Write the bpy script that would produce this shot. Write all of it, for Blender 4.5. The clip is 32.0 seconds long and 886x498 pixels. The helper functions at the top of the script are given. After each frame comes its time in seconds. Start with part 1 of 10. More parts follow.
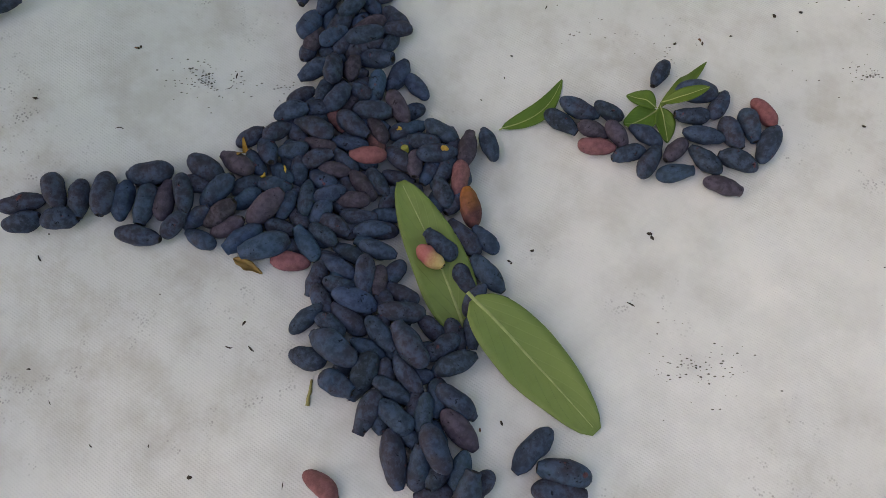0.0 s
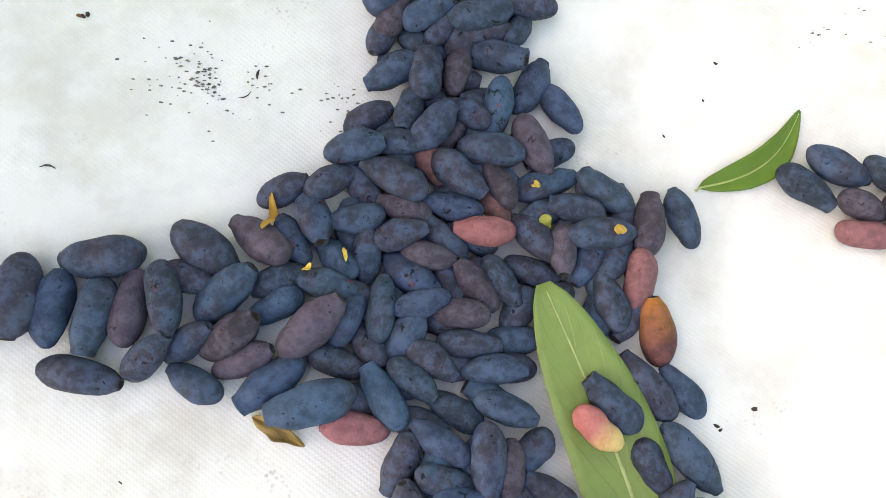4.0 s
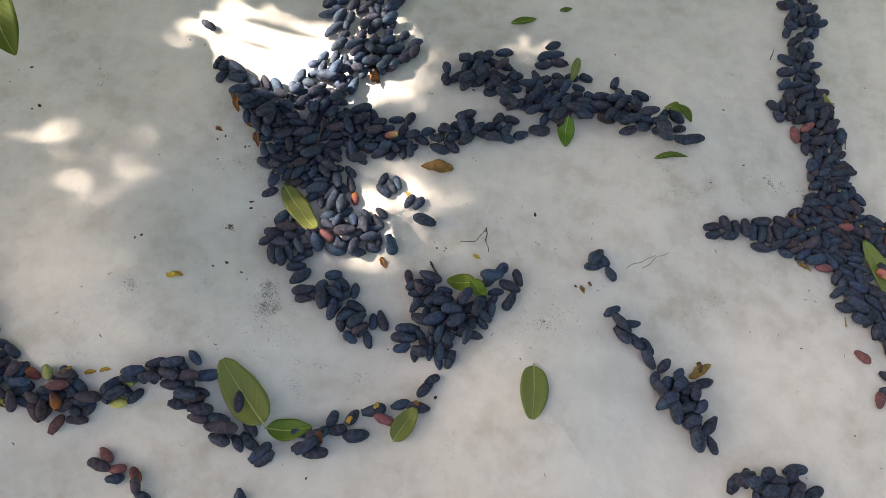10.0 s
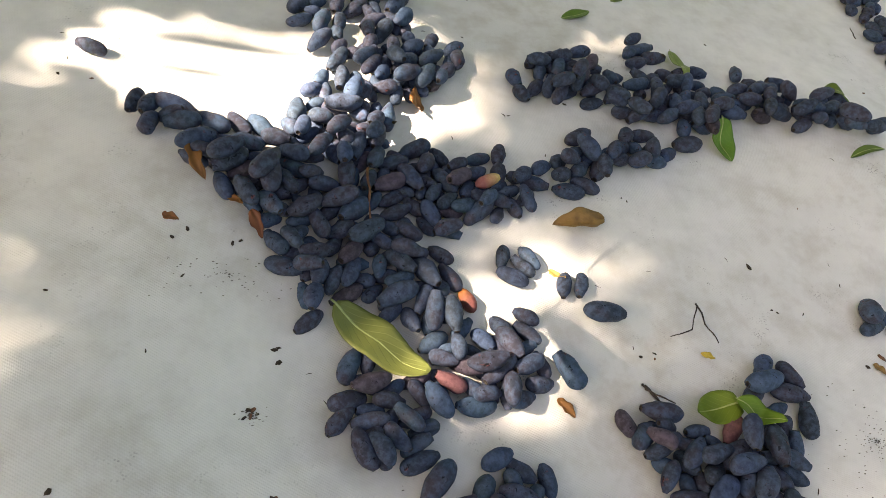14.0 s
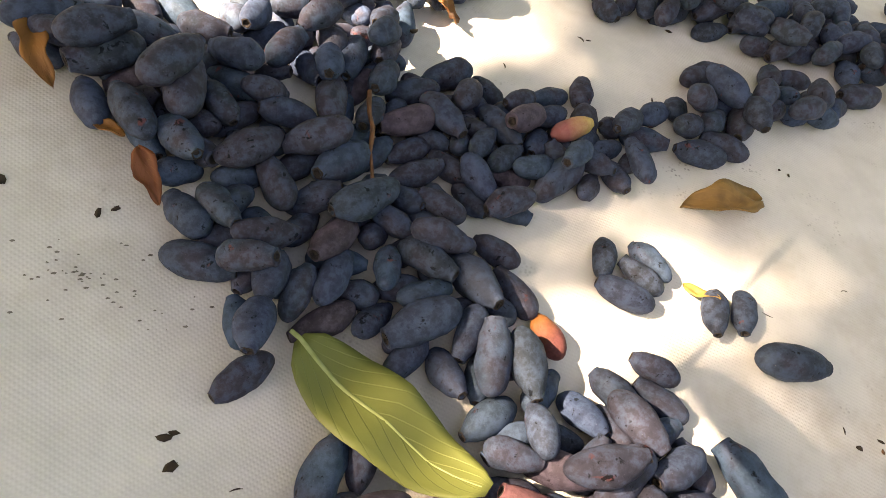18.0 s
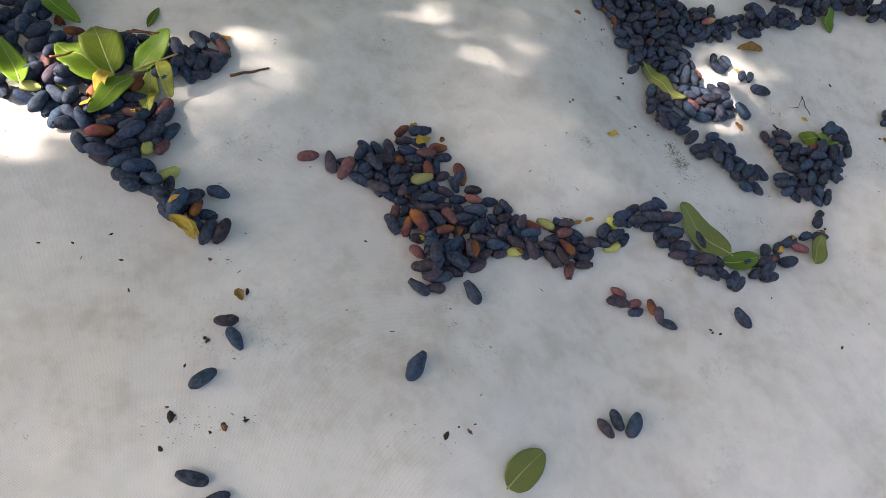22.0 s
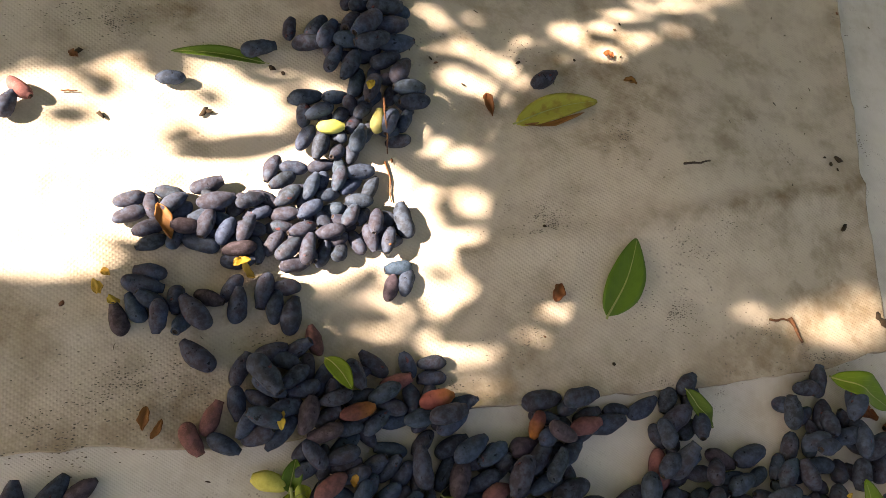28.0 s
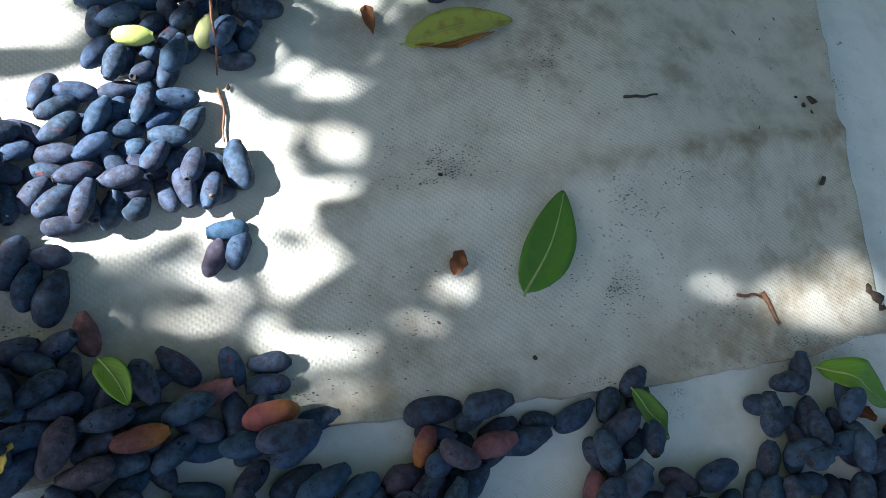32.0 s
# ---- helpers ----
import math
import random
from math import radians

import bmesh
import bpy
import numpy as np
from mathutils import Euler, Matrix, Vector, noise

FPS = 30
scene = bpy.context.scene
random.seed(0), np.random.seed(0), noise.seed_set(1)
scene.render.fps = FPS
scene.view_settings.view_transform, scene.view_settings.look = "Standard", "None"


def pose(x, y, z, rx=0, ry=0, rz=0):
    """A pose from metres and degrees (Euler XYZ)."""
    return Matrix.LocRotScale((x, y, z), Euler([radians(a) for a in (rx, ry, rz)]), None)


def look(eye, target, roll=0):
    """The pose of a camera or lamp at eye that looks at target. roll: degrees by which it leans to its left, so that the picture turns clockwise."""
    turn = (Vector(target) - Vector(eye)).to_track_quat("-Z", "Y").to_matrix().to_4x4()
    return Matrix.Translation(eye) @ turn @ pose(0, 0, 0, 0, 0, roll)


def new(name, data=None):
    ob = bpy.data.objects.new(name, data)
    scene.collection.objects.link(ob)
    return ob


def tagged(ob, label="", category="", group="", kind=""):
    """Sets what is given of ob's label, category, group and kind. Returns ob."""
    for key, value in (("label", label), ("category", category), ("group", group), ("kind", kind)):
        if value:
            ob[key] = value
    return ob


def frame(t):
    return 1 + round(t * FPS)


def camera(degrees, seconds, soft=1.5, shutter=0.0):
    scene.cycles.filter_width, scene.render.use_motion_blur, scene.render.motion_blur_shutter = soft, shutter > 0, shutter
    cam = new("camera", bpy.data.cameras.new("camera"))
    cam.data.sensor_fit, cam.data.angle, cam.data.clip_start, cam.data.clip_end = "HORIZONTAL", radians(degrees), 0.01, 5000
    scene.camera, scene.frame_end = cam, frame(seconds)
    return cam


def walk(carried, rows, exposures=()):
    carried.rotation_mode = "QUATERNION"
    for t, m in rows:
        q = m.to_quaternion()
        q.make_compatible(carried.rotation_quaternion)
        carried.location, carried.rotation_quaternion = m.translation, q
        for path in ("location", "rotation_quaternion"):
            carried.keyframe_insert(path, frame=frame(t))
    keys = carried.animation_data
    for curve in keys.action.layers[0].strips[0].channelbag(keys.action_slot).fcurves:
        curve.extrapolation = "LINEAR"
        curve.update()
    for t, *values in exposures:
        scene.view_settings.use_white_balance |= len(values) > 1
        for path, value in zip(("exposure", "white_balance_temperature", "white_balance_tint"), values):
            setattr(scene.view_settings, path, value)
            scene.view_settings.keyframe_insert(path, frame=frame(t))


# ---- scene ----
cam = camera(69.56, 32.0, soft=0.62)
# seconds, place in metres, turn in degrees
ROWS = [
    (0.0, 0.0000, -0.0000, 0.2750, 19.21, -0.11, -0.24),
    (0.5, -0.0340, 0.0164, 0.2280, 17.12, 0.36, 1.14),
    (1.0, -0.0458, 0.0465, 0.1740, 15.58, -0.56, 0.32),
    (1.5, -0.0558, 0.0693, 0.1492, 14.33, -1.81, 0.92),
    (2.0, -0.0576, 0.0745, 0.1432, 14.53, -2.44, 1.08),
    (2.5, -0.0574, 0.0760, 0.1358, 14.14, -2.67, 1.01),
    (3.0, -0.0595, 0.0797, 0.1340, 14.26, -3.24, 0.65),
    (3.5, -0.0586, 0.0811, 0.1413, 13.44, -3.56, 1.33),
    (4.0, -0.0550, 0.0966, 0.1716, 13.62, -3.12, 1.71),
    (4.5, -0.0488, 0.0985, 0.2241, 15.78, -2.72, 1.99),
    (6.5, -0.0591, 0.0151, 0.4270, 21.44, -2.83, 3.12),
    (7.0, -0.0683, -0.0260, 0.4819, 22.88, -3.70, 3.84),
    (7.5, -0.0861, -0.0662, 0.5366, 24.35, -5.06, 4.16),
    (8.0, -0.1331, -0.1254, 0.5780, 24.13, -6.64, 3.18),
    (8.5, -0.2097, -0.1704, 0.6194, 24.17, -7.78, 3.66),
    (9.0, -0.2983, -0.2032, 0.6418, 25.10, -7.85, 5.27),
    (9.5, -0.3804, -0.2307, 0.6137, 25.53, -6.44, 9.75),
    (10.0, -0.4700, -0.2297, 0.5809, 25.56, -3.83, 6.89),
    (10.5, -0.5128, -0.2296, 0.5551, 23.99, -4.21, 3.93),
    (11.0, -0.5584, -0.2369, 0.5037, 22.83, -4.95, 6.27),
    (11.5, -0.5991, -0.2268, 0.4752, 23.77, -5.05, 4.59),
    (12.0, -0.6747, -0.2371, 0.4383, 26.72, -7.21, 0.32),
    (12.5, -0.7152, -0.2025, 0.4043, 29.47, -7.96, -6.00),
    (13.0, -0.7014, -0.1668, 0.3370, 34.56, -10.04, -9.08),
    (13.5, -0.6870, -0.1181, 0.3050, 36.99, -10.61, -11.93),
    (15.5, -0.6521, -0.0075, 0.1792, 39.93, -13.86, -9.97),
    (16.0, -0.6445, 0.0159, 0.1490, 39.44, -11.49, -11.65),
    (16.5, -0.6436, 0.0348, 0.1412, 39.03, -11.54, -12.01),
    (17.0, -0.6445, 0.0409, 0.1428, 39.72, -12.42, -11.42),
    (17.5, -0.6526, 0.0359, 0.1408, 39.51, -13.06, -11.00),
    (18.0, -0.6523, 0.0166, 0.1448, 38.70, -13.60, -11.22),
    (18.5, -0.6575, -0.0155, 0.1626, 37.95, -14.13, -12.39),
    (19.0, -0.6711, -0.0883, 0.1847, 34.68, -14.80, -14.00),
    (19.5, -0.7055, -0.1510, 0.2359, 31.64, -15.39, -13.66),
    (20.0, -0.7337, -0.1925, 0.2988, 30.84, -14.97, -13.81),
    (20.5, -0.7809, -0.2431, 0.3471, 29.09, -15.34, -12.20),
    (21.0, -0.8485, -0.2991, 0.3982, 29.62, -15.99, -12.17),
    (21.5, -0.9421, -0.3536, 0.4467, 28.20, -16.20, -8.21),
    (22.0, -1.0373, -0.3989, 0.4611, 28.21, -14.64, -4.51),
    (22.5, -1.1212, -0.4048, 0.4772, 27.30, -15.15, -2.59),
    (23.0, -1.1885, -0.4015, 0.4875, 28.09, -14.38, -1.60),
    (23.5, -1.2669, -0.3856, 0.4528, 28.27, -13.28, 1.19),
    (24.0, -1.3254, -0.3285, 0.3907, 27.66, -11.32, 3.54),
    (24.5, -1.3661, -0.2912, 0.3653, 26.43, -12.11, 3.11),
    (26.5, -1.5463, -0.0945, 0.3409, 15.72, -12.03, -3.81),
    (27.0, -1.5721, -0.0392, 0.3361, 17.79, -12.82, -4.41),
    (27.5, -1.5733, -0.0018, 0.3387, 20.80, -13.14, -3.96),
    (28.0, -1.5826, 0.0202, 0.3302, 22.38, -13.60, -4.20),
    (28.5, -1.5865, 0.0428, 0.3203, 23.41, -13.52, -5.00),
    (29.0, -1.5861, 0.0600, 0.3155, 24.52, -13.91, -5.04),
    (29.5, -1.5912, 0.0761, 0.3103, 26.05, -14.56, -4.77),
    (30.0, -1.5937, 0.0940, 0.3066, 28.50, -15.20, -4.39),
    (30.5, -1.5846, 0.0864, 0.2907, 28.46, -14.87, -4.29),
    (31.0, -1.5526, 0.0677, 0.2768, 27.26, -14.14, -3.85),
    (31.5, -1.5293, 0.0498, 0.2563, 24.75, -16.07, -5.85),
    (32.0, -1.5140, 0.0319, 0.2420, 23.83, -16.25, -6.74),
]
# seconds, stops, white balance
EXPOSURES = [(0.0, 2.63, 7930, 18), (1.0, 3.12, 7880, 17), (2.0, 3.69, 8240, 16), (3.0, 4.06, 8310, 16), (4.0, 4.00, 8240, 16), (7.0, 2.82, 7970, 18), (9.0, 2.57, 8090, 18), (10.0, 2.68, 8330, 18), (12.0, 2.83, 8380, 18), (13.0, 2.86, 8510, 19),
             (16.0, 3.43, 9700, 21), (17.0, 3.33, 10000, 23), (18.0, 3.28, 10300, 23), (19.0, 2.91, 8470, 20), (20.0, 3.01, 7910, 20), (21.0, 2.70, 7820, 20), (22.0, 2.58, 7540, 19), (23.0, 2.51, 7780, 20), (24.0, 2.29, 8450, 19),
             (26.5, 2.7, 9000, 22), (27.0, 3.11, 9260, 23), (28.0, 2.46, 9640, 25), (29.0, 1.76, 7900, 22), (30.0, 1.46, 7000, 21), (31.0, 1.69, 6400, 12), (32.0, 2.31, 5700, 6)]
walk(cam, [(t, pose(*place)) for t, *place in ROWS], EXPOSURES)

# ---- daylight ----
SUN_EL, SUN_AZ = radians(38), radians(177)      # the sun stands low over the -x side
TO_SUN = Vector((math.cos(SUN_EL) * math.cos(SUN_AZ), math.cos(SUN_EL) * math.sin(SUN_AZ), math.sin(SUN_EL)))
world = bpy.data.worlds.new("sky")
scene.world = world
world.use_nodes = True
wn = world.node_tree
sky = wn.nodes.new("ShaderNodeTexSky")
sky.sky_type, sky.sun_disc, sky.dust_density = "NISHITA", False, 3.0
sky.sun_elevation, sky.sun_rotation = SUN_EL, math.pi / 2 - SUN_AZ
background = wn.nodes["Background"]
background.inputs["Strength"].default_value = 0.055
wn.links.new(sky.outputs[0], background.inputs["Color"])
sun = new("sun", bpy.data.lights.new("sun", "SUN"))
sun.data.energy, sun.data.angle, sun.data.color = 5.0, radians(0.6), (1.0, 0.95, 0.87)
sun.matrix_world = look(TO_SUN * 6, (0, 0, 0))

# sunlit places on the cloth, between the shadows of the bush: x, y, half sizes, turn, share of the sun let through
GAPS = []
GAPS += [(-0.676, 0.274, 0.073, 0.038, 10, 1.0), (-0.535, 0.282, 0.047, 0.043, 1, 0.11), (-0.590, 0.321, 0.045, 0.030, 4, 0.7), (-0.735, 0.308, 0.060, 0.038, 6, 0.6), (-0.568, 0.108, 0.016, 0.019, 11, 0.12), (-0.527, 0.102, 0.032, 0.018, -7, 0.2), (-0.540, 0.125, 0.043, 0.025, -7, 0.1), (-0.620, 0.240, 0.047, 0.034, 12, 1.0), (-0.564, 0.074, 0.044, 0.019, -7, 0.3), (-0.527, 0.135, 0.024, 0.009, 13, 0.12), (-0.559, 0.255, 0.026, 0.018, 4, 0.32), (-0.471, 0.113, 0.018, 0.024, -4, 0.11), (-0.872, 0.115, 0.053, 0.023, -29, 0.035), (-0.576, 0.068, 0.061, 0.032, 8, 0.38)]
GAPS += [(-0.805, 0.085, 0.060, 0.055, 8, 0.035), (-1.090, -0.018, 0.028, 0.043, 9, 0.06), (-1.388, -0.150, 0.085, 0.035, 20, 0.04), (-1.365, -0.244, 0.021, 0.013, 3, 0.04), (-1.413, -0.062, 0.045, 0.030, 8, 0.2), (-1.388, -0.148, 0.050, 0.030, 8, 0.04), (-1.372, -0.242, 0.085, 0.030, 6, 0.04), (-1.204, -0.037, 0.040, 0.030, -13, 0.71), (-1.161, -0.004, 0.063, 0.039, 8, 0.05), (-1.239, -0.195, 0.030, 0.025, 6, 0.04), (-1.237, -0.243, 0.035, 0.030, 5, 0.04), (-1.438, -0.184, 0.040, 0.025, 8, 0.04), (-1.070, 0.019, 0.057, 0.042, 13, 0.05), (-1.100, -0.050, 0.024, 0.030, 10, 0.06)]
GAPS += [(-1.262, -0.065, 0.045, 0.031, -1, 0.49), (-1.543, -0.075, 0.050, 0.045, 16, 0.02), (-0.815, 0.248, 0.037, 0.025, 12, 0.11), (-1.561, -0.066, 0.060, 0.050, -22, 0.02), (-1.494, 0.130, 0.041, 0.023, 22, 0.71), (-1.676, 0.239, 0.103, 0.027, 5, 0.15), (-1.685, 0.197, 0.068, 0.027, 4, 1.0), (-1.589, 0.201, 0.063, 0.015, 3, 1.0), (-1.695, 0.157, 0.036, 0.024, 3, 0.85), (-1.564, 0.171, 0.066, 0.031, 1, 1.0), (-1.564, 0.252, 0.038, 0.031, 4, 0.3), (-1.674, 0.219, 0.101, 0.042, 5, 0.85), (-1.691, 0.183, 0.072, 0.035, 4, 1.0), (-1.647, 0.244, 0.084, 0.022, 5, 0.08)]
GAPS += [(-1.445, 0.283, 0.033, 0.018, 34, 0.41), (-1.475, 0.294, 0.029, 0.020, -30, 0.32), (-1.419, 0.297, 0.033, 0.015, 24, 0.41), (-1.306, 0.341, 0.046, 0.028, 41, 0.34), (-1.337, 0.310, 0.033, 0.018, 26, 0.41), (-1.487, 0.225, 0.026, 0.030, 33, 0.35), (-1.498, 0.165, 0.026, 0.031, 0, 0.35), (-1.349, 0.139, 0.014, 0.007, 0, 0.05), (-1.444, 0.112, 0.021, 0.013, 0, 0.3), (-1.229, 0.111, 0.034, 0.005, 13, 0.71), (-1.287, 0.104, 0.021, 0.018, 0, 0.05), (-1.520, 0.114, 0.039, 0.013, -1, 0.3), (-1.480, 0.087, 0.023, 0.015, -1, 0.3), (-1.456, 0.403, 0.023, 0.035, -68, 0.21)]
GAPS += [(-1.398, 0.392, 0.048, 0.017, 8, 0.34), (-1.361, 0.380, 0.037, 0.016, 18, 0.34), (-1.287, 0.361, 0.045, 0.030, 31, 0.34), (-1.340, 0.325, 0.038, 0.019, 24, 0.34), (-1.369, 0.309, 0.047, 0.017, 14, 0.41), (-1.426, 0.293, 0.031, 0.014, 22, 0.41), (-1.419, 0.454, 0.024, 0.013, 40, 0.41), (-1.222, 0.400, 0.043, 0.020, 31, 0.34), (-1.499, 0.349, 0.017, 0.013, 7, 0.32), (-1.466, 0.299, 0.021, 0.022, 4, 0.21), (-1.483, 0.235, 0.026, 0.030, -31, 0.35), (-0.385, 0.331, 0.050, 0.009, 4, 0.12)]

# swells of the ground under the cloth: x, y in metres, height in mm
SWELLS = [(-0.08, 0.08, 7.7), (-0.48, 0.14, 3.7), (-1.43, 0.13, 2.4), (-0.39, 0.03, -12.9), (-0.65, -0.10, 12.8), (-0.91, -0.04, -9.8), (-0.92, -0.19, -2.4), (-0.20, -0.03, -15.5), (-0.29, 0.01, -4.3), (-0.53, -0.05, -6.6), (-0.50, 0.02, -2.8), (-0.46, -0.09, -20.2), (-0.59, -0.14, -20.8), (-0.73, -0.18, -18.0), (-1.20, 0.10, -7.1), (-1.47, -0.01, -12.5), (-1.53, -0.03, 5.5), (-1.07, -0.27, 13.7), (-1.28, -0.25, -2.7), (-1.65, 0.26, -5.1), (-0.01, 0.13, -17.3), (0.29, 0.41, 8.8), (0.25, 0.18, 4.2), (0.25, -0.05, 2.1), (-0.22, 0.19, 22.2), (-0.60, 0.06, -11.4), (-0.37, -0.06, 19.8), (-1.44, 0.24, -5.4), (-1.34, 0.07, -12.7), (0.06, 0.19, 4.2)]
SWELLS += [(-0.15, 0.12, -5.1), (-0.57, 0.21, -5.6), (-0.70, 0.18, 14.7), (-0.61, 0.15, -4.0), (-0.04, -0.05, 4.4), (-1.01, -0.07, -7.5), (-1.39, -0.04, -3.6), (-1.55, 0.13, -10.1), (-0.76, 0.00, 24.7), (-0.68, 0.05, -12.8), (-0.92, -0.31, 18.5), (-1.05, 0.02, 10.4), (-1.32, 0.21, 12.9), (-1.09, -0.15, -3.6)]

# ---- materials ----
def material(name):
    mat = bpy.data.materials.new(name)
    mat.use_nodes = True
    return mat, mat.node_tree, mat.node_tree.nodes["Principled BSDF"]


def node(tree, kind, inputs=(), **props):
    n = tree.nodes.new(kind)
    for key, value in props.items():
        setattr(n, key, value)
    for key, value in dict(inputs).items():
        if isinstance(value, bpy.types.NodeSocket):
            tree.links.new(value, n.inputs[key])
        else:
            n.inputs[key].default_value = value
    return n


def ramp(tree, value, stops):
    n = tree.nodes.new("ShaderNodeValToRGB")
    tree.links.new(value, n.inputs[0])
    while len(n.color_ramp.elements) < len(stops):
        n.color_ramp.elements.new(0.5)
    for e, (at, c) in zip(n.color_ramp.elements, stops):
        e.position, e.color = at, (c, c, c, 1) if isinstance(c, (int, float)) else (*c, 1)
    return n.outputs[0]


def blend(tree, factor, a, b):
    n = node(tree, "ShaderNodeMix", data_type="RGBA")
    for socket, value in ((n.inputs[0], factor), (n.inputs[6], a), (n.inputs[7], b)):
        if isinstance(value, bpy.types.NodeSocket):
            tree.links.new(value, socket)
        else:
            socket.default_value = value if isinstance(value, float) else (*value, 1)
    return n.outputs[2]


def times(tree, a, b, op="MULTIPLY"):
    return node(tree, "ShaderNodeMath", {0: a, 1: b}, operation=op).outputs[0]


def fleece(name, tone, shade, stain, dirt, weave=290.0, deep=0.34):
    """Woven garden fleece: weave relief, creases, grey print of soil through the weave, stains."""
    mat, tree, bsdf = material(name)
    co = node(tree, "ShaderNodeTexCoord").outputs["Object"]
    worn = node(tree, "ShaderNodeAttribute", attribute_name="worn").outputs["Fac"]
    turned = node(tree, "ShaderNodeMapping", {"Vector": co, "Rotation": (0, 0, 0.6)}).outputs[0]
    big = node(tree, "ShaderNodeTexNoise", {"Vector": co, "Scale": 5.0, "Detail": 6.0, "Roughness": 0.6}).outputs[0]
    mid = node(tree, "ShaderNodeTexNoise", {"Vector": co, "Scale": 38.0, "Detail": 6.0, "Roughness": 0.65}).outputs[0]
    fine = node(tree, "ShaderNodeTexNoise", {"Vector": co, "Scale": 420.0, "Detail": 3.0}).outputs[0]
    fold = node(tree, "ShaderNodeTexNoise", {"Vector": co, "Scale": 9.0, "Detail": 2.0, "Roughness": 0.5, "Distortion": 0.4}).outputs[0]
    colour = blend(tree, ramp(tree, big, [(0.35, 0.0), (0.7, 1.0)]), tone, shade)
    colour = blend(tree, times(tree, ramp(tree, mid, [(0.4, 0.0), (0.66, 1.0)]), 0.3), colour, tuple(0.82 * v for v in shade))
    stained = times(tree, ramp(tree, mid, [(0.46, 0.0), (0.68, 1.0)]), ramp(tree, big, [(0.42, 0.0), (0.62, 1.0)]))
    colour = blend(tree, times(tree, stained, dirt), colour, stain)
    edge = times(tree, worn, ramp(tree, mid, [(0.3, 0.15), (0.62, 1.0)]))
    colour = blend(tree, edge, colour, stain)
    # soil that shows through the weave as small dark dots, in patches
    dots = node(tree, "ShaderNodeTexVoronoi", {"Vector": turned, "Scale": 2.26 * weave, "Randomness": 0.75}).outputs["Distance"]
    patch = node(tree, "ShaderNodeTexNoise", {"Vector": co, "Scale": 11.0, "Detail": 4.0, "Roughness": 0.7}).outputs[0]
    broken = node(tree, "ShaderNodeTexNoise", {"Vector": co, "Scale": 130.0, "Detail": 3.0, "Roughness": 0.7}).outputs[0]
    mask = times(tree, ramp(tree, patch, [(0.54, 0.0), (0.68, 1.0)]), ramp(tree, broken, [(0.5, 0.0), (0.62, 1.0)]))
    print_ = times(tree, times(tree, ramp(tree, dots, [(0.2, 1.0), (0.42, 0.0)]), mask), 0.75)
    colour = blend(tree, print_, colour, (0.09, 0.09, 0.09))
    warp = node(tree, "ShaderNodeTexWave", {"Vector": turned, "Scale": weave, "Distortion": 0.25, "Detail": 2.0}, bands_direction="X").outputs[1]
    weft = node(tree, "ShaderNodeTexWave", {"Vector": turned, "Scale": 0.9 * weave, "Distortion": 0.25, "Detail": 2.0}, bands_direction="Y").outputs[1]
    cell = times(tree, warp, weft)
    # the hollows between the threads are tinted darker in patches, more with higher dirt
    hollow = times(tree, ramp(tree, cell, [(0.0, 1.0), (0.3, 0.0)]), times(tree, ramp(tree, mid, [(0.35, 0.3), (0.6, 1.0)]), 0.03 + 0.08 * dirt))
    colour = blend(tree, hollow, colour, tuple(0.55 * v for v in shade))
    tree.links.new(colour, bsdf.inputs["Base Color"])
    bsdf.inputs["Roughness"].default_value = 0.8
    bsdf.inputs["Specular IOR Level"].default_value = 0.25
    relief = times(tree, times(tree, times(tree, cell, 0.9), ramp(tree, patch, [(0.35, 1.0), (0.6, 0.45)])), times(tree, fine, 0.7), "ADD")
    relief = times(tree, relief, times(tree, mid, 1.6), "ADD")
    ridge = node(tree, "ShaderNodeMath", {0: times(tree, fold, 0.5, "SUBTRACT")}, operation="ABSOLUTE").outputs[0]
    crease = node(tree, "ShaderNodeBump", {"Height": ramp(tree, ridge, [(0.0, 1.0), (0.13, 0.0)]), "Strength": 0.25, "Distance": 0.003})
    bump = node(tree, "ShaderNodeBump", {"Height": relief, "Strength": deep, "Distance": 0.0006, "Normal": crease.outputs[0]})
    tree.links.new(bump.outputs[0], bsdf.inputs["Normal"])
    return mat


FLEECE = fleece("white_fleece", (0.78, 0.78, 0.77), (0.6, 0.61, 0.6), (0.4, 0.35, 0.28), 0.4, 290.0, 0.26)
OLD_FLEECE = fleece("soiled_fleece", (0.64, 0.61, 0.55), (0.48, 0.45, 0.39), (0.22, 0.17, 0.11), 0.85, 165.0, 0.45)


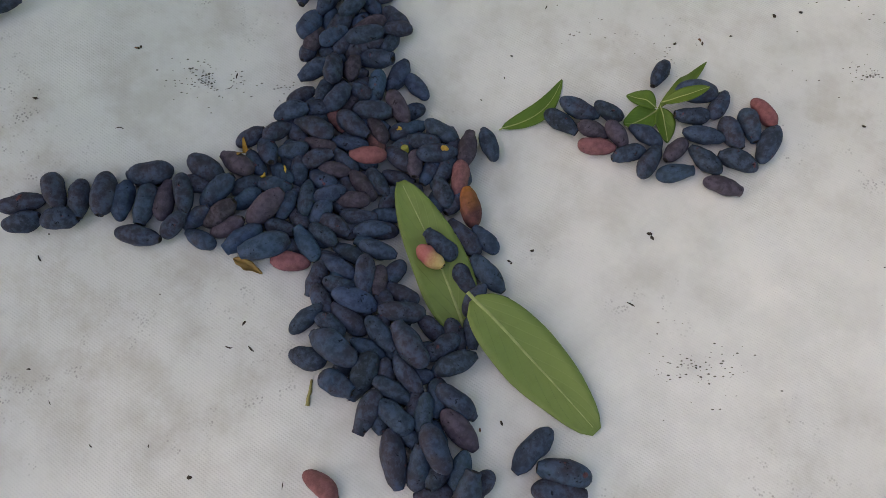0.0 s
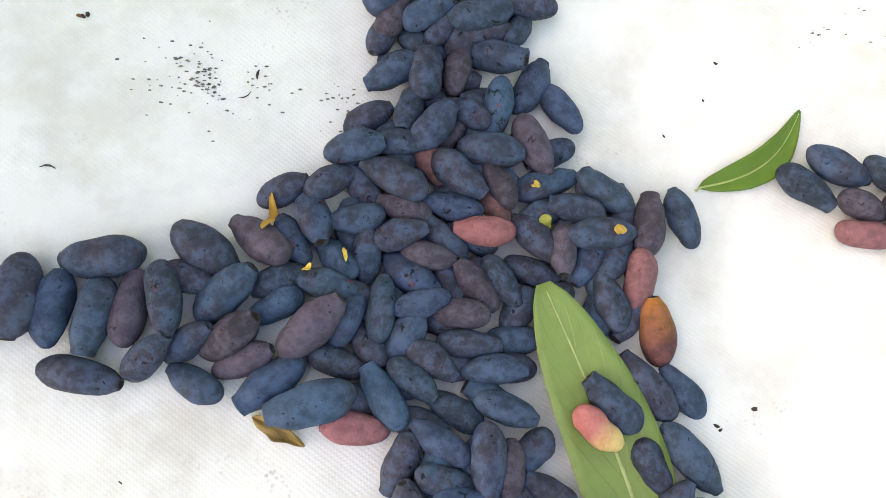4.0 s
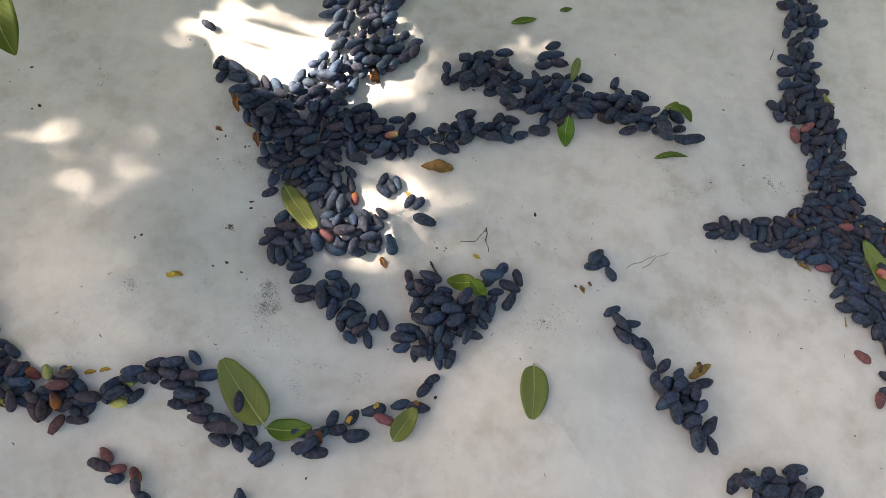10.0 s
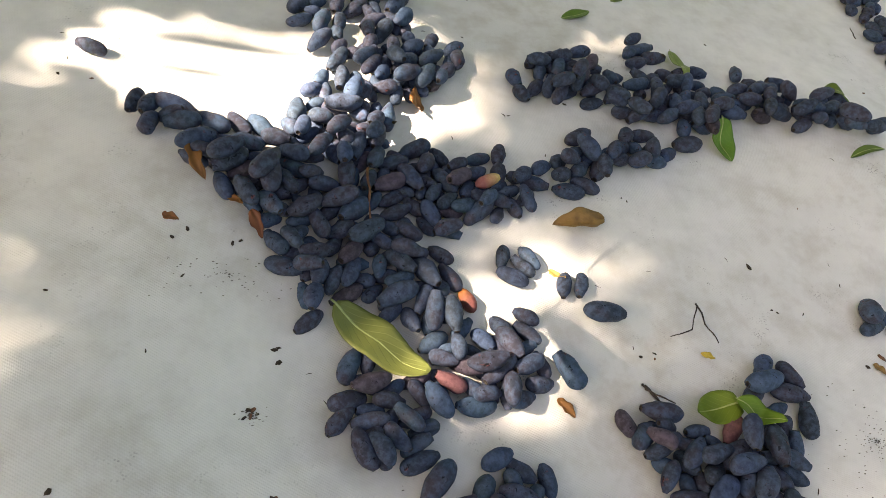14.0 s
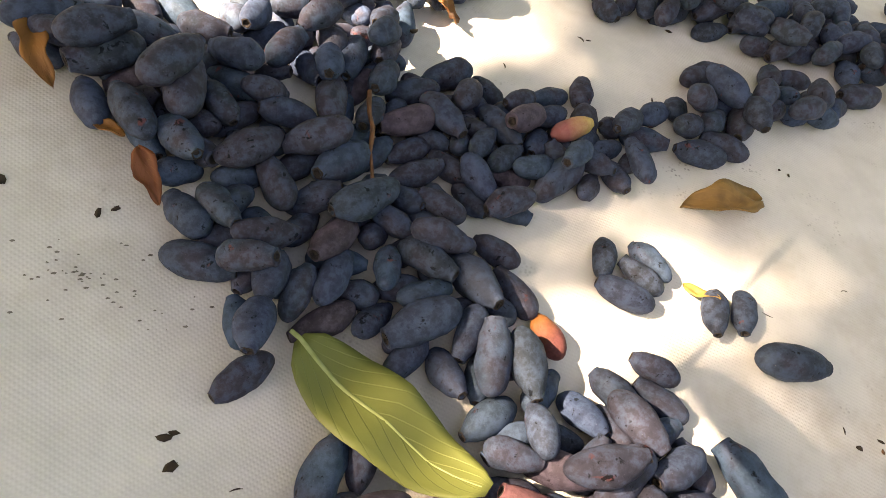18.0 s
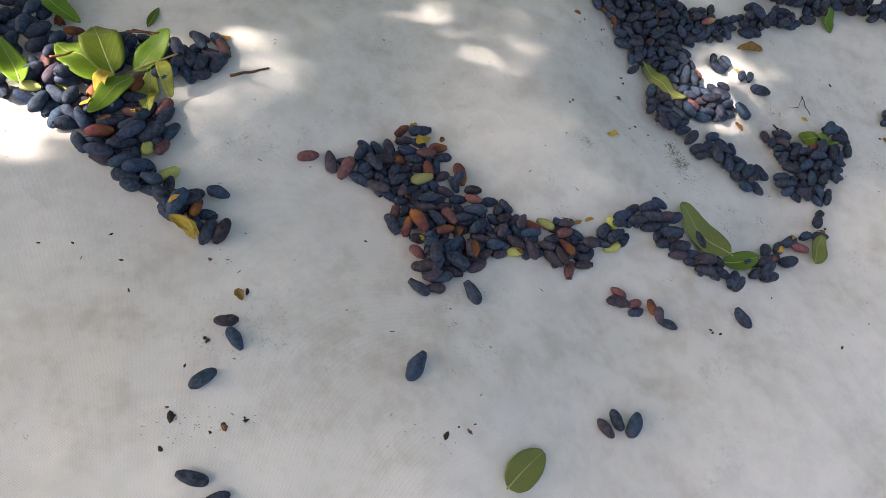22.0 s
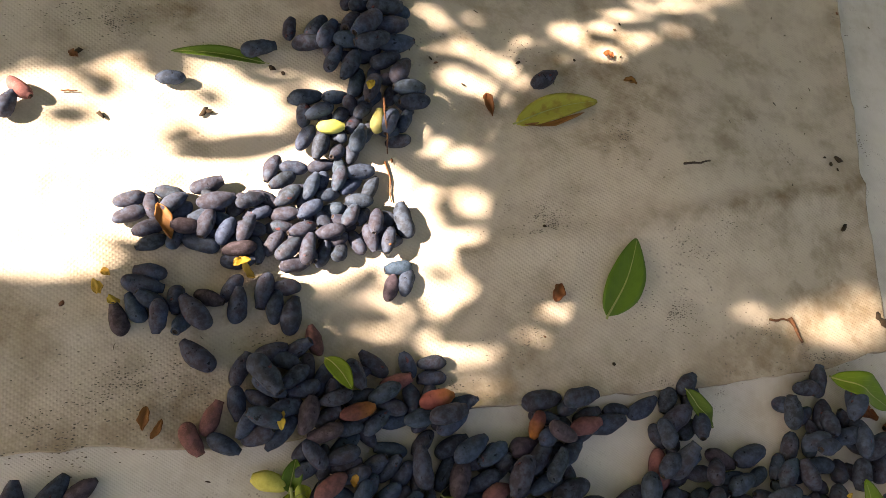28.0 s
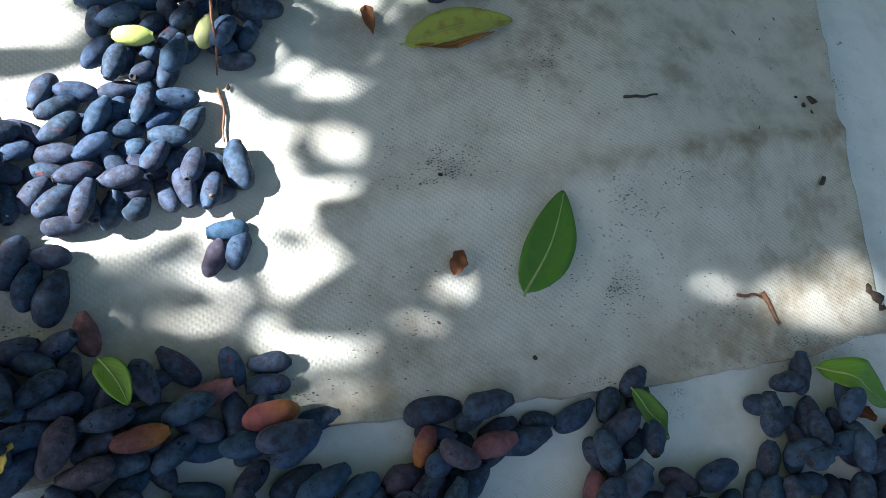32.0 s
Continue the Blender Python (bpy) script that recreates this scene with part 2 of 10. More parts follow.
def berry_skin(name, bloom, bare, tip=None, amount=1.0, size=1.0, mauve=None):
    """Waxy berry skin: dull bloom that shifts from steel blue to mauve, rubbed thin in places, with dark specks,
    scuffs, scratches, bruises and fine pale flecks; each berry a little different.
    """
    mat, tree, bsdf = material(name)
    info = node(tree, "ShaderNodeObjectInfo").outputs["Random"]
    if size < 1:
        info = node(tree, "ShaderNodeNewGeometry").outputs["Random Per Island"]
    co = node(tree, "ShaderNodeTexCoord").outputs["Object"]
    even = node(tree, "ShaderNodeMapping", {"Vector": co, "Scale": (1, 1, 1) if size < 1 else (1, 0.52, 0.52)}).outputs[0]
    away = times(tree, info, 37.0)
    place = node(tree, "ShaderNodeVectorMath", {0: even, 1: node(tree, "ShaderNodeCombineXYZ", {0: away, 1: away}).outputs[0]}, operation="ADD").outputs[0]
    other = times(tree, times(tree, info, 7.31), 1.0, "FRACT")
    third = times(tree, times(tree, info, 53.7), 1.0, "FRACT")
    rub = node(tree, "ShaderNodeTexNoise", {"Vector": place, "Scale": 8.5 / size, "Detail": 4.0, "Roughness": 0.6, "Distortion": 0.5}).outputs[0]
    soft = node(tree, "ShaderNodeTexNoise", {"Vector": place, "Scale": 2.2 / size, "Detail": 2.0}).outputs[0]
    veil = node(tree, "ShaderNodeTexNoise", {"Vector": place, "Scale": 5.5 / size, "Detail": 5.0, "Roughness": 0.7}).outputs[0]
    bruise = node(tree, "ShaderNodeTexNoise", {"Vector": place, "Scale": 3.4 / size, "Detail": 3.0, "Distortion": 0.3}).outputs[0]
    grain = node(tree, "ShaderNodeTexNoise", {"Vector": place, "Scale": 60.0 / size, "Detail": 3.0, "Roughness": 0.7}).outputs[0]
    scratch = node(tree, "ShaderNodeTexVoronoi", {"Vector": place, "Scale": 3.5 / size}, feature="DISTANCE_TO_EDGE").outputs[0]
    speck = node(tree, "ShaderNodeTexVoronoi", {"Vector": place, "Scale": 15.0 / size})
    tint = node(tree, "ShaderNodeHueSaturation", {"Hue": times(tree, times(tree, info, 0.025), 0.487, "ADD"), "Saturation": times(tree, times(tree, third, 0.3), 0.75, "ADD"),
                "Value": times(tree, times(tree, third, 0.8), 0.64, "ADD"), "Color": (*bloom, 1)}).outputs[0]
    colour = tint
    if mauve:
        colour = blend(tree, ramp(tree, times(tree, times(tree, other, 0.55), times(tree, soft, 1.1), "ADD"), [(0.76, 0.0), (1.2, 1.0)]), tint, mauve)
    if tip:
        along = node(tree, "ShaderNodeSeparateXYZ", {0: co}).outputs[0]
        colour = blend(tree, ramp(tree, times(tree, along, times(tree, soft, 0.6), "ADD"), [(0.15, 0.0), (0.75, 1.0)]), tint, tip)
    # the bloom is worn thin in soft patches
    colour = blend(tree, times(tree, ramp(tree, veil, [(0.46, 0.0), (0.72, 1.0)]), 0.45), colour, bare)
    colour = blend(tree, times(tree, ramp(tree, veil, [(0.36, 1.0), (0.54, 0.0)]), 0.4 * amount), colour, tuple(min(0.6, 2.4 * v) for v in bloom))
    if mauve:
        colour = blend(tree, times(tree, ramp(tree, bruise, [(0.69, 0.0), (0.74, 1.0)]), 0.7), colour, (0.14, 0.04, 0.035))
    colour = blend(tree, times(tree, ramp(tree, times(tree, rub, times(tree, bruise, 0.5), "ADD"), [(0.915, 0.0), (0.96, 1.0)]), 0.85 * amount), colour, bare)
    dot = times(tree, ramp(tree, speck.outputs["Distance"], [(0.12, 1.0), (0.26, 0.0)]), ramp(tree, node(tree, "ShaderNodeSeparateColor", {0: speck.outputs["Color"]}).outputs[0], [(0.8, 0.0), (0.84, 1.0)]))
    dot = times(tree, dot, ramp(tree, bruise, [(0.5, 0.0), (0.58, 1.0)]))
    colour = blend(tree, times(tree, dot, 0.85 * amount), colour, bare)
    line = times(tree, ramp(tree, scratch, [(0.0, 1.0), (0.022, 0.0)]), ramp(tree, bruise, [(0.66, 0.0), (0.69, 1.0)]))
    colour = blend(tree, times(tree, line, 0.8 * amount), colour, bare)
    colour = blend(tree, times(tree, ramp(tree, grain, [(0.7, 0.0), (0.76, 1.0)]), 0.5), colour, (0.45, 0.46, 0.48))
    tree.links.new(colour, bsdf.inputs["Base Color"])
    tree.links.new(ramp(tree, rub, [(0.5, 0.62), (0.7, 0.4)]), bsdf.inputs["Roughness"])
    bsdf.inputs["Specular IOR Level"].default_value = 0.1
    hollow = times(tree, times(tree, rub, -0.6), times(tree, grain, 0.2), "ADD")
    hollow = times(tree, hollow, times(tree, times(tree, dot, -0.4), times(tree, line, -0.6), "ADD"), "ADD")
    bump = node(tree, "ShaderNodeBump", {"Height": hollow, "Strength": 0.45, "Distance": 0.0007})
    tree.links.new(bump.outputs[0], bsdf.inputs["Normal"])
    return mat


BLUE, FLESH, MAUVE = (0.031, 0.052, 0.092), (0.003, 0.004, 0.006), (0.046, 0.048, 0.072)
SKINS = {
    "b": berry_skin("blue_berry_skin", BLUE, FLESH, None, 1.0, 1.0, MAUVE),
    "p": berry_skin("purple_berry_skin", (0.056, 0.048, 0.068), (0.014, 0.01, 0.015)),
    "r": berry_skin("red_berry_skin", (0.17, 0.072, 0.08), (0.07, 0.025, 0.032), None, 0.6),
    "k": berry_skin("pink_berry_skin", (0.42, 0.12, 0.1), (0.3, 0.07, 0.06), (0.5, 0.4, 0.16), 0.3),
    "o": berry_skin("orange_berry_skin", (0.13, 0.042, 0.042), (0.06, 0.02, 0.02), (0.32, 0.13, 0.035), 0.6),
    "heap": berry_skin("heaped_berry_skin", BLUE, FLESH, None, 1.0, 0.02, MAUVE),
    "y": berry_skin("green_berry_skin", (0.38, 0.4, 0.12), (0.3, 0.3, 0.07), None, 0.3),
}


def plain(name, tone, dark, rough, scale=300.0, bump_by=0.3):
    mat, tree, bsdf = material(name)
    co = node(tree, "ShaderNodeTexCoord").outputs["Object"]
    n = node(tree, "ShaderNodeTexNoise", {"Vector": co, "Scale": scale, "Detail": 4.0}).outputs[0]
    tree.links.new(blend(tree, ramp(tree, n, [(0.35, 0.0), (0.65, 1.0)]), tone, dark), bsdf.inputs["Base Color"])
    bsdf.inputs["Roughness"].default_value = rough
    bump = node(tree, "ShaderNodeBump", {"Height": n, "Strength": bump_by, "Distance": 0.0005})
    tree.links.new(bump.outputs[0], bsdf.inputs["Normal"])
    return mat


def leaf_skin(name, tone, vein, blotch, spots=0.3):
    """Leaf blade: side veins from the blade's own coordinates, blotches, a little light through it."""
    mat, tree, bsdf = material(name)
    uv = node(tree, "ShaderNodeTexCoord").outputs["UV"]
    co = node(tree, "ShaderNodeTexCoord").outputs["Object"]
    split = node(tree, "ShaderNodeSeparateXYZ", {0: uv})
    side = node(tree, "ShaderNodeMath", {0: times(tree, split.outputs[1], 0.5, "SUBTRACT")}, operation="ABSOLUTE").outputs[0]
    chevron = times(tree, times(tree, split.outputs[0], 7.0), times(tree, side, -6.0), "ADD")
    wave = node(tree, "ShaderNodeMath", {0: times(tree, chevron, 1.0, "FRACT")}, operation="FRACT").outputs[0]
    lines = ramp(tree, wave, [(0.0, 1.0), (0.1, 0.0)])
    noise_ = node(tree, "ShaderNodeTexNoise", {"Vector": co, "Scale": 160.0, "Detail": 5.0}).outputs[0]
    info = node(tree, "ShaderNodeObjectInfo").outputs["Random"]
    colour = node(tree, "ShaderNodeHueSaturation", {"Hue": times(tree, times(tree, info, 0.04), 0.48, "ADD"),
                  "Value": times(tree, times(tree, info, 0.35), 0.82, "ADD"), "Color": (*tone, 1)}).outputs[0]
    colour = blend(tree, times(tree, lines, 0.3), colour, vein)
    colour = blend(tree, times(tree, ramp(tree, noise_, [(0.5, 0.0), (0.7, 1.0)]), spots), colour, blotch)
    tree.links.new(colour, bsdf.inputs["Base Color"])
    bsdf.inputs["Roughness"].default_value = 0.5
    bsdf.inputs["Specular IOR Level"].default_value = 0.3
    bump = node(tree, "ShaderNodeBump", {"Height": times(tree, lines, times(tree, noise_, 0.4), "ADD"), "Strength": 0.3, "Distance": 0.0006})
    tree.links.new(bump.outputs[0], bsdf.inputs["Normal"])
    return mat


LEAVES = {
    "pale": leaf_skin("pale_leaf_underside", (0.155, 0.2, 0.055), (0.27, 0.32, 0.13), (0.115, 0.155, 0.042)),
    "green": leaf_skin("green_leaf", (0.085, 0.165, 0.02), (0.16, 0.26, 0.06), (0.05, 0.11, 0.015)),
    "bright": leaf_skin("bright_leaf", (0.12, 0.2, 0.018), (0.24, 0.34, 0.06), (0.08, 0.14, 0.012)),
    "yell": leaf_skin("yellow_green_leaf", (0.34, 0.38, 0.07), (0.5, 0.5, 0.15), (0.2, 0.1, 0.03), 0.6),
    "gold": leaf_skin("yellow_dry_leaf", (0.5, 0.32, 0.06), (0.55, 0.4, 0.12), (0.36, 0.19, 0.03), 0.5),
    "rust": leaf_skin("rust_dry_leaf", (0.22, 0.09, 0.028), (0.28, 0.14, 0.045), (0.16, 0.06, 0.02), 0.6),
    "brown": leaf_skin("brown_dry_leaf", (0.26, 0.15, 0.05), (0.3, 0.2, 0.08), (0.1, 0.055, 0.02), 0.6),
}


def canopy_leaf():
    """Thin leaf of the bush: part of the light goes through it and turns yellow-green."""
    mat, tree, bsdf = material("canopy_leaf")
    info = node(tree, "ShaderNodeNewGeometry").outputs["Random Per Island"]
    tone = node(tree, "ShaderNodeHueSaturation", {"Hue": times(tree, times(tree, info, 0.04), 0.48, "ADD"), "Value": times(tree, times(tree, info, 0.5), 0.75, "ADD"), "Color": (0.085, 0.15, 0.025, 1)}).outputs[0]
    tree.links.new(tone, bsdf.inputs["Base Color"])
    bsdf.inputs["Roughness"].default_value = 0.5
    clear = node(tree, "ShaderNodeBsdfTranslucent", {"Color": (0.2, 0.24, 0.06, 1)})
    both = node(tree, "ShaderNodeMixShader", {0: 0.4, 1: bsdf.outputs[0], 2: clear.outputs[0]})
    tree.links.new(both.outputs[0], tree.nodes["Material Output"].inputs["Surface"])
    return mat


CANOPY = canopy_leaf()
LEAVES["hanging"] = LEAVES["green"]
MIDRIB = plain("leaf_midrib", (0.32, 0.38, 0.15), (0.24, 0.3, 0.1), 0.5)
FLECK = plain("soil_fleck", (0.2, 0.19, 0.17), (0.09, 0.085, 0.075), 0.95)
CALYX = plain("dry_calyx", (0.03, 0.022, 0.02), (0.012, 0.01, 0.01), 0.8)
SOIL = plain("soil_crumb", (0.05, 0.035, 0.022), (0.018, 0.014, 0.01), 0.95)
TWIGS = {"rust": plain("reddish_twig", (0.19, 0.08, 0.035), (0.09, 0.04, 0.02), 0.6),
         "dark": plain("dark_twig", (0.06, 0.045, 0.035), (0.025, 0.02, 0.016), 0.85),
         "pale": plain("pale_thread", (0.3, 0.29, 0.26), (0.2, 0.19, 0.17), 0.8),
         "straw": plain("straw_stalk", (0.3, 0.27, 0.1), (0.2, 0.17, 0.06), 0.7)}
GRASS = plain("meadow", (0.06, 0.1, 0.025), (0.1, 0.08, 0.04), 0.95, 3.0)
BARK = plain("bush_bark", (0.14, 0.09, 0.055), (0.07, 0.045, 0.03), 0.9, 60.0)

# ---- the ground and the cloths ----
def link(name, verts, faces, mat, parent=None, smooth=True, uvs=None):
    mesh = bpy.data.meshes.new(name)
    mesh.from_pydata(verts, [], faces)
    mesh.materials.append(mat)
    mesh.shade_smooth() if smooth else mesh.shade_flat()
    if uvs:
        layer = mesh.uv_layers.new(name="blade")
        for loop in mesh.loops:
            layer.data[loop.index].uv = uvs[loop.vertex_index]
    ob = new(name, mesh)
    ob.parent = parent
    return ob


def sheet(nu, nv, place):
    verts = [place(i / nu, j / nv) for j in range(nv + 1) for i in range(nu + 1)]
    w = nu + 1
    return verts, [(j * w + i, j * w + i + 1, (j + 1) * w + i + 1, (j + 1) * w + i) for j in range(nv) for i in range(nu)]


def ripple(x, y):
    """Slight waves and wrinkles of the spread cloth, a few mm."""
    return 0.002 * noise.noise((x * 5, y * 5, 1.7)) + 0.0022 * noise.noise((x * 13, y * 13, 5.1)) * max(0.0, noise.noise((x * 2, y * 2, 8.0)) + 0.45)


def swell(x, y):
    """Height of the uneven ground under the cloth: broad low swells."""
    return sum(h * math.exp(-((x - cx) ** 2 + (y - cy) ** 2) / 0.0098) for cx, cy, h in SWELLS) / 1000


def lay(x, y):
    return x, y, swell(x, y) + ripple(x, y)


ground = tagged(link("ground", *sheet(40, 40, lambda u, v: (900 * (u - 0.5), 900 * (v - 0.5), -0.06)), GRASS),
                "rough green meadow under the spread cloths", "ground", kind="structure")
cloth = link("cloth", *sheet(300, 220, lambda u, v: lay(-3.1 + 4.4 * u, -1.6 + 3.2 * v)), FLEECE)
tagged(cloth, "large white woven garden fleece spread flat, speckled with soil", "cloth", kind="structure")

EDGE_X = [-3.100, -1.707, -1.658, -1.604, -1.570, -1.493, -1.387, -1.327, -1.285, -1.242, -1.208, -1.181]
EDGE_Y = [0.070, 0.050, 0.053, 0.049, 0.052, 0.064, 0.069, 0.072, 0.076, 0.080, 0.089, 0.089]
SIDE_Y = [0.097, 0.114, 0.167, 0.224, 0.274, 0.352, 0.410, 0.476, 0.550, 0.750, 1.550]
SIDE_X = [-1.190, -1.191, -1.184, -1.176, -1.162, -1.146, -1.133, -1.115, -1.098, -1.048, -0.898]
CREASE = (0.200, 0.444)
CLOTH_TOP = 0.0045


def over(x, y):
    """Is this place on the soiled upper cloth?"""
    return x < np.interp(y, SIDE_Y, SIDE_X) and y > np.interp(x, EDGE_X, EDGE_Y)


def upper(u, v):
    u = 1 - (1 - u) ** 1.6
    v = v ** 1.6
    y = EDGE_Y[-1] + 1.4 * v
    x = -3.0 + (float(np.interp(y, SIDE_Y, SIDE_X)) + 3.0) * u
    low = float(np.interp(x, EDGE_X, EDGE_Y))
    y = low + (1.47 - low) * v
    rim = min((y - low) / 0.02, (float(np.interp(y, SIDE_Y, SIDE_X)) - x) / 0.02, 1.0)
    jag = 0.0022 * noise.noise((x * 70, y * 70, 0.0)) * (1 - max(rim, 0))
    crease = 0.003 * math.exp(-((y - CREASE[0] * x - CREASE[1]) / 0.008) ** 2)
    z = CLOTH_TOP + swell(x, y) + ripple(x, y) + crease + 0.0025 * (1 - max(rim, 0)) * (0.5 + noise.noise((x * 14, y * 14, 3.0)))
    if u == 1 or v == 0:
        z -= 0.0015
    return x + jag, y + jag, z


def old_cloth():
    verts, faces = sheet(200, 240, upper)
    w = 201
    rim = [j * w + 200 for j in range(240, -1, -1)] + [i for i in range(199, -1, -1)]
    low = len(verts)
    verts += [(verts[k][0], verts[k][1], verts[k][2] - 0.003) for k in rim]
    faces += [(rim[k], rim[k + 1], low + k + 1, low + k) for k in range(len(rim) - 1)]
    ob = link("upper_cloth", verts, faces, OLD_FLEECE)
    worn = ob.data.attributes.new("worn", "FLOAT", "POINT")       # dirt gathers along the trodden edges
    worn.data.foreach_set("value", [0.6 * math.exp(-(y - float(np.interp(x, EDGE_X, EDGE_Y))) / 0.03) + 0.5 * math.exp(-max(0.0, float(np.interp(y, SIDE_Y, SIDE_X)) - x) / 0.025)
                                    + 0.95 * math.exp(-((y - CREASE[0] * x - CREASE[1]) / 0.0065) ** 2) * min(1.0, max(0.0, (x + 1.42) * 8)) for x, y, z in verts])
    return tagged(ob, "old soiled beige fleece with a frayed torn edge lying on the white one", "cloth", kind="structure")


old_cloth()

# ---- berries ----
rng = random.Random(5)
CELL = 0.002
heap = {}                      # height of what lies on the cloth, by cell


def base_at(x, y):
    return swell(x, y) + ripple(x, y) + (CLOTH_TOP + 0.001 if over(x, y) else 0.0)


def height_at(x, y):
    key = (round(x / CELL), round(y / CELL))
    return heap[key] if key in heap else base_at(x, y)


SEG, RINGS, EYE_RINGS = 14, 13, 4


def berry_shape(seed):
    """One berry of unit length and width along x: blunt or necked end with a sunken eye, dents, a slight bend."""
    r = random.Random(seed)
    bend, lump = r.uniform(-0.12, 0.12), r.uniform(0.05, 0.11)
    power, neck, heavy = r.uniform(1.9, 2.7), r.choice((0.17, 0.2, 0.24, 0.28, 0.3)), r.uniform(-0.3, 0.25)
    dent_x, dent_a, dent = r.uniform(-0.3, 0.3), r.uniform(0, 6.28), r.choice((0.0, 0.1, 0.2))
    verts, faces, profile = [(-0.5, 0, 0)], [], []
    for i in range(1, RINGS + 1):
        u = 0.5 - 0.5 * math.cos(math.pi * i / RINGS)
        rad = 0.5 * math.sqrt(max(0.0, 1 - abs(2 * u - 1) ** power)) * (1 + heavy * (u - 0.5))
        if u > 0.5:
            rad = (rad ** 5 + neck ** 5 * ((u - 0.5) * 2) ** 2) ** 0.2
        elif u < 0.12:
            rad = max(rad, 0.1)
        profile.append((u - 0.5, rad))
    profile += [(0.512, neck * 0.85), (0.505, neck * 0.62), (0.47, neck * 0.45), (0.45, neck * 0.2)]
    for x, rad in profile:
        for k in range(SEG):
            a = 2 * math.pi * k / SEG
            n = 1 + lump * 2 * noise.noise((x * 3.2 + seed * 7.3, math.cos(a) * 1.3, math.sin(a) * 1.3))
            n -= dent * math.exp(-((x - dent_x) / 0.16) ** 2 - (math.sin((a - dent_a) / 2) / 0.35) ** 2)
            verts.append((x, rad * n * math.cos(a) + bend * (0.6 - 4 * x * x), rad * n * math.sin(a) * 0.96))
    for k in range(SEG):
        faces.append((0, 1 + (k + 1) % SEG, 1 + k))
    for i in range(len(profile) - 1):
        for k in range(SEG):
            a, b = 1 + i * SEG + k, 1 + i * SEG + (k + 1) % SEG
            faces.append((a, b, b + SEG, a + SEG))
    last = 1 + (len(profile) - 1) * SEG
    faces.append(tuple(last + k for k in range(SEG)))
    return verts, faces


def calyx_shape():
    """The dry ring of the eye at a berry's end, with a few ragged tips."""
    verts, faces, seg = [], [], 10
    for k in range(seg):
        a = 2 * math.pi * k / seg
        out = 0.15 + 0.03 * (k % 2)
        for x, rad in ((0.472, 0.085), (0.516, 0.12), (0.51, out)):
            verts.append((x, rad * math.cos(a), rad * math.sin(a)))
    for k in range(seg):
        m = (k + 1) % seg
        for q in (0, 1):
            faces.append((3 * k + q, 3 * m + q, 3 * m + q + 1, 3 * k + q + 1))
    faces.append(tuple(3 * k for k in range(seg)))
    return verts, faces


SHAPES = [berry_shape(s) for s in range(18)]
MESHES = {}
CALYX_MESH = bpy.data.meshes.new("calyx")
CALYX_MESH.from_pydata(*calyx_shape()[:1], [], calyx_shape()[1])
CALYX_MESH.materials.append(CALYX)
LABELS = {"b": "ripe blue honeysuckle berry with a waxy grey bloom", "p": "purplish blue honeysuckle berry, not fully ripe",
          "r": "dull red half-ripe honeysuckle berry", "k": "pink and yellow unripe honeysuckle berry",
          "o": "orange-brown half-ripe honeysuckle berry", "y": "yellow-green unripe honeysuckle berry"}
WHERE = {"cross": "cross-shaped pile", "loose": "loose berries on the cloth", "sprout": "small pile with a sprout",
         "farheap": "narrow pile", "edgeheap": "short pile", "arc": "thin curved row", "fan": "forked pile", "hand": "broad branching pile",
         "bunch": "round bunch", "wave": "wavy pile", "onleaf": "berries lying on a leaf", "comb": "comb-shaped pile", "corner": "edge pile",
         "thicket": "dense bunch", "column": "column-shaped pile"}


def berry_mesh(skin, k):
    if (skin, k) not in MESHES:
        mesh = bpy.data.meshes.new("berry")
        mesh.from_pydata(SHAPES[k][0], [], SHAPES[k][1])
        mesh.materials.append(SKINS[skin])
        mesh.shade_smooth()
        MESHES[skin, k] = mesh
    return MESHES[skin, k]


def mark(x, y, z, turn, slope, length, thick):
    """Notes the top of a berry in the map of heights."""
    c, s = math.cos(turn), math.sin(turn)
    n = int(0.5 * length / CELL) + 1
    for i in range(-n, n + 1):
        for j in range(-n, n + 1):
            a, b = (c * i + s * j) * CELL / (0.5 * length), (c * j - s * i) * CELL / (0.5 * thick)
            q = 1 - a * a - b * b
            if q > 0:
                key = (round(x / CELL) + i, round(y / CELL) + j)
                heap[key] = max(heap[key] if key in heap else -1.0, z + slope * a * 0.5 * length + 0.5 * thick * math.sqrt(q) * 0.95)


PILES = {}
NAMES = {"b": "berry", "p": "purple_berry", "r": "red_berry", "k": "pink_berry", "o": "orange_berry", "y": "green_berry"}


def berries(pile, rows):
    """Notes berries of a pile: middle in mm, turn and slope in degrees, length and width in mm, kind of skin (u: hidden below)."""
    for x, y, z, turn, slope, length, thick, skin in rows:
        if pile == "wave" and x < -740 and skin == "b" and rng.random() < 0.3:      # many half-ripe ones in this pile
            skin = rng.choice("oorpp")
        elif pile in ("comb", "corner", "thicket") and skin == "b" and length < 21 and rng.random() < 0.07:
            skin = rng.choice("ror")
        if length < 25 or pile == "loose":
            PILES.setdefault(pile, []).append((x, y, z, turn, slope, length, thick, skin))
            continue
        for way in (-1, 1):          # two small ones that lie nearly end to end
            c, s = math.cos(radians(turn)) * way * 0.32 * length, math.sin(radians(turn)) * way * 0.32 * length
            lift = math.tan(radians(slope)) * way * 0.32 * length
            PILES.setdefault(pile, []).append((x + c - 0.12 * s, y + s + 0.12 * c, z + lift - 0.6, turn + rng.uniform(-40, 40), slope, 0.64 * length, 0.82 * thick, skin))


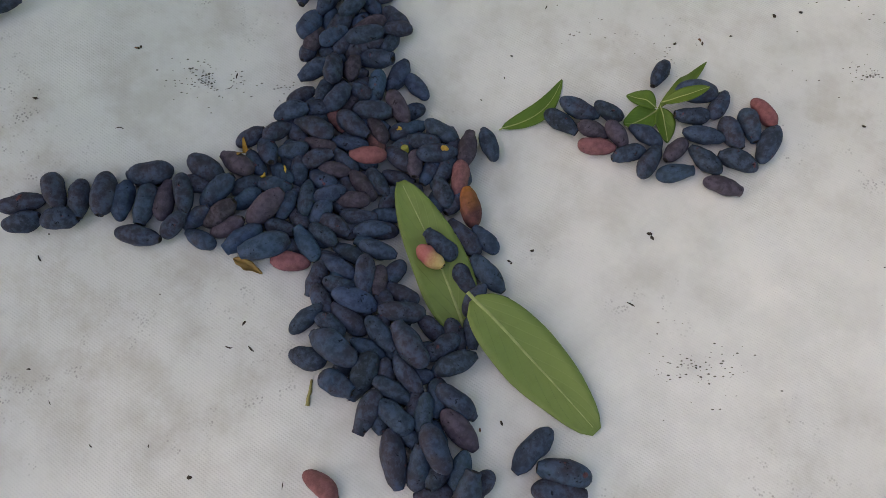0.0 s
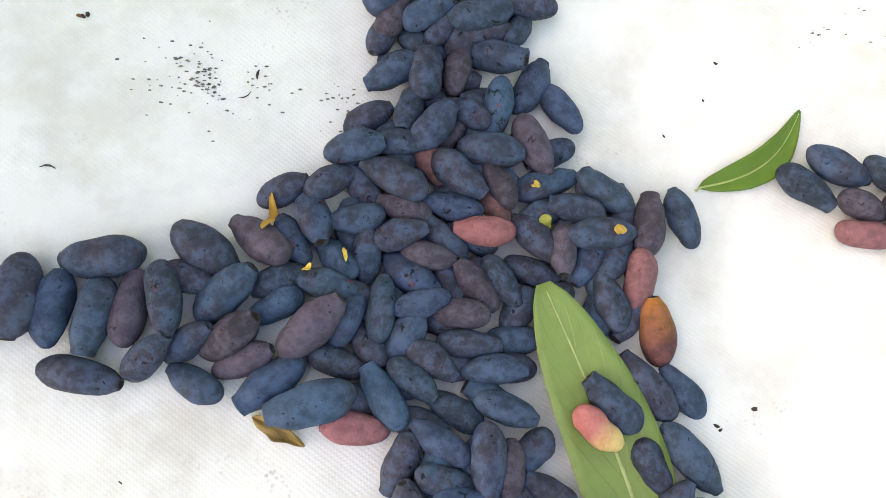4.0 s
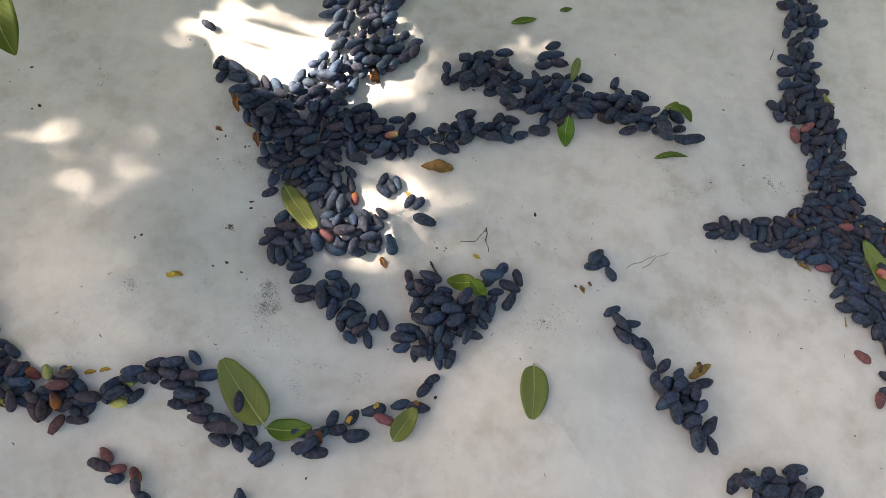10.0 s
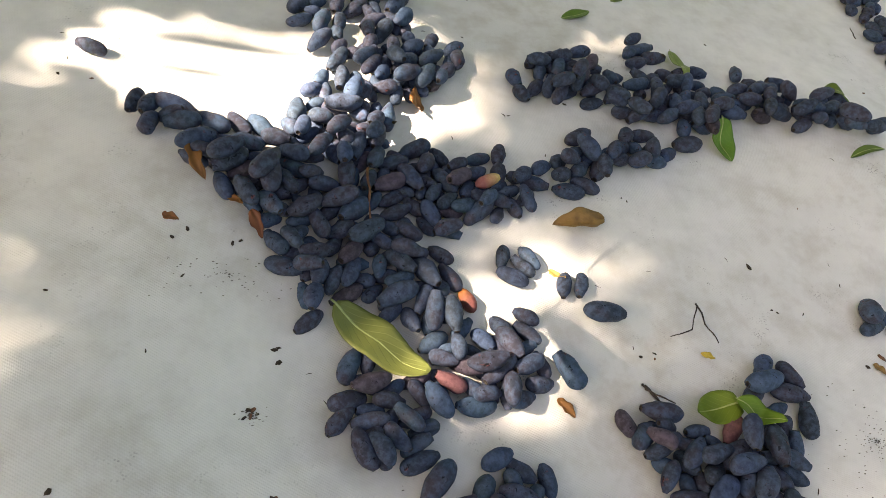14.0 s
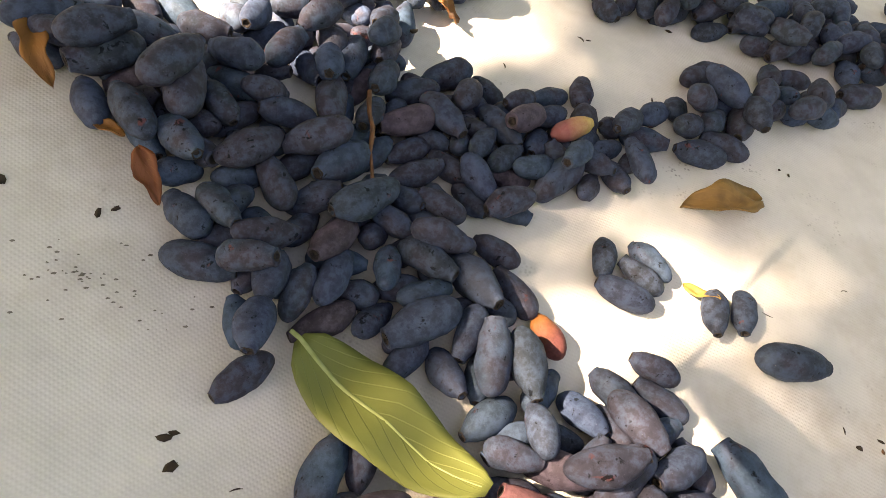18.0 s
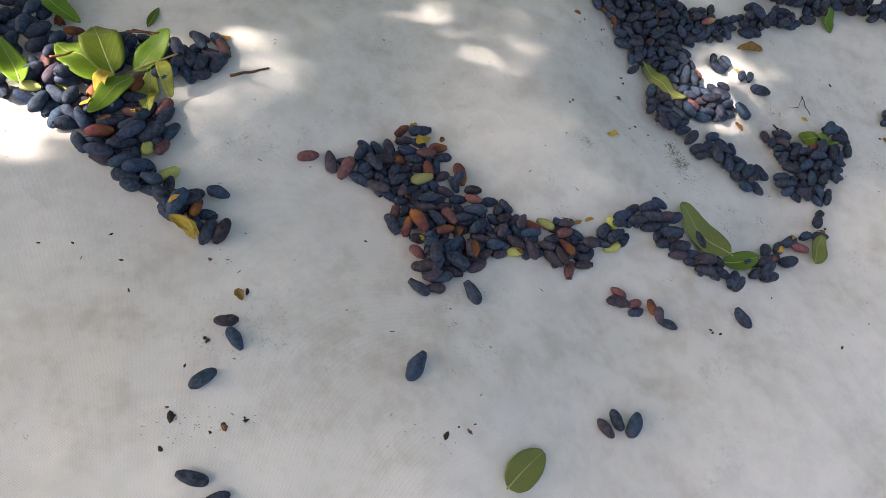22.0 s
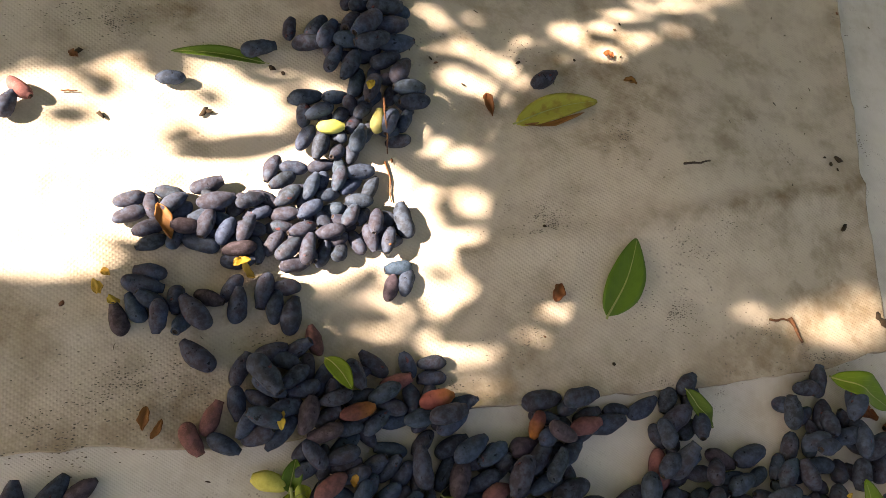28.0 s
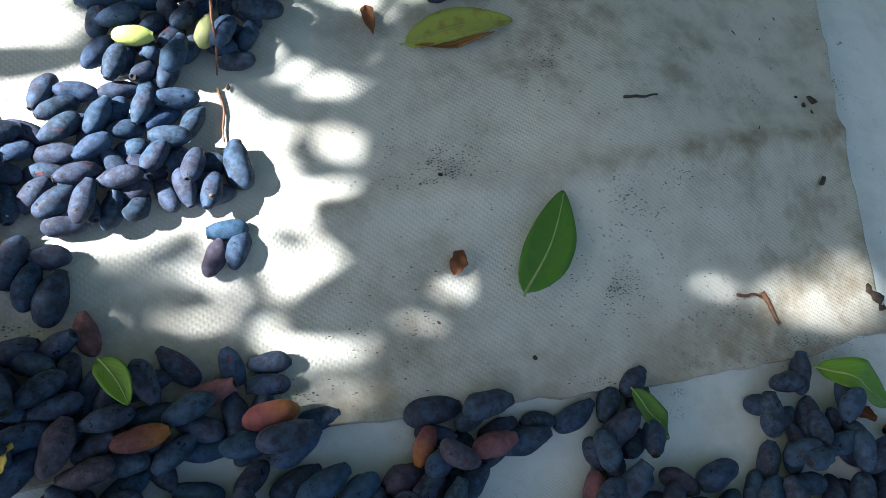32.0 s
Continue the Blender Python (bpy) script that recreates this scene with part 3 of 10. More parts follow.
def near(pile, x, y):
    """Does the way pass close to this place of the pile?"""
    return pile in ("loose", "onleaf", "sprout", "edgeheap") or (pile == "cross" and -190 < x < 60 and 25 < y < 225) or (pile == "hand" and -720 < x < -500 and 85 < y < 235)


def put(pile, row, stock, parent):
    x, y, z, turn, slope, length, thick, skin = row
    alone = near(pile, x, y) or skin not in "bp"
    if z is None:
        z = 1000 * base_at(x / 1000, y / 1000) + 0.47 * thick
    x, y, z, length, thick, slope = x / 1000, y / 1000, z / 1000, length / 1000, thick / 1000, radians(slope)
    turn = radians(turn)
    if pile == "onleaf":
        z = z or height_at(x, y) + 0.44 * thick
    mark(x, y, z, turn, slope, length, thick)
    flip = rng.random() < 0.5
    m = Matrix.LocRotScale((x, y, z), Euler((rng.uniform(0, 6.28), slope if flip else -slope, turn + (math.pi if flip else 0))), (length, thick, thick))
    if skin == "u":
        shape = rng.choice(SHAPES)
        n, k = len(stock[0]), len(shape[1]) - 2 * SEG - 1
        m = Matrix.Translation((-parent.location[0], -parent.location[1], 0)) @ m
        stock[0].extend(tuple(m @ Vector(p)) for p in shape[0])
        stock[1].extend(tuple(q + n for q in f) for f in shape[1])
        stock[2].extend(0 if q < k else 1 for q in range(len(shape[1])))
        return
    ob = new(NAMES[skin], berry_mesh(skin, rng.randrange(len(SHAPES))))
    if alone:
        ob.matrix_world = m
        tagged(ob, LABELS[skin], "berry", WHERE[pile])
    else:
        ob.parent = parent
        ob.matrix_basis = Matrix.Translation((-parent.location[0], -parent.location[1], 0)) @ m
    new("calyx", CALYX_MESH).parent = ob


def heap_up(pile):
    """Builds one noted pile: berries that can be told apart, and those buried below them as one mesh."""
    stock, rows, parent = ([], [], []), PILES[pile], None
    if any(row[7] == "u" for row in rows) or any(row[7] in "bp" and not near(pile, row[0], row[1]) for row in rows):
        parent = tagged(new("berry_pile"), "%s of ripe blue honeysuckle berries lying on the cloth" % WHERE[pile], "berry pile", "piles of berries")
        parent.location = (sum(row[0] for row in rows) / len(rows) / 1000, sum(row[1] for row in rows) / len(rows) / 1000, 0)
    for row in rows:
        put(pile, row, stock, parent)
    if stock[0]:
        ob = link("heap_core", stock[0], stock[1], SKINS["heap"], parent)
        ob.data.materials.append(CALYX)
        ob.data.polygons.foreach_set("material_index", stock[2])
        tagged(ob, "berries buried low in the pile", kind="stuff")


berries("cross", [(-180, 107, 9.2, 177, -1, 26, 12.4, "b"), (-189, 115, 10, 12, 0, 21, 9.7, "b"), (-164, 118, 8.5, 93, 0, 19, 9.7, "b"), (-153, 120, 9.6, 91, -3, 22, 11.4, "b"), (-175, 121, 10.1, 113, 0, 19, 10, "b"), (-109, 100, 2.6, 153, -4, 16, 8.6, "b"), (-137, 101, 5, 170, 0, 21, 9.9, "b"), (-90, 101, 1.8, 39, -2, 20, 10.3, "b"), (-121, 106, 5.5, 45, 21, 16, 8.6, "b"), (-98, 106, 2, 23, 12, 17, 8.6, "p"), (-112, 110, 3.6, 35, 23, 16, 8.6, "b"), (-102, 112, 3.3, 33, 22, 19, 9.9, "p"), (-135, 116, 6.3, 82, 2, 20, 10.3, "b"), (-145, 117, 6.9, 87, -1, 20, 9.6, "b")])
berries("cross", [(-127, 118, 5, 87, -1, 20, 9.2, "p"), (-118, 121, 7.2, 101, 4, 20, 9.7, "b"), (-91, 121, 0.4, 30, 5, 16, 8.6, "b"), (-104, 123, 3.7, 44, 19, 21, 10.3, "b"), (-114, 127, 3.6, 163, -6, 16, 8.6, "b"), (-91, 128, 0.4, 25, 3, 16, 8.6, "b"), (-134, 131, 7.7, 10, 1, 21, 11.2, "b"), (-110, 135, 4.5, 148, 3, 21, 11.1, "b"), (-96, 138, 3, 145, -15, 20, 10.3, "p"), (-92, 153, 1.1, 27, 14, 16, 8.6, "b"), (-102, 284, 7.8, 104, 0, 25, 12.4, "b"), (-92, 294, 5.9, 82, -2, 19, 9.8, "b"), (-33, 38, 5.6, 63, 12, 22, 11.4, "b"), (-50, 40, 6.6, 132, -9, 26, 12.4, "b")])
berries("cross", [(-41, 43, 3.4, 58, 16, 16, 8.6, "u"), (-45, 49, 8.4, 146, -6, 24, 12.3, "b"), (-31, 49, 2.3, 150, 5, 18, 8.9, "b"), (-47, 52, 2, 168, 0, 15, 8.6, "u"), (-48, 60, 3.8, 145, -3, 16, 8.6, "b"), (-59, 63, 2.5, 39, 14, 19, 8.7, "b"), (-40, 63, 1.6, 140, 7, 20, 10.1, "b"), (-52, 70, 1.7, 114, 23, 18, 9.1, "u"), (-38, 71, 4.4, 160, 8, 21, 10.2, "b"), (-34, 72, 0.3, 94, 15, 17, 8.8, "u"), (-45, 78, 2.4, 167, 13, 16, 8.6, "b"), (-48, 79, -0.6, 69, 5, 16, 8.6, "u"), (-56, 82, -0, 71, 16, 17, 9, "b"), (-38, 82, -1.8, 67, 6, 17, 8.6, "u")])
berries("cross", [(-34, 83, 2.9, 90, -8, 20, 9.6, "b"), (-46, 87, 1.4, 148, -1, 18, 8.6, "b"), (-68, 90, -0, 177, 1, 18, 9.4, "r"), (-51, 91, -2.3, 166, 0, 16, 8.6, "u"), (-42, 95, -3.3, 152, -3, 16, 8.6, "b"), (-79, 96, 4.8, 17, 0, 23, 11.8, "b"), (-71, 97, -0.7, 178, 4, 16, 8.6, "u"), (-61, 98, 1.2, 123, 0, 19, 9, "b"), (-32, 98, -4.3, 150, 6, 17, 8.6, "u"), (-57, 102, -2.7, 0, -2, 16, 8.6, "u"), (-54, 103, 0.6, 143, 1, 16, 8.6, "b"), (-32, 106, -1.9, 2, 1, 18, 8.6, "b"), (-74, 107, -1, 162, 5, 17, 8.6, "b"), (-44, 107, -4.6, 176, 5, 16, 8.6, "u")])
berries("cross", [(-49, 108, -0.3, 147, 8, 16, 8.6, "b"), (-66, 112, -1.9, 126, -23, 16, 8.6, "u"), (-57, 113, -2, 58, 23, 19, 10, "b"), (-39, 113, -3, 178, 4, 18, 8.6, "b"), (-81, 115, 4.1, 45, 13, 22, 11.4, "p"), (-72, 118, 0.2, 64, 4, 16, 8.6, "b"), (-46, 119, -5.3, 163, 3, 16, 8.6, "u"), (-63, 121, -0, 88, -6, 19, 8.7, "b"), (-41, 121, -1.9, 178, -5, 16, 8.6, "p"), (-52, 123, 0.9, 18, 1, 16, 8.6, "b"), (-60, 123, -4.4, 126, 3, 15, 8.6, "u"), (-73, 125, -2.8, 173, 1, 17, 8.6, "u"), (-78, 127, 1.4, 168, -2, 17, 8.6, "b"), (-37, 129, -3.4, 132, 16, 18, 9.2, "p")])
berries("cross", [(-44, 129, -5.9, 120, 6, 17, 9.2, "u"), (-55, 131, -3.5, 142, -12, 20, 10.2, "b"), (-34, 132, -6.9, 142, 6, 16, 8.7, "u"), (-76, 135, -1.6, 133, -13, 16, 8.6, "b"), (-68, 137, -2.2, 89, 23, 17, 8.8, "b"), (-51, 137, -1.7, 169, -3, 16, 8.6, "p"), (-88, 139, -0.2, 123, -2, 16, 8.6, "b"), (-59, 142, 0.8, 15, 9, 16, 8.6, "b"), (-46, 142, -3.9, 137, 16, 16, 8.6, "b"), (-53, 143, -5.3, 91, 0, 16, 8.6, "u"), (-61, 143, -3.7, 146, -20, 15, 8.6, "u"), (-38, 144, -6.5, 155, -4, 16, 8.6, "u"), (-35, 145, -2, 179, 2, 18, 8.9, "r"), (-73, 145, -2.7, 89, 17, 16, 8.6, "u")])
berries("cross", [(-71, 146, 1.3, 10, 2, 16, 8.6, "b"), (-83, 147, 0.6, 108, -21, 20, 9.4, "b"), (-58, 150, -1.4, 164, -2, 16, 8.6, "p"), (-44, 152, -3.2, 174, 7, 18, 8.6, "b"), (-32, 154, -6.8, 121, -5, 16, 8.6, "r"), (-57, 155, -3.5, 66, 23, 16, 8.6, "u"), (-79, 156, 1.6, 32, -14, 16, 8.6, "b"), (-70, 156, -2.5, 128, 8, 16, 8.6, "b"), (-45, 156, -5.7, 40, 8, 16, 8.6, "u"), (-61, 158, 1.7, 154, -4, 21, 10.2, "b"), (-31, 159, -3.3, 121, 5, 16, 8.6, "p"), (-43, 161, -0.2, 143, 8, 19, 9.5, "b"), (-34, 164, -6, 159, -6, 18, 9.6, "u"), (-60, 164, -3.2, 45, -19, 18, 9.5, "u")])
berries("cross", [(-51, 165, -2.5, 122, 15, 16, 8.6, "r"), (-73, 166, 3.2, 12, 11, 18, 9.5, "b"), (-74, 166, -2, 64, 19, 17, 8.6, "u"), (-61, 169, 0.7, 176, -16, 16, 8.6, "b"), (-34, 169, -1.1, 174, -4, 20, 10.6, "b"), (-47, 173, -4.2, 45, 19, 16, 8.6, "p"), (-61, 174, -2.8, 34, -10, 16, 8.6, "u"), (-38, 176, -5.1, 127, -8, 17, 8.7, "u"), (-70, 177, -1.6, 32, 10, 16, 8.6, "b"), (-58, 180, -0, 78, -15, 16, 8.6, "b"), (-41, 180, -0.5, 153, -12, 16, 8.6, "b"), (-52, 182, 4, 92, 1, 26, 12.4, "b"), (-32, 183, -1.4, 82, 8, 19, 9.8, "b"), (-50, 184, -3.8, 145, -1, 16, 8.6, "u")])
berries("cross", [(-36, 186, -4.1, 14, -19, 16, 8.6, "u"), (-63, 191, 1.4, 25, 9, 18, 9.2, "b"), (-44, 193, 0.3, 78, 1, 16, 8.6, "p"), (-45, 193, -3, 169, 4, 16, 8.6, "u"), (-60, 195, -1.5, 173, -1, 16, 8.7, "u"), (-34, 200, -1.2, 162, -17, 22, 10.6, "b"), (-55, 202, -1.5, 160, 7, 16, 8.6, "b"), (-67, 204, 0.3, 72, -13, 16, 8.6, "u"), (-36, 206, 1.6, 15, -4, 16, 8.6, "b"), (-49, 207, 2.1, 55, 7, 16, 8.6, "b"), (-42, 207, -0.7, 65, -7, 20, 10.5, "b"), (-64, 208, 3.4, 65, -12, 16, 8.6, "p"), (-54, 208, 5.7, 27, 6, 16, 8.6, "b"), (-38, 209, 5.8, 15, -1, 20, 9.2, "b")])
berries("cross", [(-32, 209, -1.5, 117, 23, 17, 8.8, "u"), (-55, 210, -1.3, 165, 3, 17, 8.9, "u"), (-66, 217, 3.3, 71, -21, 22, 11.7, "b"), (-36, 217, 3, 26, -2, 18, 8.7, "p"), (-51, 218, 3.6, 56, 1, 21, 9.9, "b"), (-41, 221, -0.5, 71, -16, 16, 8.6, "u"), (-57, 222, 0.3, 85, -2, 17, 8.6, "u"), (-45, 226, 7, 46, -3, 18, 8.6, "b"), (-47, 227, 0.7, 56, 19, 16, 8.6, "u"), (-58, 231, 5.5, 66, -1, 21, 10.1, "b"), (-37, 232, 0.4, 131, 1, 17, 8.6, "u"), (-71, 238, 3.7, 85, -7, 19, 9.8, "b"), (-59, 238, 2.2, 164, 8, 16, 8.6, "u"), (-35, 240, 4.6, 56, 5, 19, 8.9, "b")])
berries("cross", [(-48, 240, 1.5, 94, 0, 16, 8.6, "u"), (-34, 245, 1.9, 97, 3, 15, 8.6, "u"), (-55, 249, 6.9, 17, -4, 22, 11.5, "b"), (-62, 250, 3.2, 36, 6, 16, 8.6, "u"), (-71, 253, 5.8, 67, -22, 22, 10.9, "b"), (-82, 254, 5.8, 108, 11, 20, 10.6, "r"), (-41, 255, 3.2, 66, -2, 22, 10.3, "b"), (-49, 256, 2.5, 52, -3, 16, 8.6, "u"), (-58, 263, 5.1, 28, -20, 21, 10.2, "b"), (-69, 264, 8.4, 39, 3, 19, 9.7, "r"), (-66, 268, 4.2, 88, 14, 16, 8.6, "u"), (-39, 272, 8.1, 47, 6, 24, 12.2, "b"), (-34, 272, 3.3, 77, -1, 15, 8.6, "u"), (-50, 275, 5.9, 48, -23, 22, 11.1, "b")])
berries("cross", [(-72, 278, 5.5, 29, -4, 21, 10.9, "b"), (-57, 278, 3.8, 54, -1, 16, 8.6, "u"), (-86, 279, 5.9, 69, -21, 18, 8.8, "b"), (-39, 283, 4.3, 87, -13, 17, 8.9, "u"), (-64, 285, 9.8, 85, 3, 23, 11.8, "b"), (-46, 287, 10.2, 76, -2, 23, 11.9, "b"), (-83, 288, 8, 86, -23, 24, 11, "b"), (-64, 289, 4.9, 114, -7, 18, 9.2, "u"), (-37, 292, 7.5, 84, -12, 21, 10, "b"), (-52, 292, 4.1, 101, -5, 17, 8.6, "u"), (-73, 297, 10.4, 68, -2, 21, 11.2, "b"), (-58, 298, 8.3, 174, -3, 21, 10.6, "b"), (-71, 299, 4.4, 29, -1, 16, 8.6, "u"), (-47, 302, 6.5, 84, 12, 21, 9.6, "b")])
berries("cross", [(-37, 304, 4.4, 165, -10, 16, 8.6, "u"), (-85, 305, 9.7, 78, -12, 24, 12.2, "b"), (-59, 305, 4.5, 79, -6, 15, 8.6, "u"), (-63, 310, 8, 17, 6, 19, 10, "b"), (-47, 311, 4.3, 32, 0, 18, 8.8, "u"), (-77, 317, 4.7, 145, -1, 17, 8.8, "b"), (-48, 317, 8.2, 67, -10, 19, 10.1, "b"), (-67, 319, 4.7, 148, -2, 18, 9.2, "u"), (-55, 320, 4.3, 134, -2, 17, 8.6, "u"), (-61, 323, 8.7, 40, -4, 20, 10.3, "b"), (-39, 325, 4.2, 5, 0, 16, 8.6, "b"), (-86, 328, 5.9, 51, 0, 21, 11.1, "b"), (-73, 329, 7, 18, 14, 17, 8.6, "b"), (-53, 329, 4.3, 164, 2, 17, 8.6, "u")])
berries("cross", [(-68, 334, 5.1, 117, 10, 18, 9.4, "u"), (-49, 339, 7.1, 68, -15, 22, 11, "b"), (-60, 345, 5, 161, 0, 19, 10.1, "b"), (-82, 347, 6.3, 12, 0, 24, 12.4, "b"), (-52, 355, 4.8, 133, -11, 17, 8.9, "u"), (-59, 356, 8.7, 60, -1, 22, 10.7, "b"), (-66, 357, 4.8, 119, 8, 17, 9, "u"), (-80, 367, 5.7, 155, 9, 22, 10.4, "b"), (-42, 367, 4.2, 18, 0, 17, 8.6, "b"), (-54, 368, 4.3, 120, -3, 16, 8.6, "u"), (-70, 370, 5, 166, 23, 16, 8.6, "u"), (-62, 374, 7.9, 69, -10, 23, 10.7, "b"), (-58, 384, 4.8, 132, 17, 16, 8.7, "u"), (-49, 387, 7.7, 68, -12, 26, 12.4, "b")])
berries("cross", [(-68, 390, 6.1, 77, 0, 27, 12.4, "b"), (-59, 396, 9.7, 85, -8, 31, 12.4, "b"), (-70, 425, 6.6, 74, 6, 30, 12.4, "b"), (-62, 427, 9.1, 34, -13, 30, 12.4, "b"), (-43, 428, 6.6, 66, -6, 32, 12.4, "b"), (-32, 428, 6.3, 51, 4, 29, 12.4, "b"), (-61, 433, 4.5, 59, 6, 18, 8.6, "u"), (-49, 438, 4.5, 72, 5, 17, 8.8, "u"), (-50, 444, 11.8, 59, -6, 32, 12.4, "b"), (-33, 444, 4.4, 117, 4, 17, 8.7, "u"), (-35, 449, 9.9, 81, -8, 31, 12.4, "b"), (-66, 454, 6, 127, 0, 28, 12.4, "b"), (-55, 460, 4.2, 96, 0, 16, 8.6, "u"), (-42, 470, 8.3, 67, 5, 34, 12.4, "b")])
berries("cross", [(-45, 476, 4.7, 148, 13, 16, 8.6, "u"), (-62, 479, 6.4, 75, 4, 34, 12.4, "b"), (-51, 496, 6.5, 67, 5, 32, 12.4, "b"), (-72, 501, 6, 35, 0, 29, 12.4, "b"), (-3, -9, 6.6, 9, -4, 16, 8.6, "b"), (15, -6, 5.8, 47, 2, 16, 8.6, "b"), (7, -1, 6.4, 73, 10, 19, 9, "b"), (-1, 0, 7.3, 61, -23, 17, 9.1, "u"), (-9, 1, 7.5, 85, 17, 19, 10.1, "b"), (-19, 5, 7.7, 100, 8, 24, 11.1, "b"), (-2, 8, 11.2, 116, 0, 21, 11.1, "b"), (-2, 13, 5.4, 111, -23, 15, 8.6, "u"), (-14, 14, 5.6, 138, 3, 17, 8.6, "u"), (7, 16, 5.8, 130, 11, 21, 10.2, "p")])
berries("cross", [(-19, 21, 9.1, 141, -2, 19, 9.9, "b"), (-7, 22, 7.2, 85, 5, 18, 8.6, "b"), (-30, 23, 8.7, 67, 2, 19, 9.8, "b"), (-26, 23, 5.2, 101, -6, 18, 9.2, "u"), (-11, 25, 4.4, 72, 2, 16, 8.6, "u"), (6, 27, 6.2, 140, 14, 21, 9.7, "b"), (-2, 29, 3.6, 83, -3, 17, 9.3, "u"), (-21, 32, 6.3, 150, 6, 18, 8.6, "b"), (-14, 38, 6.5, 126, -2, 19, 8.7, "b"), (-23, 38, 3.5, 97, 19, 16, 8.6, "u"), (-11, 38, 2.9, 1, 7, 16, 8.6, "u"), (3, 42, 1.7, 24, -2, 16, 8.6, "u"), (6, 43, 5.7, 20, -2, 19, 10, "b"), (-7, 49, 1.6, 4, -13, 18, 8.7, "u")])
berries("cross", [(-13, 50, 7.8, 125, -5, 23, 11.4, "b"), (0, 50, 4.4, 31, -4, 19, 9.4, "b"), (-20, 51, 2, 98, 12, 18, 9, "u"), (6, 55, 0.3, 107, 3, 18, 9, "u"), (-26, 56, 4.6, 130, -6, 20, 9.1, "b"), (14, 58, -0.4, 84, 4, 16, 8.6, "b"), (-4, 59, -0.3, 139, 4, 16, 8.6, "b"), (-27, 59, 0.8, 64, 8, 15, 8.6, "u"), (-17, 64, -0.6, 83, 6, 16, 8.6, "u"), (-17, 66, 3.4, 175, 3, 21, 9.8, "b"), (28, 68, -0.9, 147, 2, 21, 9.8, "b"), (15, 72, -1.7, 57, 10, 17, 8.8, "u"), (-26, 73, -1, 124, -17, 17, 8.7, "u"), (-17, 75, -2.4, 153, 2, 16, 8.6, "b")])
berries("cross", [(-28, 81, 0.4, 84, -15, 16, 8.6, "p"), (11, 82, -3.5, 118, 11, 17, 8.6, "b"), (21, 85, -3.1, 129, 0, 22, 10.1, "b"), (-22, 85, -3.3, 48, 8, 16, 8.6, "b"), (-29, 96, -1, 162, 4, 18, 8.6, "b"), (21, 102, -5.5, 127, -1, 17, 8.6, "u"), (11, 103, -5.1, 129, -2, 22, 10.1, "b"), (-28, 107, -5.6, 0, -6, 17, 8.6, "u"), (-26, 115, -6.4, 2, 2, 16, 8.6, "b"), (14, 118, -4.3, 101, 17, 20, 10.1, "o"), (-2, 123, -7.2, 83, -11, 16, 8.6, "b"), (-25, 123, -6.9, 60, 6, 16, 8.6, "b"), (8, 123, -6.9, 52, -7, 18, 8.9, "u"), (-14, 125, -7.7, 62, -1, 16, 8.6, "u")])
berries("cross", [(1, 126, -3.5, 108, 1, 18, 9.2, "b"), (-30, 131, -3.7, 126, 3, 17, 8.6, "b"), (9, 133, -2.7, 83, 11, 18, 9.1, "r"), (-21, 135, -7.7, 162, 0, 17, 8.6, "b"), (0, 135, -7.4, 60, -11, 16, 8.6, "u"), (10, 137, -6.7, 110, -14, 16, 8.6, "u"), (-5, 138, -5.4, 60, -1, 16, 8.6, "b"), (3, 139, -4.3, 60, -13, 16, 8.6, "b"), (-12, 141, -3.1, 84, -11, 16, 8.6, "p"), (-16, 143, -7.3, 153, -16, 15, 8.6, "u"), (-20, 144, -4.8, 136, -6, 18, 9.2, "b"), (-2, 145, -0.4, 7, -9, 20, 10, "b"), (-5, 147, -7.2, 166, -5, 18, 9.3, "u"), (13, 149, -4.2, 79, -10, 21, 9.6, "p")])
berries("cross", [(24, 152, -5.4, 107, 0, 19, 9, "b"), (-18, 152, -7.1, 26, -11, 15, 8.6, "u"), (-8, 153, -4, 167, -2, 17, 8.9, "b"), (6, 153, -6.8, 95, 5, 18, 8.6, "u"), (0, 159, -3.3, 145, -1, 19, 9, "b"), (-3, 159, -7.1, 100, 1, 16, 8.6, "u"), (-17, 161, -6.8, 18, 1, 20, 9.4, "b"), (-15, 171, -6.7, 23, 3, 16, 8.6, "u"), (-21, 172, -2.4, 119, 7, 20, 9.9, "p"), (-25, 173, -5.9, 48, 2, 16, 8.6, "u"), (-12, 185, -4.9, 126, -3, 19, 9, "b"), (-22, 191, -4.1, 62, 0, 20, 9.6, "b"), (-26, 209, -1.6, 63, -23, 16, 8.6, "b"), (-22, 215, 1.8, 4, -5, 16, 8.6, "b")])
berries("cross", [(-30, 219, -0.8, 134, -1, 17, 8.7, "u"), (-23, 223, -0.3, 137, -1, 19, 9.7, "b"), (-28, 238, 1.1, 46, -12, 16, 8.6, "b"), (-27, 262, 4.5, 79, -2, 24, 12.4, "b"), (-26, 491, 4.8, 44, 0, 21, 9.9, "b")])
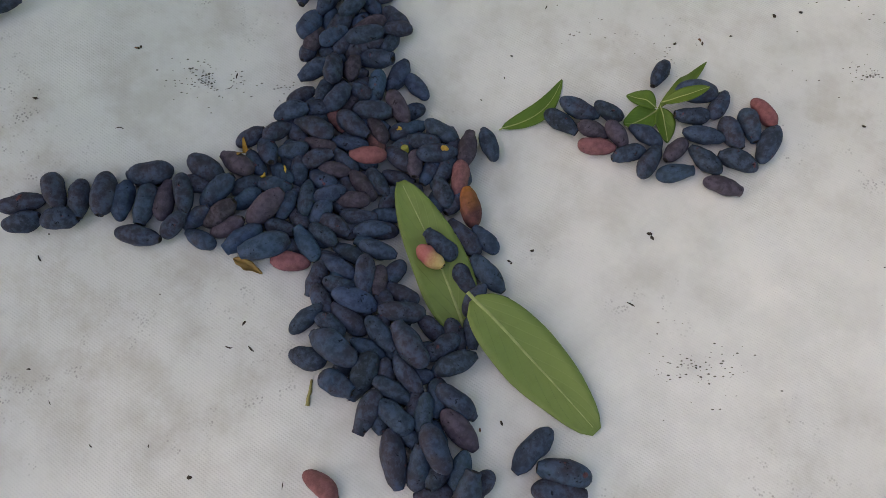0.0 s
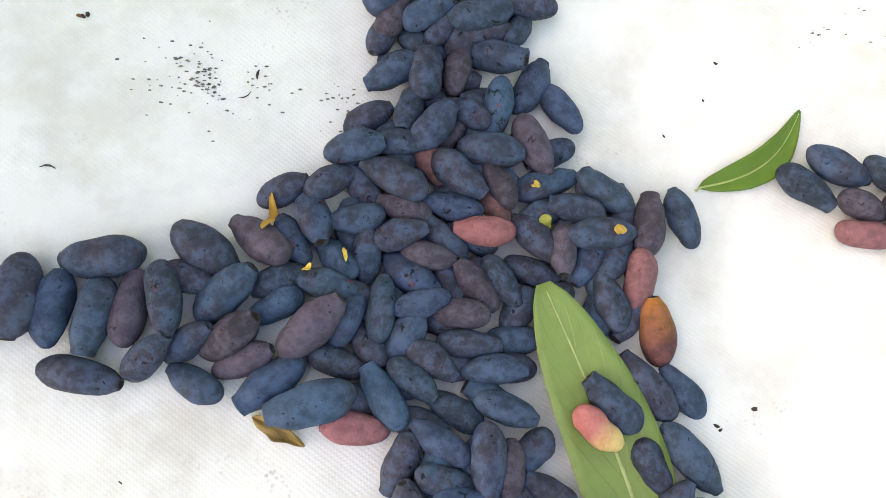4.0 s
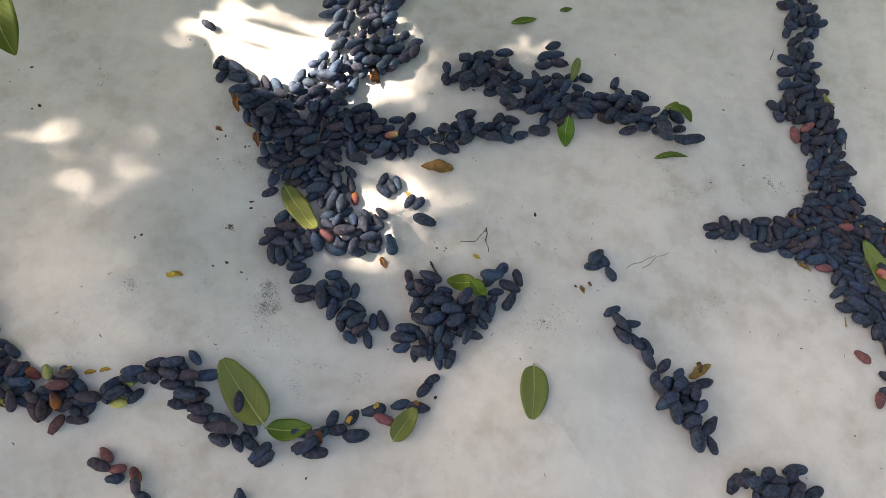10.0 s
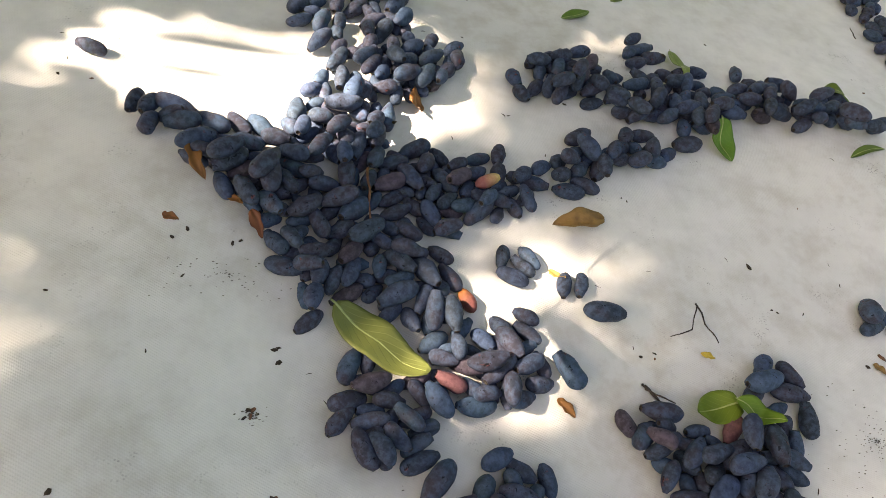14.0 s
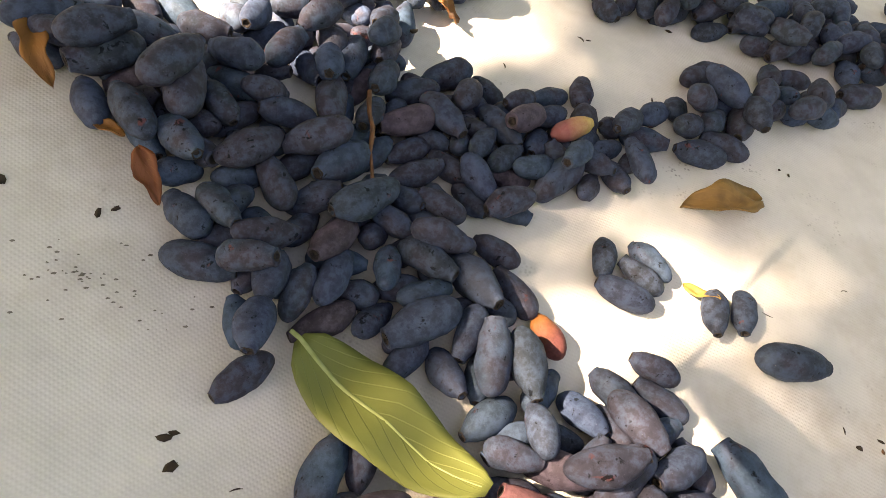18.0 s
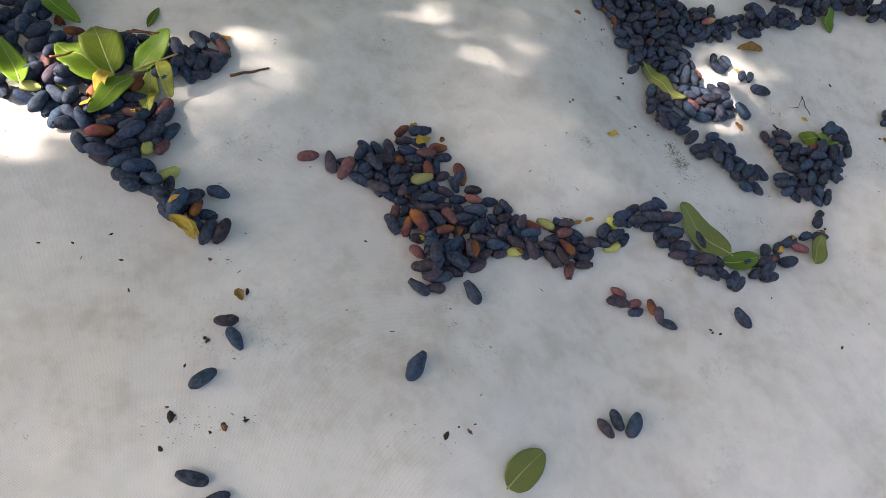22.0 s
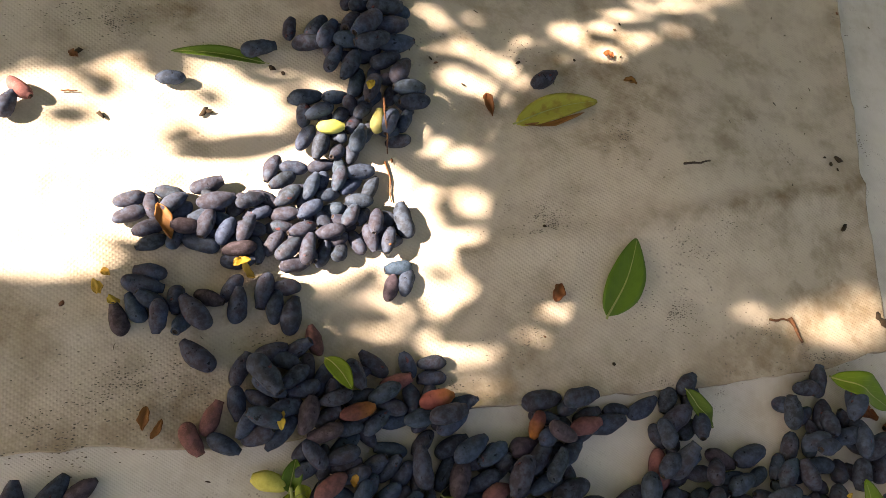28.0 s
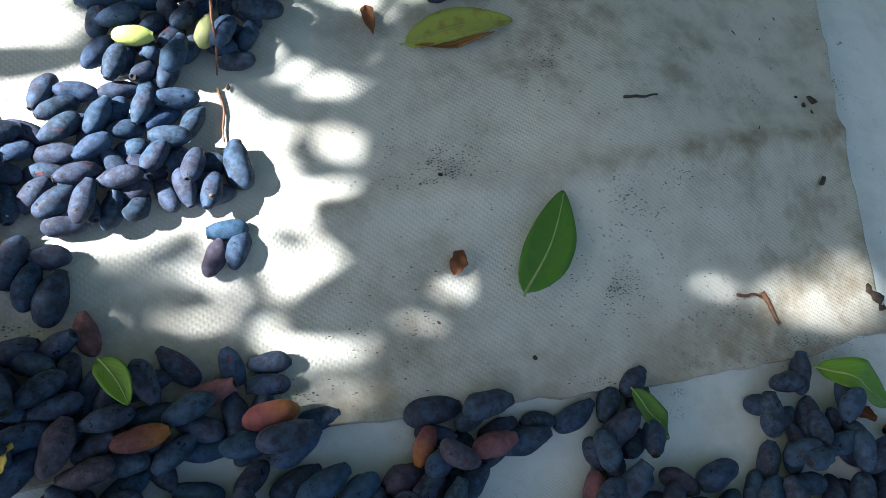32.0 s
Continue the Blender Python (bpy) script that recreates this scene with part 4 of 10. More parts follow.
berries("loose", [(-1723, 227, 7, 76, 0, 16, 8.6, "b"), (-1719, 238, 6.7, 139, 0, 16, 8.6, "r"), (-1646, 254, 3.7, 7, 0, 16, 8.6, "b"), (-1599, 279, 5.2, 18, 0, 21, 9.6, "b"), (-1511, -191, 4.5, 157, 0, 20, 9.3, "b"), (-1524, 130, -1, 73, 0, 16, 8.6, "p"), (-1515, 133, -0.5, 73, 1, 16, 8.6, "b"), (-1519, 142, -0.5, 10, -1, 16, 8.6, "b"), (-1418, 272, 10.1, 33, 0, 22, 11.4, "b"), (-1385, -105, -0.1, 162, 0, 19, 9.5, "b"), (-1294, -225, 1.9, 86, 0, 19, 9.1, "b"), (-1309, -202, 2.9, 112, 0, 20, 10.4, "p"), (-1321, -174, 2.5, 29, 0, 16, 8.6, "b"), (-1325, -160, 3.2, 8, 0, 21, 10, "p")])
berries("loose", [(-1322, -148, 2.8, 9, 0, 18, 9.4, "b"), (-1282, -254, 2.5, 65, 0, 21, 10.6, "b"), (-1063, -346, 13.1, 18, 0, 17, 8.6, "b"), (-1078, -333, 14.5, 162, 0, 21, 9.6, "b"), (-1077, -270, 18.6, 36, 0, 20, 10.1, "b"), (-1059, -241, 16.5, 122, 0, 19, 8.9, "b"), (-1066, -227, 14.2, 4, 0, 17, 8.6, "p"), (-931, -262, 19.5, 58, 0, 25, 12.4, "b"), (-876, -195, 4.1, 115, 0, 22, 10.8, "b"), (-921, -192, 4.8, 142, -2, 20, 9.1, "b"), (-907, -192, 4.2, 178, -3, 16, 8.6, "p"), (-778, -307, 3.8, 126, 0, 18, 9, "p"), (-752, -305, 2.6, 57, 0, 22, 11.5, "b"), (-766, -300, 2, 108, 0, 18, 9.2, "b")])
berries("loose", [(-696, -205, -8.7, 108, 31, 16, 8.6, "p"), (-717, -201, -13, 12, 0, 16, 8.6, "b"), (-700, -196, -11.4, 120, 32, 16, 8.6, "o"), (-717, -193, -12.9, 12, 6, 16, 8.6, "r"), (-733, -192, -11.9, 168, -4, 22, 10.2, "p"), (-730, -183, -12.7, 143, 0, 16, 8.6, "r"), (-687, -213, -11.4, 156, 2, 17, 8.6, "b"), (-606, -206, -8.9, 113, 0, 22, 11.6, "b"), (-518, 52, -8.6, 112, 0, 23, 12.1, "b"), (-535, 112, -5.4, 146, 0, 20, 9.8, "b"), (-527, 118, -4.4, 127, 4, 17, 8.6, "b"), (-522, 123, -3.3, 115, -4, 18, 8.6, "b"), (-538, 126, -5, 67, -1, 17, 8.6, "b"), (-464, -88, -15.5, 56, -14, 22, 10.2, "b")])
berries("loose", [(-488, 83, -2.7, 167, 0, 25, 12.3, "b"), (-496, 102, -3, 65, 0, 17, 8.6, "b"), (-506, 103, -3.5, 67, 0, 18, 8.9, "b"), (-39, -46, 8.2, 71, -5, 19, 8.7, "r"), (-48, -5, 6.7, 143, 0, 17, 8.6, "r"), (-18, -83, 8.2, 60, 0, 19, 9.6, "b"), (-9, -68, 7.9, 60, 0, 16, 8.6, "b"), (-7, -50, 8.4, 80, 0, 19, 9.6, "b"), (-23, -44, 8.6, 174, -1, 20, 9.6, "b"), (-29, -37, 9, 4, -5, 21, 10, "b"), (-26, -23, 7.6, 154, 0, 18, 8.6, "b"), (-3, -20, 7.1, 42, 0, 17, 8.6, "b"), (9, -10, 12.5, 69, 10, 21, 11.1, "b"), (46, -8, 5.9, 175, 0, 22, 10.4, "b")])
berries("loose", [(49, -1, 6, 168, 0, 22, 11.5, "b"), (37, 8, 5.2, 47, 0, 23, 10.6, "b")])
berries("sprout", [(75, 148, 0.8, 171, 0, 18, 8.8, "r"), (85, 153, 3, 127, 20, 16, 8.6, "p"), (74, 156, 2, 165, 18, 17, 8.6, "p"), (59, 162, -0.2, 143, 0, 19, 9.2, "b"), (82, 166, 2.9, 154, 13, 16, 8.6, "b"), (68, 168, 2.4, 159, 9, 21, 9.9, "b"), (131, 125, 4.5, 161, 0, 18, 8.6, "p"), (110, 132, 3.6, 9, 0, 18, 8.9, "b"), (140, 137, 5.9, 155, 1, 19, 9.9, "b"), (99, 138, 3.4, 58, -2, 20, 9.5, "b"), (125, 138, 4.9, 132, 0, 19, 9.2, "b"), (90, 143, 2.1, 14, -1, 17, 8.6, "b"), (112, 144, 4.1, 44, -4, 16, 8.6, "p"), (126, 151, 5.3, 167, 1, 20, 9.1, "b")])
berries("sprout", [(99, 152, 3.3, 143, 0, 18, 8.6, "b"), (139, 152, 5.9, 110, 0, 18, 9.4, "b"), (148, 156, 6.4, 100, 0, 18, 9.5, "b"), (122, 162, 5.1, 178, 1, 17, 8.6, "b"), (135, 167, 5.8, 57, -1, 17, 8.6, "b"), (124, 174, 7.1, 173, -2, 22, 11.3, "b"), (109, 186, 5.2, 59, 0, 17, 8.6, "b"), (155, 145, 6.7, 60, 0, 22, 10.2, "b"), (156, 163, 6.3, 120, 0, 17, 8.6, "r")])
berries("farheap", [(229, 273, 8.7, 59, 0, 24, 12.3, "b"), (246, 274, 9.1, 27, -2, 27, 12.4, "b"), (264, 278, 8.1, 147, -13, 17, 9.1, "u"), (263, 281, 15.1, 27, -12, 24, 11.1, "b"), (246, 288, 8.8, 17, 0, 26, 12.1, "b"), (271, 266, 9.3, 164, -3, 26, 12.4, "b"), (297, 266, 9.2, 18, -4, 29, 12.4, "b"), (278, 274, 15.7, 137, 2, 22, 11.3, "b"), (278, 275, 7.7, 60, 11, 17, 8.6, "u"), (328, 277, 16.3, 18, -14, 31, 12.4, "b"), (320, 277, 8.6, 64, -2, 30, 12.4, "b"), (297, 285, 9.1, 13, 1, 28, 12.4, "b"), (313, 288, 7.2, 97, -4, 16, 8.6, "u"), (315, 291, 15.1, 57, -12, 31, 12.4, "b")])
berries("farheap", [(303, 299, 12.2, 50, -25, 30, 12.4, "b"), (323, 309, 18.2, 27, -11, 29, 12.4, "b"), (318, 312, 8.2, 118, -10, 16, 8.6, "u"), (308, 318, 13, 125, -13, 27, 12.4, "b"), (383, 256, 13.1, 7, 13, 30, 12.4, "b"), (365, 267, 9.1, 41, -16, 31, 12.4, "b"), (383, 267, 12.7, 177, -9, 28, 12.4, "b"), (339, 268, 8, 34, 1, 30, 12.4, "b"), (367, 273, 17.9, 165, -21, 27, 12.4, "b"), (355, 278, 6, 91, 3, 17, 8.8, "u"), (383, 280, 5.3, 165, -1, 16, 8.7, "u"), (351, 286, 18.9, 138, -17, 23, 11.7, "b"), (334, 288, 6.8, 3, 6, 17, 8.6, "u"), (371, 288, 6.1, 90, -5, 17, 9.1, "u")])
berries("farheap", [(370, 291, 14.3, 18, 5, 32, 12.4, "b"), (389, 294, 7.4, 151, -3, 26, 12.4, "b"), (341, 298, 8.5, 152, 3, 23, 11.9, "b"), (355, 304, 14.6, 166, 1, 27, 12.4, "b"), (351, 309, 7.9, 108, 22, 17, 8.9, "u"), (334, 310, 7.2, 19, 0, 17, 8.6, "u"), (364, 311, 6.3, 36, -4, 15, 8.6, "u"), (376, 315, 8.3, 56, -3, 34, 12.4, "b"), (338, 321, 9, 9, 0, 23, 11.2, "b"), (404, 258, 8.1, 176, -16, 28, 12.4, "b"), (396, 268, 6.2, 139, -23, 17, 9.2, "u"), (404, 273, 8.7, 171, 17, 27, 12.4, "b")])
berries("edgeheap", [(259, -32, 9.2, 21, 10, 31, 12.4, "b"), (248, -30, 9.2, 52, -33, 21, 10.4, "b"), (269, -18, 9.5, 21, -16, 28, 12.4, "b"), (252, -17, 11.1, 61, -33, 27, 12.4, "b"), (265, -6, 14.9, 36, -9, 26, 12.1, "b"), (253, -3, 17.2, 61, -11, 28, 12.4, "b"), (266, 12, 7.6, 52, 1, 26, 12.4, "b"), (251, 14, 8, 53, -14, 23, 11.1, "b"), (261, 26, 8.5, 14, -13, 25, 12.4, "b"), (256, 44, 7.4, 62, 0, 26, 12.4, "b"), (260, 80, 6.5, 47, 0, 21, 9.9, "b"), (234, 89, 8.5, 0, 7, 25, 12.4, "b"), (227, 101, 15.6, 64, 0, 27, 12.4, "b"), (246, 105, 8, 115, -1, 24, 11.5, "b")])
berries("edgeheap", [(235, 122, 9.5, 78, 5, 29, 12.4, "b"), (268, 486, 10.5, 77, 0, 34, 12.4, "b"), (306, -63, 6.6, 34, 0, 22, 10.2, "b"), (327, -56, 6.8, 4, 0, 24, 11.3, "b"), (316, -45, 9.3, 50, -24, 25, 12.4, "r"), (322, -30, 10, 50, -33, 26, 12.4, "b"), (286, -18, 9, 4, -33, 21, 10.6, "b"), (297, -14, 11.2, 21, -33, 23, 10.7, "b"), (276, -11, 17.6, 29, -13, 29, 12.4, "b"), (326, -11, 7.1, 28, -4, 24, 11.7, "b"), (296, -3, 8, 164, -21, 22, 10.3, "b"), (279, 1, 7.9, 4, 22, 21, 9.9, "b"), (333, -44, 7.1, 12, 2, 25, 12, "b"), (336, -29, 7.3, 27, 2, 27, 12.4, "b")])
berries("edgeheap", [(333, -16, 11.6, 20, -20, 26, 12.4, "r"), (343, -2, 6.3, 4, 2, 22, 11.2, "p")])
berries("arc", [(-280, -13, -2.4, 136, -10, 21, 11.1, "b"), (-278, -5, -4.3, 152, -17, 16, 8.6, "u"), (-284, 0, 1.4, 130, -16, 21, 10.4, "b"), (-290, 11, -4, 35, 0, 19, 9.1, "b"), (-310, 57, -2.5, 15, -4, 21, 10.3, "b"), (-296, 57, -1.6, 113, 2, 25, 11.7, "b"), (-309, 66, 2.3, 53, -23, 24, 12.4, "b"), (-213, -104, 2.4, 100, 6, 23, 12.2, "b"), (-210, -100, -4.8, 144, -9, 16, 8.6, "u"), (-215, -90, -5.6, 6, 0, 18, 8.6, "b"), (-230, -82, -0.1, 101, 20, 22, 11.6, "b"), (-213, -82, -6.4, 6, 2, 17, 9.1, "u"), (-212, -81, 2.2, 54, -1, 26, 12.4, "b"), (-226, -76, -5.7, 2, 14, 17, 8.6, "u")])
berries("arc", [(-238, -72, -3.1, 39, 14, 24, 12.4, "b"), (-217, -69, 3.2, 54, 5, 25, 12.4, "b"), (-218, -69, -8, 126, 1, 18, 8.9, "u"), (-233, -63, 6.6, 47, -13, 26, 12.4, "b"), (-244, -62, 0.2, 129, -7, 21, 10.9, "b"), (-229, -62, -6.2, 89, 24, 17, 8.6, "u"), (-240, -58, -7.2, 12, 3, 17, 8.6, "u"), (-216, -57, -2.6, 32, -10, 23, 10.6, "b"), (-233, -51, -0.6, 32, -9, 26, 12.4, "b"), (-218, -51, -8.8, 124, 19, 17, 8.7, "u"), (-231, -50, -9.2, 176, 1, 15, 8.6, "u"), (-243, -45, -5.9, 55, 3, 27, 12.4, "b"), (-254, -32, -5.7, 117, 5, 22, 10.7, "b"), (-255, -20, -6.7, 130, 7, 20, 9.2, "b")])
berries("arc", [(-267, -17, -4, 130, -17, 21, 10.2, "b"), (-270, 1, -5.5, 8, 13, 16, 8.6, "b"), (-162, -151, 2.7, 113, 11, 20, 9.6, "b"), (-155, -149, 8.9, 52, -16, 23, 12.2, "b"), (-154, -142, 16.4, 13, 0, 24, 12.4, "b"), (-159, -140, 1, 170, -4, 16, 8.6, "u"), (-158, -139, 8.4, 13, -1, 22, 10, "b"), (-182, -138, 2.3, 52, -15, 23, 11.1, "b"), (-176, -134, 9.8, 30, -16, 24, 12.2, "b"), (-165, -133, 17.1, 22, -15, 26, 12.4, "b"), (-170, -132, 0.1, 82, -1, 18, 9.3, "u"), (-197, -107, -3.8, 112, 0, 17, 8.6, "b"), (-199, -90, -4.7, 53, 1, 24, 11.4, "b"), (-209, -64, -8.9, 93, 1, 17, 9.3, "u")])
berries("arc", [(-199, -48, -10.4, 24, 0, 19, 9.7, "b"), (-114, -166, 5.1, 59, -9, 22, 10.2, "b"), (-134, -163, 10.7, 29, 6, 25, 12.4, "b"), (-132, -161, 3.1, 131, 1, 15, 8.6, "u"), (-120, -160, 4.1, 69, -7, 18, 8.8, "u"), (-112, -157, 12.1, 52, -6, 20, 10.4, "b"), (-135, -154, 11.1, 21, -3, 22, 10.5, "b"), (-119, -150, 10.2, 139, 4, 20, 10.6, "b"), (-126, -149, 3.5, 63, -9, 18, 8.8, "u"), (-112, -149, 3.7, 131, -10, 15, 8.6, "u"), (-140, -147, 5.2, 60, 19, 25, 11.6, "b"), (-132, -140, 13.9, 52, -14, 23, 11.5, "b"), (-148, -139, 2.4, 100, 23, 16, 8.6, "u"), (-113, -138, 5.1, 29, -13, 23, 10.6, "b")])
berries("arc", [(-132, -137, 3.5, 87, 33, 16, 8.6, "u"), (-125, -132, 2.3, 125, -7, 15, 8.6, "u"), (-140, -129, 10.7, 22, -4, 28, 12.4, "b"), (-148, -127, 1, 154, 5, 17, 9, "u"), (-126, -120, 2.8, 13, 6, 22, 10.3, "b")])
berries("fan", [(-483, 169, 3.7, 167, 2, 22, 10.8, "b"), (-470, 173, 4.3, 145, -2, 20, 10.3, "b"), (-455, 187, 6.1, 53, 3, 24, 12.1, "b"), (-451, 188, 16, 42, 0, 29, 12.4, "b"), (-464, 192, 5.9, 37, -3, 27, 12.4, "b"), (-473, 195, 10.6, 38, -29, 25, 12.4, "b"), (-462, 198, 15, 109, 5, 23, 11.5, "b"), (-454, 206, 4.5, 64, 12, 16, 8.6, "u"), (-460, 218, 5, 25, 0, 24, 11.3, "b"), (-455, 260, 14.9, 26, 13, 30, 12.4, "b"), (-456, 262, 25, 27, 6, 31, 12.4, "b"), (-488, 274, 4.3, 87, 0, 26, 12.4, "b"), (-459, 278, 9.8, 50, 8, 34, 12.4, "b"), (-471, 280, 5, 57, 0, 34, 12.4, "b")])
berries("fan", [(-454, 281, 3.7, 147, -1, 17, 8.6, "u"), (-453, 293, 4.1, 132, 2, 18, 9.2, "u"), (-458, 296, 13.8, 4, 4, 29, 12.4, "b"), (-461, 304, 5.4, 17, -2, 25, 12.1, "b"), (-421, 192, 15.8, 29, 1, 29, 12.4, "b"), (-430, 194, 7.4, 178, 10, 27, 12.4, "b"), (-404, 196, 7.4, 22, -7, 26, 12.4, "b"), (-413, 201, 6, 55, 27, 15, 8.6, "u"), (-444, 201, 4.5, 50, -2, 15, 8.6, "u"), (-421, 206, 6.3, 86, -33, 16, 8.6, "u"), (-428, 211, 7.3, 47, 1, 26, 12.4, "b"), (-408, 219, 5.6, 172, 0, 19, 10.1, "b"), (-397, 242, 14.6, 24, 18, 32, 12.4, "b"), (-415, 243, 19.4, 117, -7, 28, 12.4, "b")])
berries("fan", [(-406, 244, 7, 2, -3, 28, 12.4, "b"), (-392, 249, 5.7, 99, 15, 15, 8.6, "u"), (-426, 255, 17.5, 118, 9, 26, 12.4, "b"), (-427, 256, 7.8, 2, 20, 26, 12.4, "b"), (-391, 264, 6.5, 74, -33, 17, 8.6, "u"), (-407, 264, 4.6, 10, 1, 16, 8.6, "u"), (-443, 265, 8.1, 167, -20, 31, 12.4, "b"), (-432, 269, 4.4, 97, 7, 18, 8.6, "u"), (-409, 272, 5.1, 27, -13, 16, 8.6, "u"), (-401, 277, 8.4, 133, -18, 30, 12.4, "b"), (-442, 278, 4, 109, 0, 17, 8.9, "u"), (-426, 280, 4.5, 155, -5, 17, 9, "u"), (-431, 285, 12.6, 46, 4, 30, 12.4, "p"), (-416, 289, 7.2, 118, -11, 29, 12.4, "b")])
berries("fan", [(-442, 293, 3.8, 117, 0, 16, 8.6, "u"), (-434, 299, 4.4, 149, -7, 18, 8.8, "u"), (-434, 311, 5.9, 17, 0, 34, 12.4, "b"), (-376, 209, 7.6, 3, 0, 24, 12.3, "b"), (-356, 226, 8.9, 178, 19, 20, 10.3, "b"), (-350, 229, 15.4, 56, -11, 31, 12.4, "p"), (-350, 229, 25, 30, -2, 30, 12.4, "b"), (-330, 233, 17.5, 175, 9, 22, 10.9, "b"), (-366, 234, 8.2, 51, 2, 30, 12.4, "b"), (-376, 235, 16.1, 13, 8, 31, 12.4, "b"), (-351, 236, 6.8, 27, -2, 16, 8.6, "u"), (-356, 238, 17.3, 50, -5, 34, 12.4, "b"), (-383, 240, 7.7, 1, -4, 28, 12.4, "b"), (-341, 247, 8.1, 79, 8, 16, 8.6, "u")])
berries("fan", [(-381, 250, 6.3, 141, 8, 18, 9.5, "u"), (-376, 254, 15.2, 115, 7, 29, 12.4, "b"), (-371, 258, 5.3, 69, 0, 18, 8.6, "u"), (-359, 259, 6, 140, 1, 16, 8.6, "u"), (-357, 260, 14.7, 51, 5, 34, 12.4, "b"), (-344, 260, 7.3, 151, 8, 16, 8.6, "u"), (-353, 270, 7.1, 67, -22, 17, 8.9, "u"), (-380, 271, 7.7, 103, 7, 32, 12.4, "b"), (-364, 272, 5.6, 36, -1, 16, 8.8, "u"), (-356, 274, 13.3, 1, 1, 21, 11.2, "b"), (-334, 277, 6.7, 162, 0, 15, 8.6, "u"), (-366, 285, 7, 15, 0, 27, 12.4, "b"), (-334, 292, 7.7, 1, 0, 25, 11.9, "b"), (-358, 312, 6.1, 168, -7, 20, 10.5, "b")])
berries("fan", [(-370, 314, 6.5, 48, 0, 34, 12.4, "b"), (-371, 328, 6.4, 54, 1, 31, 12.4, "b"), (-274, 224, 22.7, 47, 3, 34, 12.4, "b"), (-273, 227, 36.4, 22, 10, 34, 12.4, "b"), (-304, 231, 16.1, 7, -27, 23, 11.3, "p"), (-288, 232, 18.9, 172, 21, 24, 11.3, "b"), (-329, 238, 9.6, 48, -11, 15, 8.6, "u"), (-281, 239, 16.8, 173, 16, 16, 8.8, "u"), (-296, 240, 24.5, 48, -7, 34, 12.4, "b"), (-292, 246, 13.4, 126, 12, 16, 8.6, "u"), (-312, 248, 14.1, 20, -13, 34, 12.4, "b"), (-304, 251, 22.4, 37, -4, 34, 12.4, "b"), (-325, 252, 9.2, 80, 3, 18, 9.4, "u"), (-281, 252, 15.2, 131, -20, 17, 8.6, "u")])
berries("fan", [(-320, 255, 17.6, 22, 2, 32, 12.4, "b"), (-313, 257, 9.8, 3, 0, 15, 8.6, "u"), (-329, 264, 9.8, 178, 3, 26, 12.2, "b"), (-298, 264, 10.8, 30, 0, 16, 8.6, "u"), (-274, 265, 18.3, 23, -11, 34, 12.4, "b"), (-285, 265, 11.6, 48, -4, 15, 8.6, "u"), (-290, 280, 11.9, 103, -2, 26, 12.4, "b"), (-235, 206, 32.3, 166, 4, 27, 12.4, "b"), (-247, 211, 38.9, 118, -13, 23, 12.2, "b"), (-212, 211, 26.5, 12, 10, 24, 11.7, "b"), (-243, 215, 26.3, 177, 28, 23, 11, "b"), (-258, 219, 25.4, 8, -21, 31, 12.4, "b"), (-225, 225, 23, 13, 0, 16, 8.6, "u"), (-237, 227, 22.4, 104, 1, 16, 8.6, "u")])
berries("fan", [(-258, 229, 29.6, 176, 1, 29, 12.4, "b"), (-260, 229, 18.9, 26, 2, 17, 8.6, "u"), (-246, 231, 21.7, 94, 13, 18, 8.6, "u"), (-270, 242, 21.6, 114, 33, 27, 12.4, "b"), (-227, 243, 22.7, 138, 12, 23, 11.7, "b"), (-259, 245, 17.9, 10, 7, 15, 8.6, "u"), (-240, 245, 20.8, 62, -16, 16, 8.6, "u"), (-269, 251, 17.5, 66, 33, 15, 8.6, "u")])
berries("hand", [(-692, 170, 12, 110, -1, 20, 9.6, "b"), (-690, 183, 28.1, 31, -2, 21, 10.6, "b"), (-707, 188, 14.8, 141, -5, 19, 8.7, "b"), (-701, 189, 20.8, 160, -1, 16, 8.6, "b"), (-697, 189, 14.6, 98, 4, 16, 8.6, "u"), (-706, 197, 21.3, 22, -1, 22, 11, "b"), (-690, 200, 14.8, 177, 22, 17, 8.6, "u"), (-702, 205, 15, 22, -7, 17, 8.8, "u"), (-713, 216, 16.8, 174, -13, 21, 10.9, "b"), (-697, 216, 15.7, 144, -6, 23, 10.8, "b"), (-720, 222, 16.1, 175, -33, 17, 8.6, "u"), (-731, 223, 16.3, 84, 0, 25, 12.2, "b"), (-718, 230, 16.1, 154, 7, 24, 11.4, "b"), (-740, 236, 13.8, 75, 0, 19, 9.6, "b")])
berries("hand", [(-633, 23, -4.7, 112, 15, 21, 9.9, "b"), (-642, 39, -7.9, 46, -4, 19, 9.2, "b"), (-638, 48, -8.1, 11, -18, 20, 10.3, "b"), (-634, 67, -10.3, 64, -5, 21, 10.5, "b"), (-652, 93, -7.2, 35, 0, 18, 9, "b"), (-653, 107, -4.8, 101, 10, 15, 8.6, "u"), (-631, 108, -7.8, 24, 5, 20, 9.2, "p"), (-647, 110, 2.3, 68, -4, 25, 12.4, "b"), (-638, 114, -2.3, 63, 20, 17, 8.6, "b"), (-651, 119, 8.2, 158, -24, 17, 8.7, "b"), (-638, 120, -6.4, 17, -1, 17, 8.6, "u"), (-663, 123, 0.7, 158, -4, 21, 10.8, "b"), (-649, 123, -2.3, 59, 3, 18, 8.8, "u"), (-646, 129, 5.3, 8, -13, 19, 9.8, "b")])
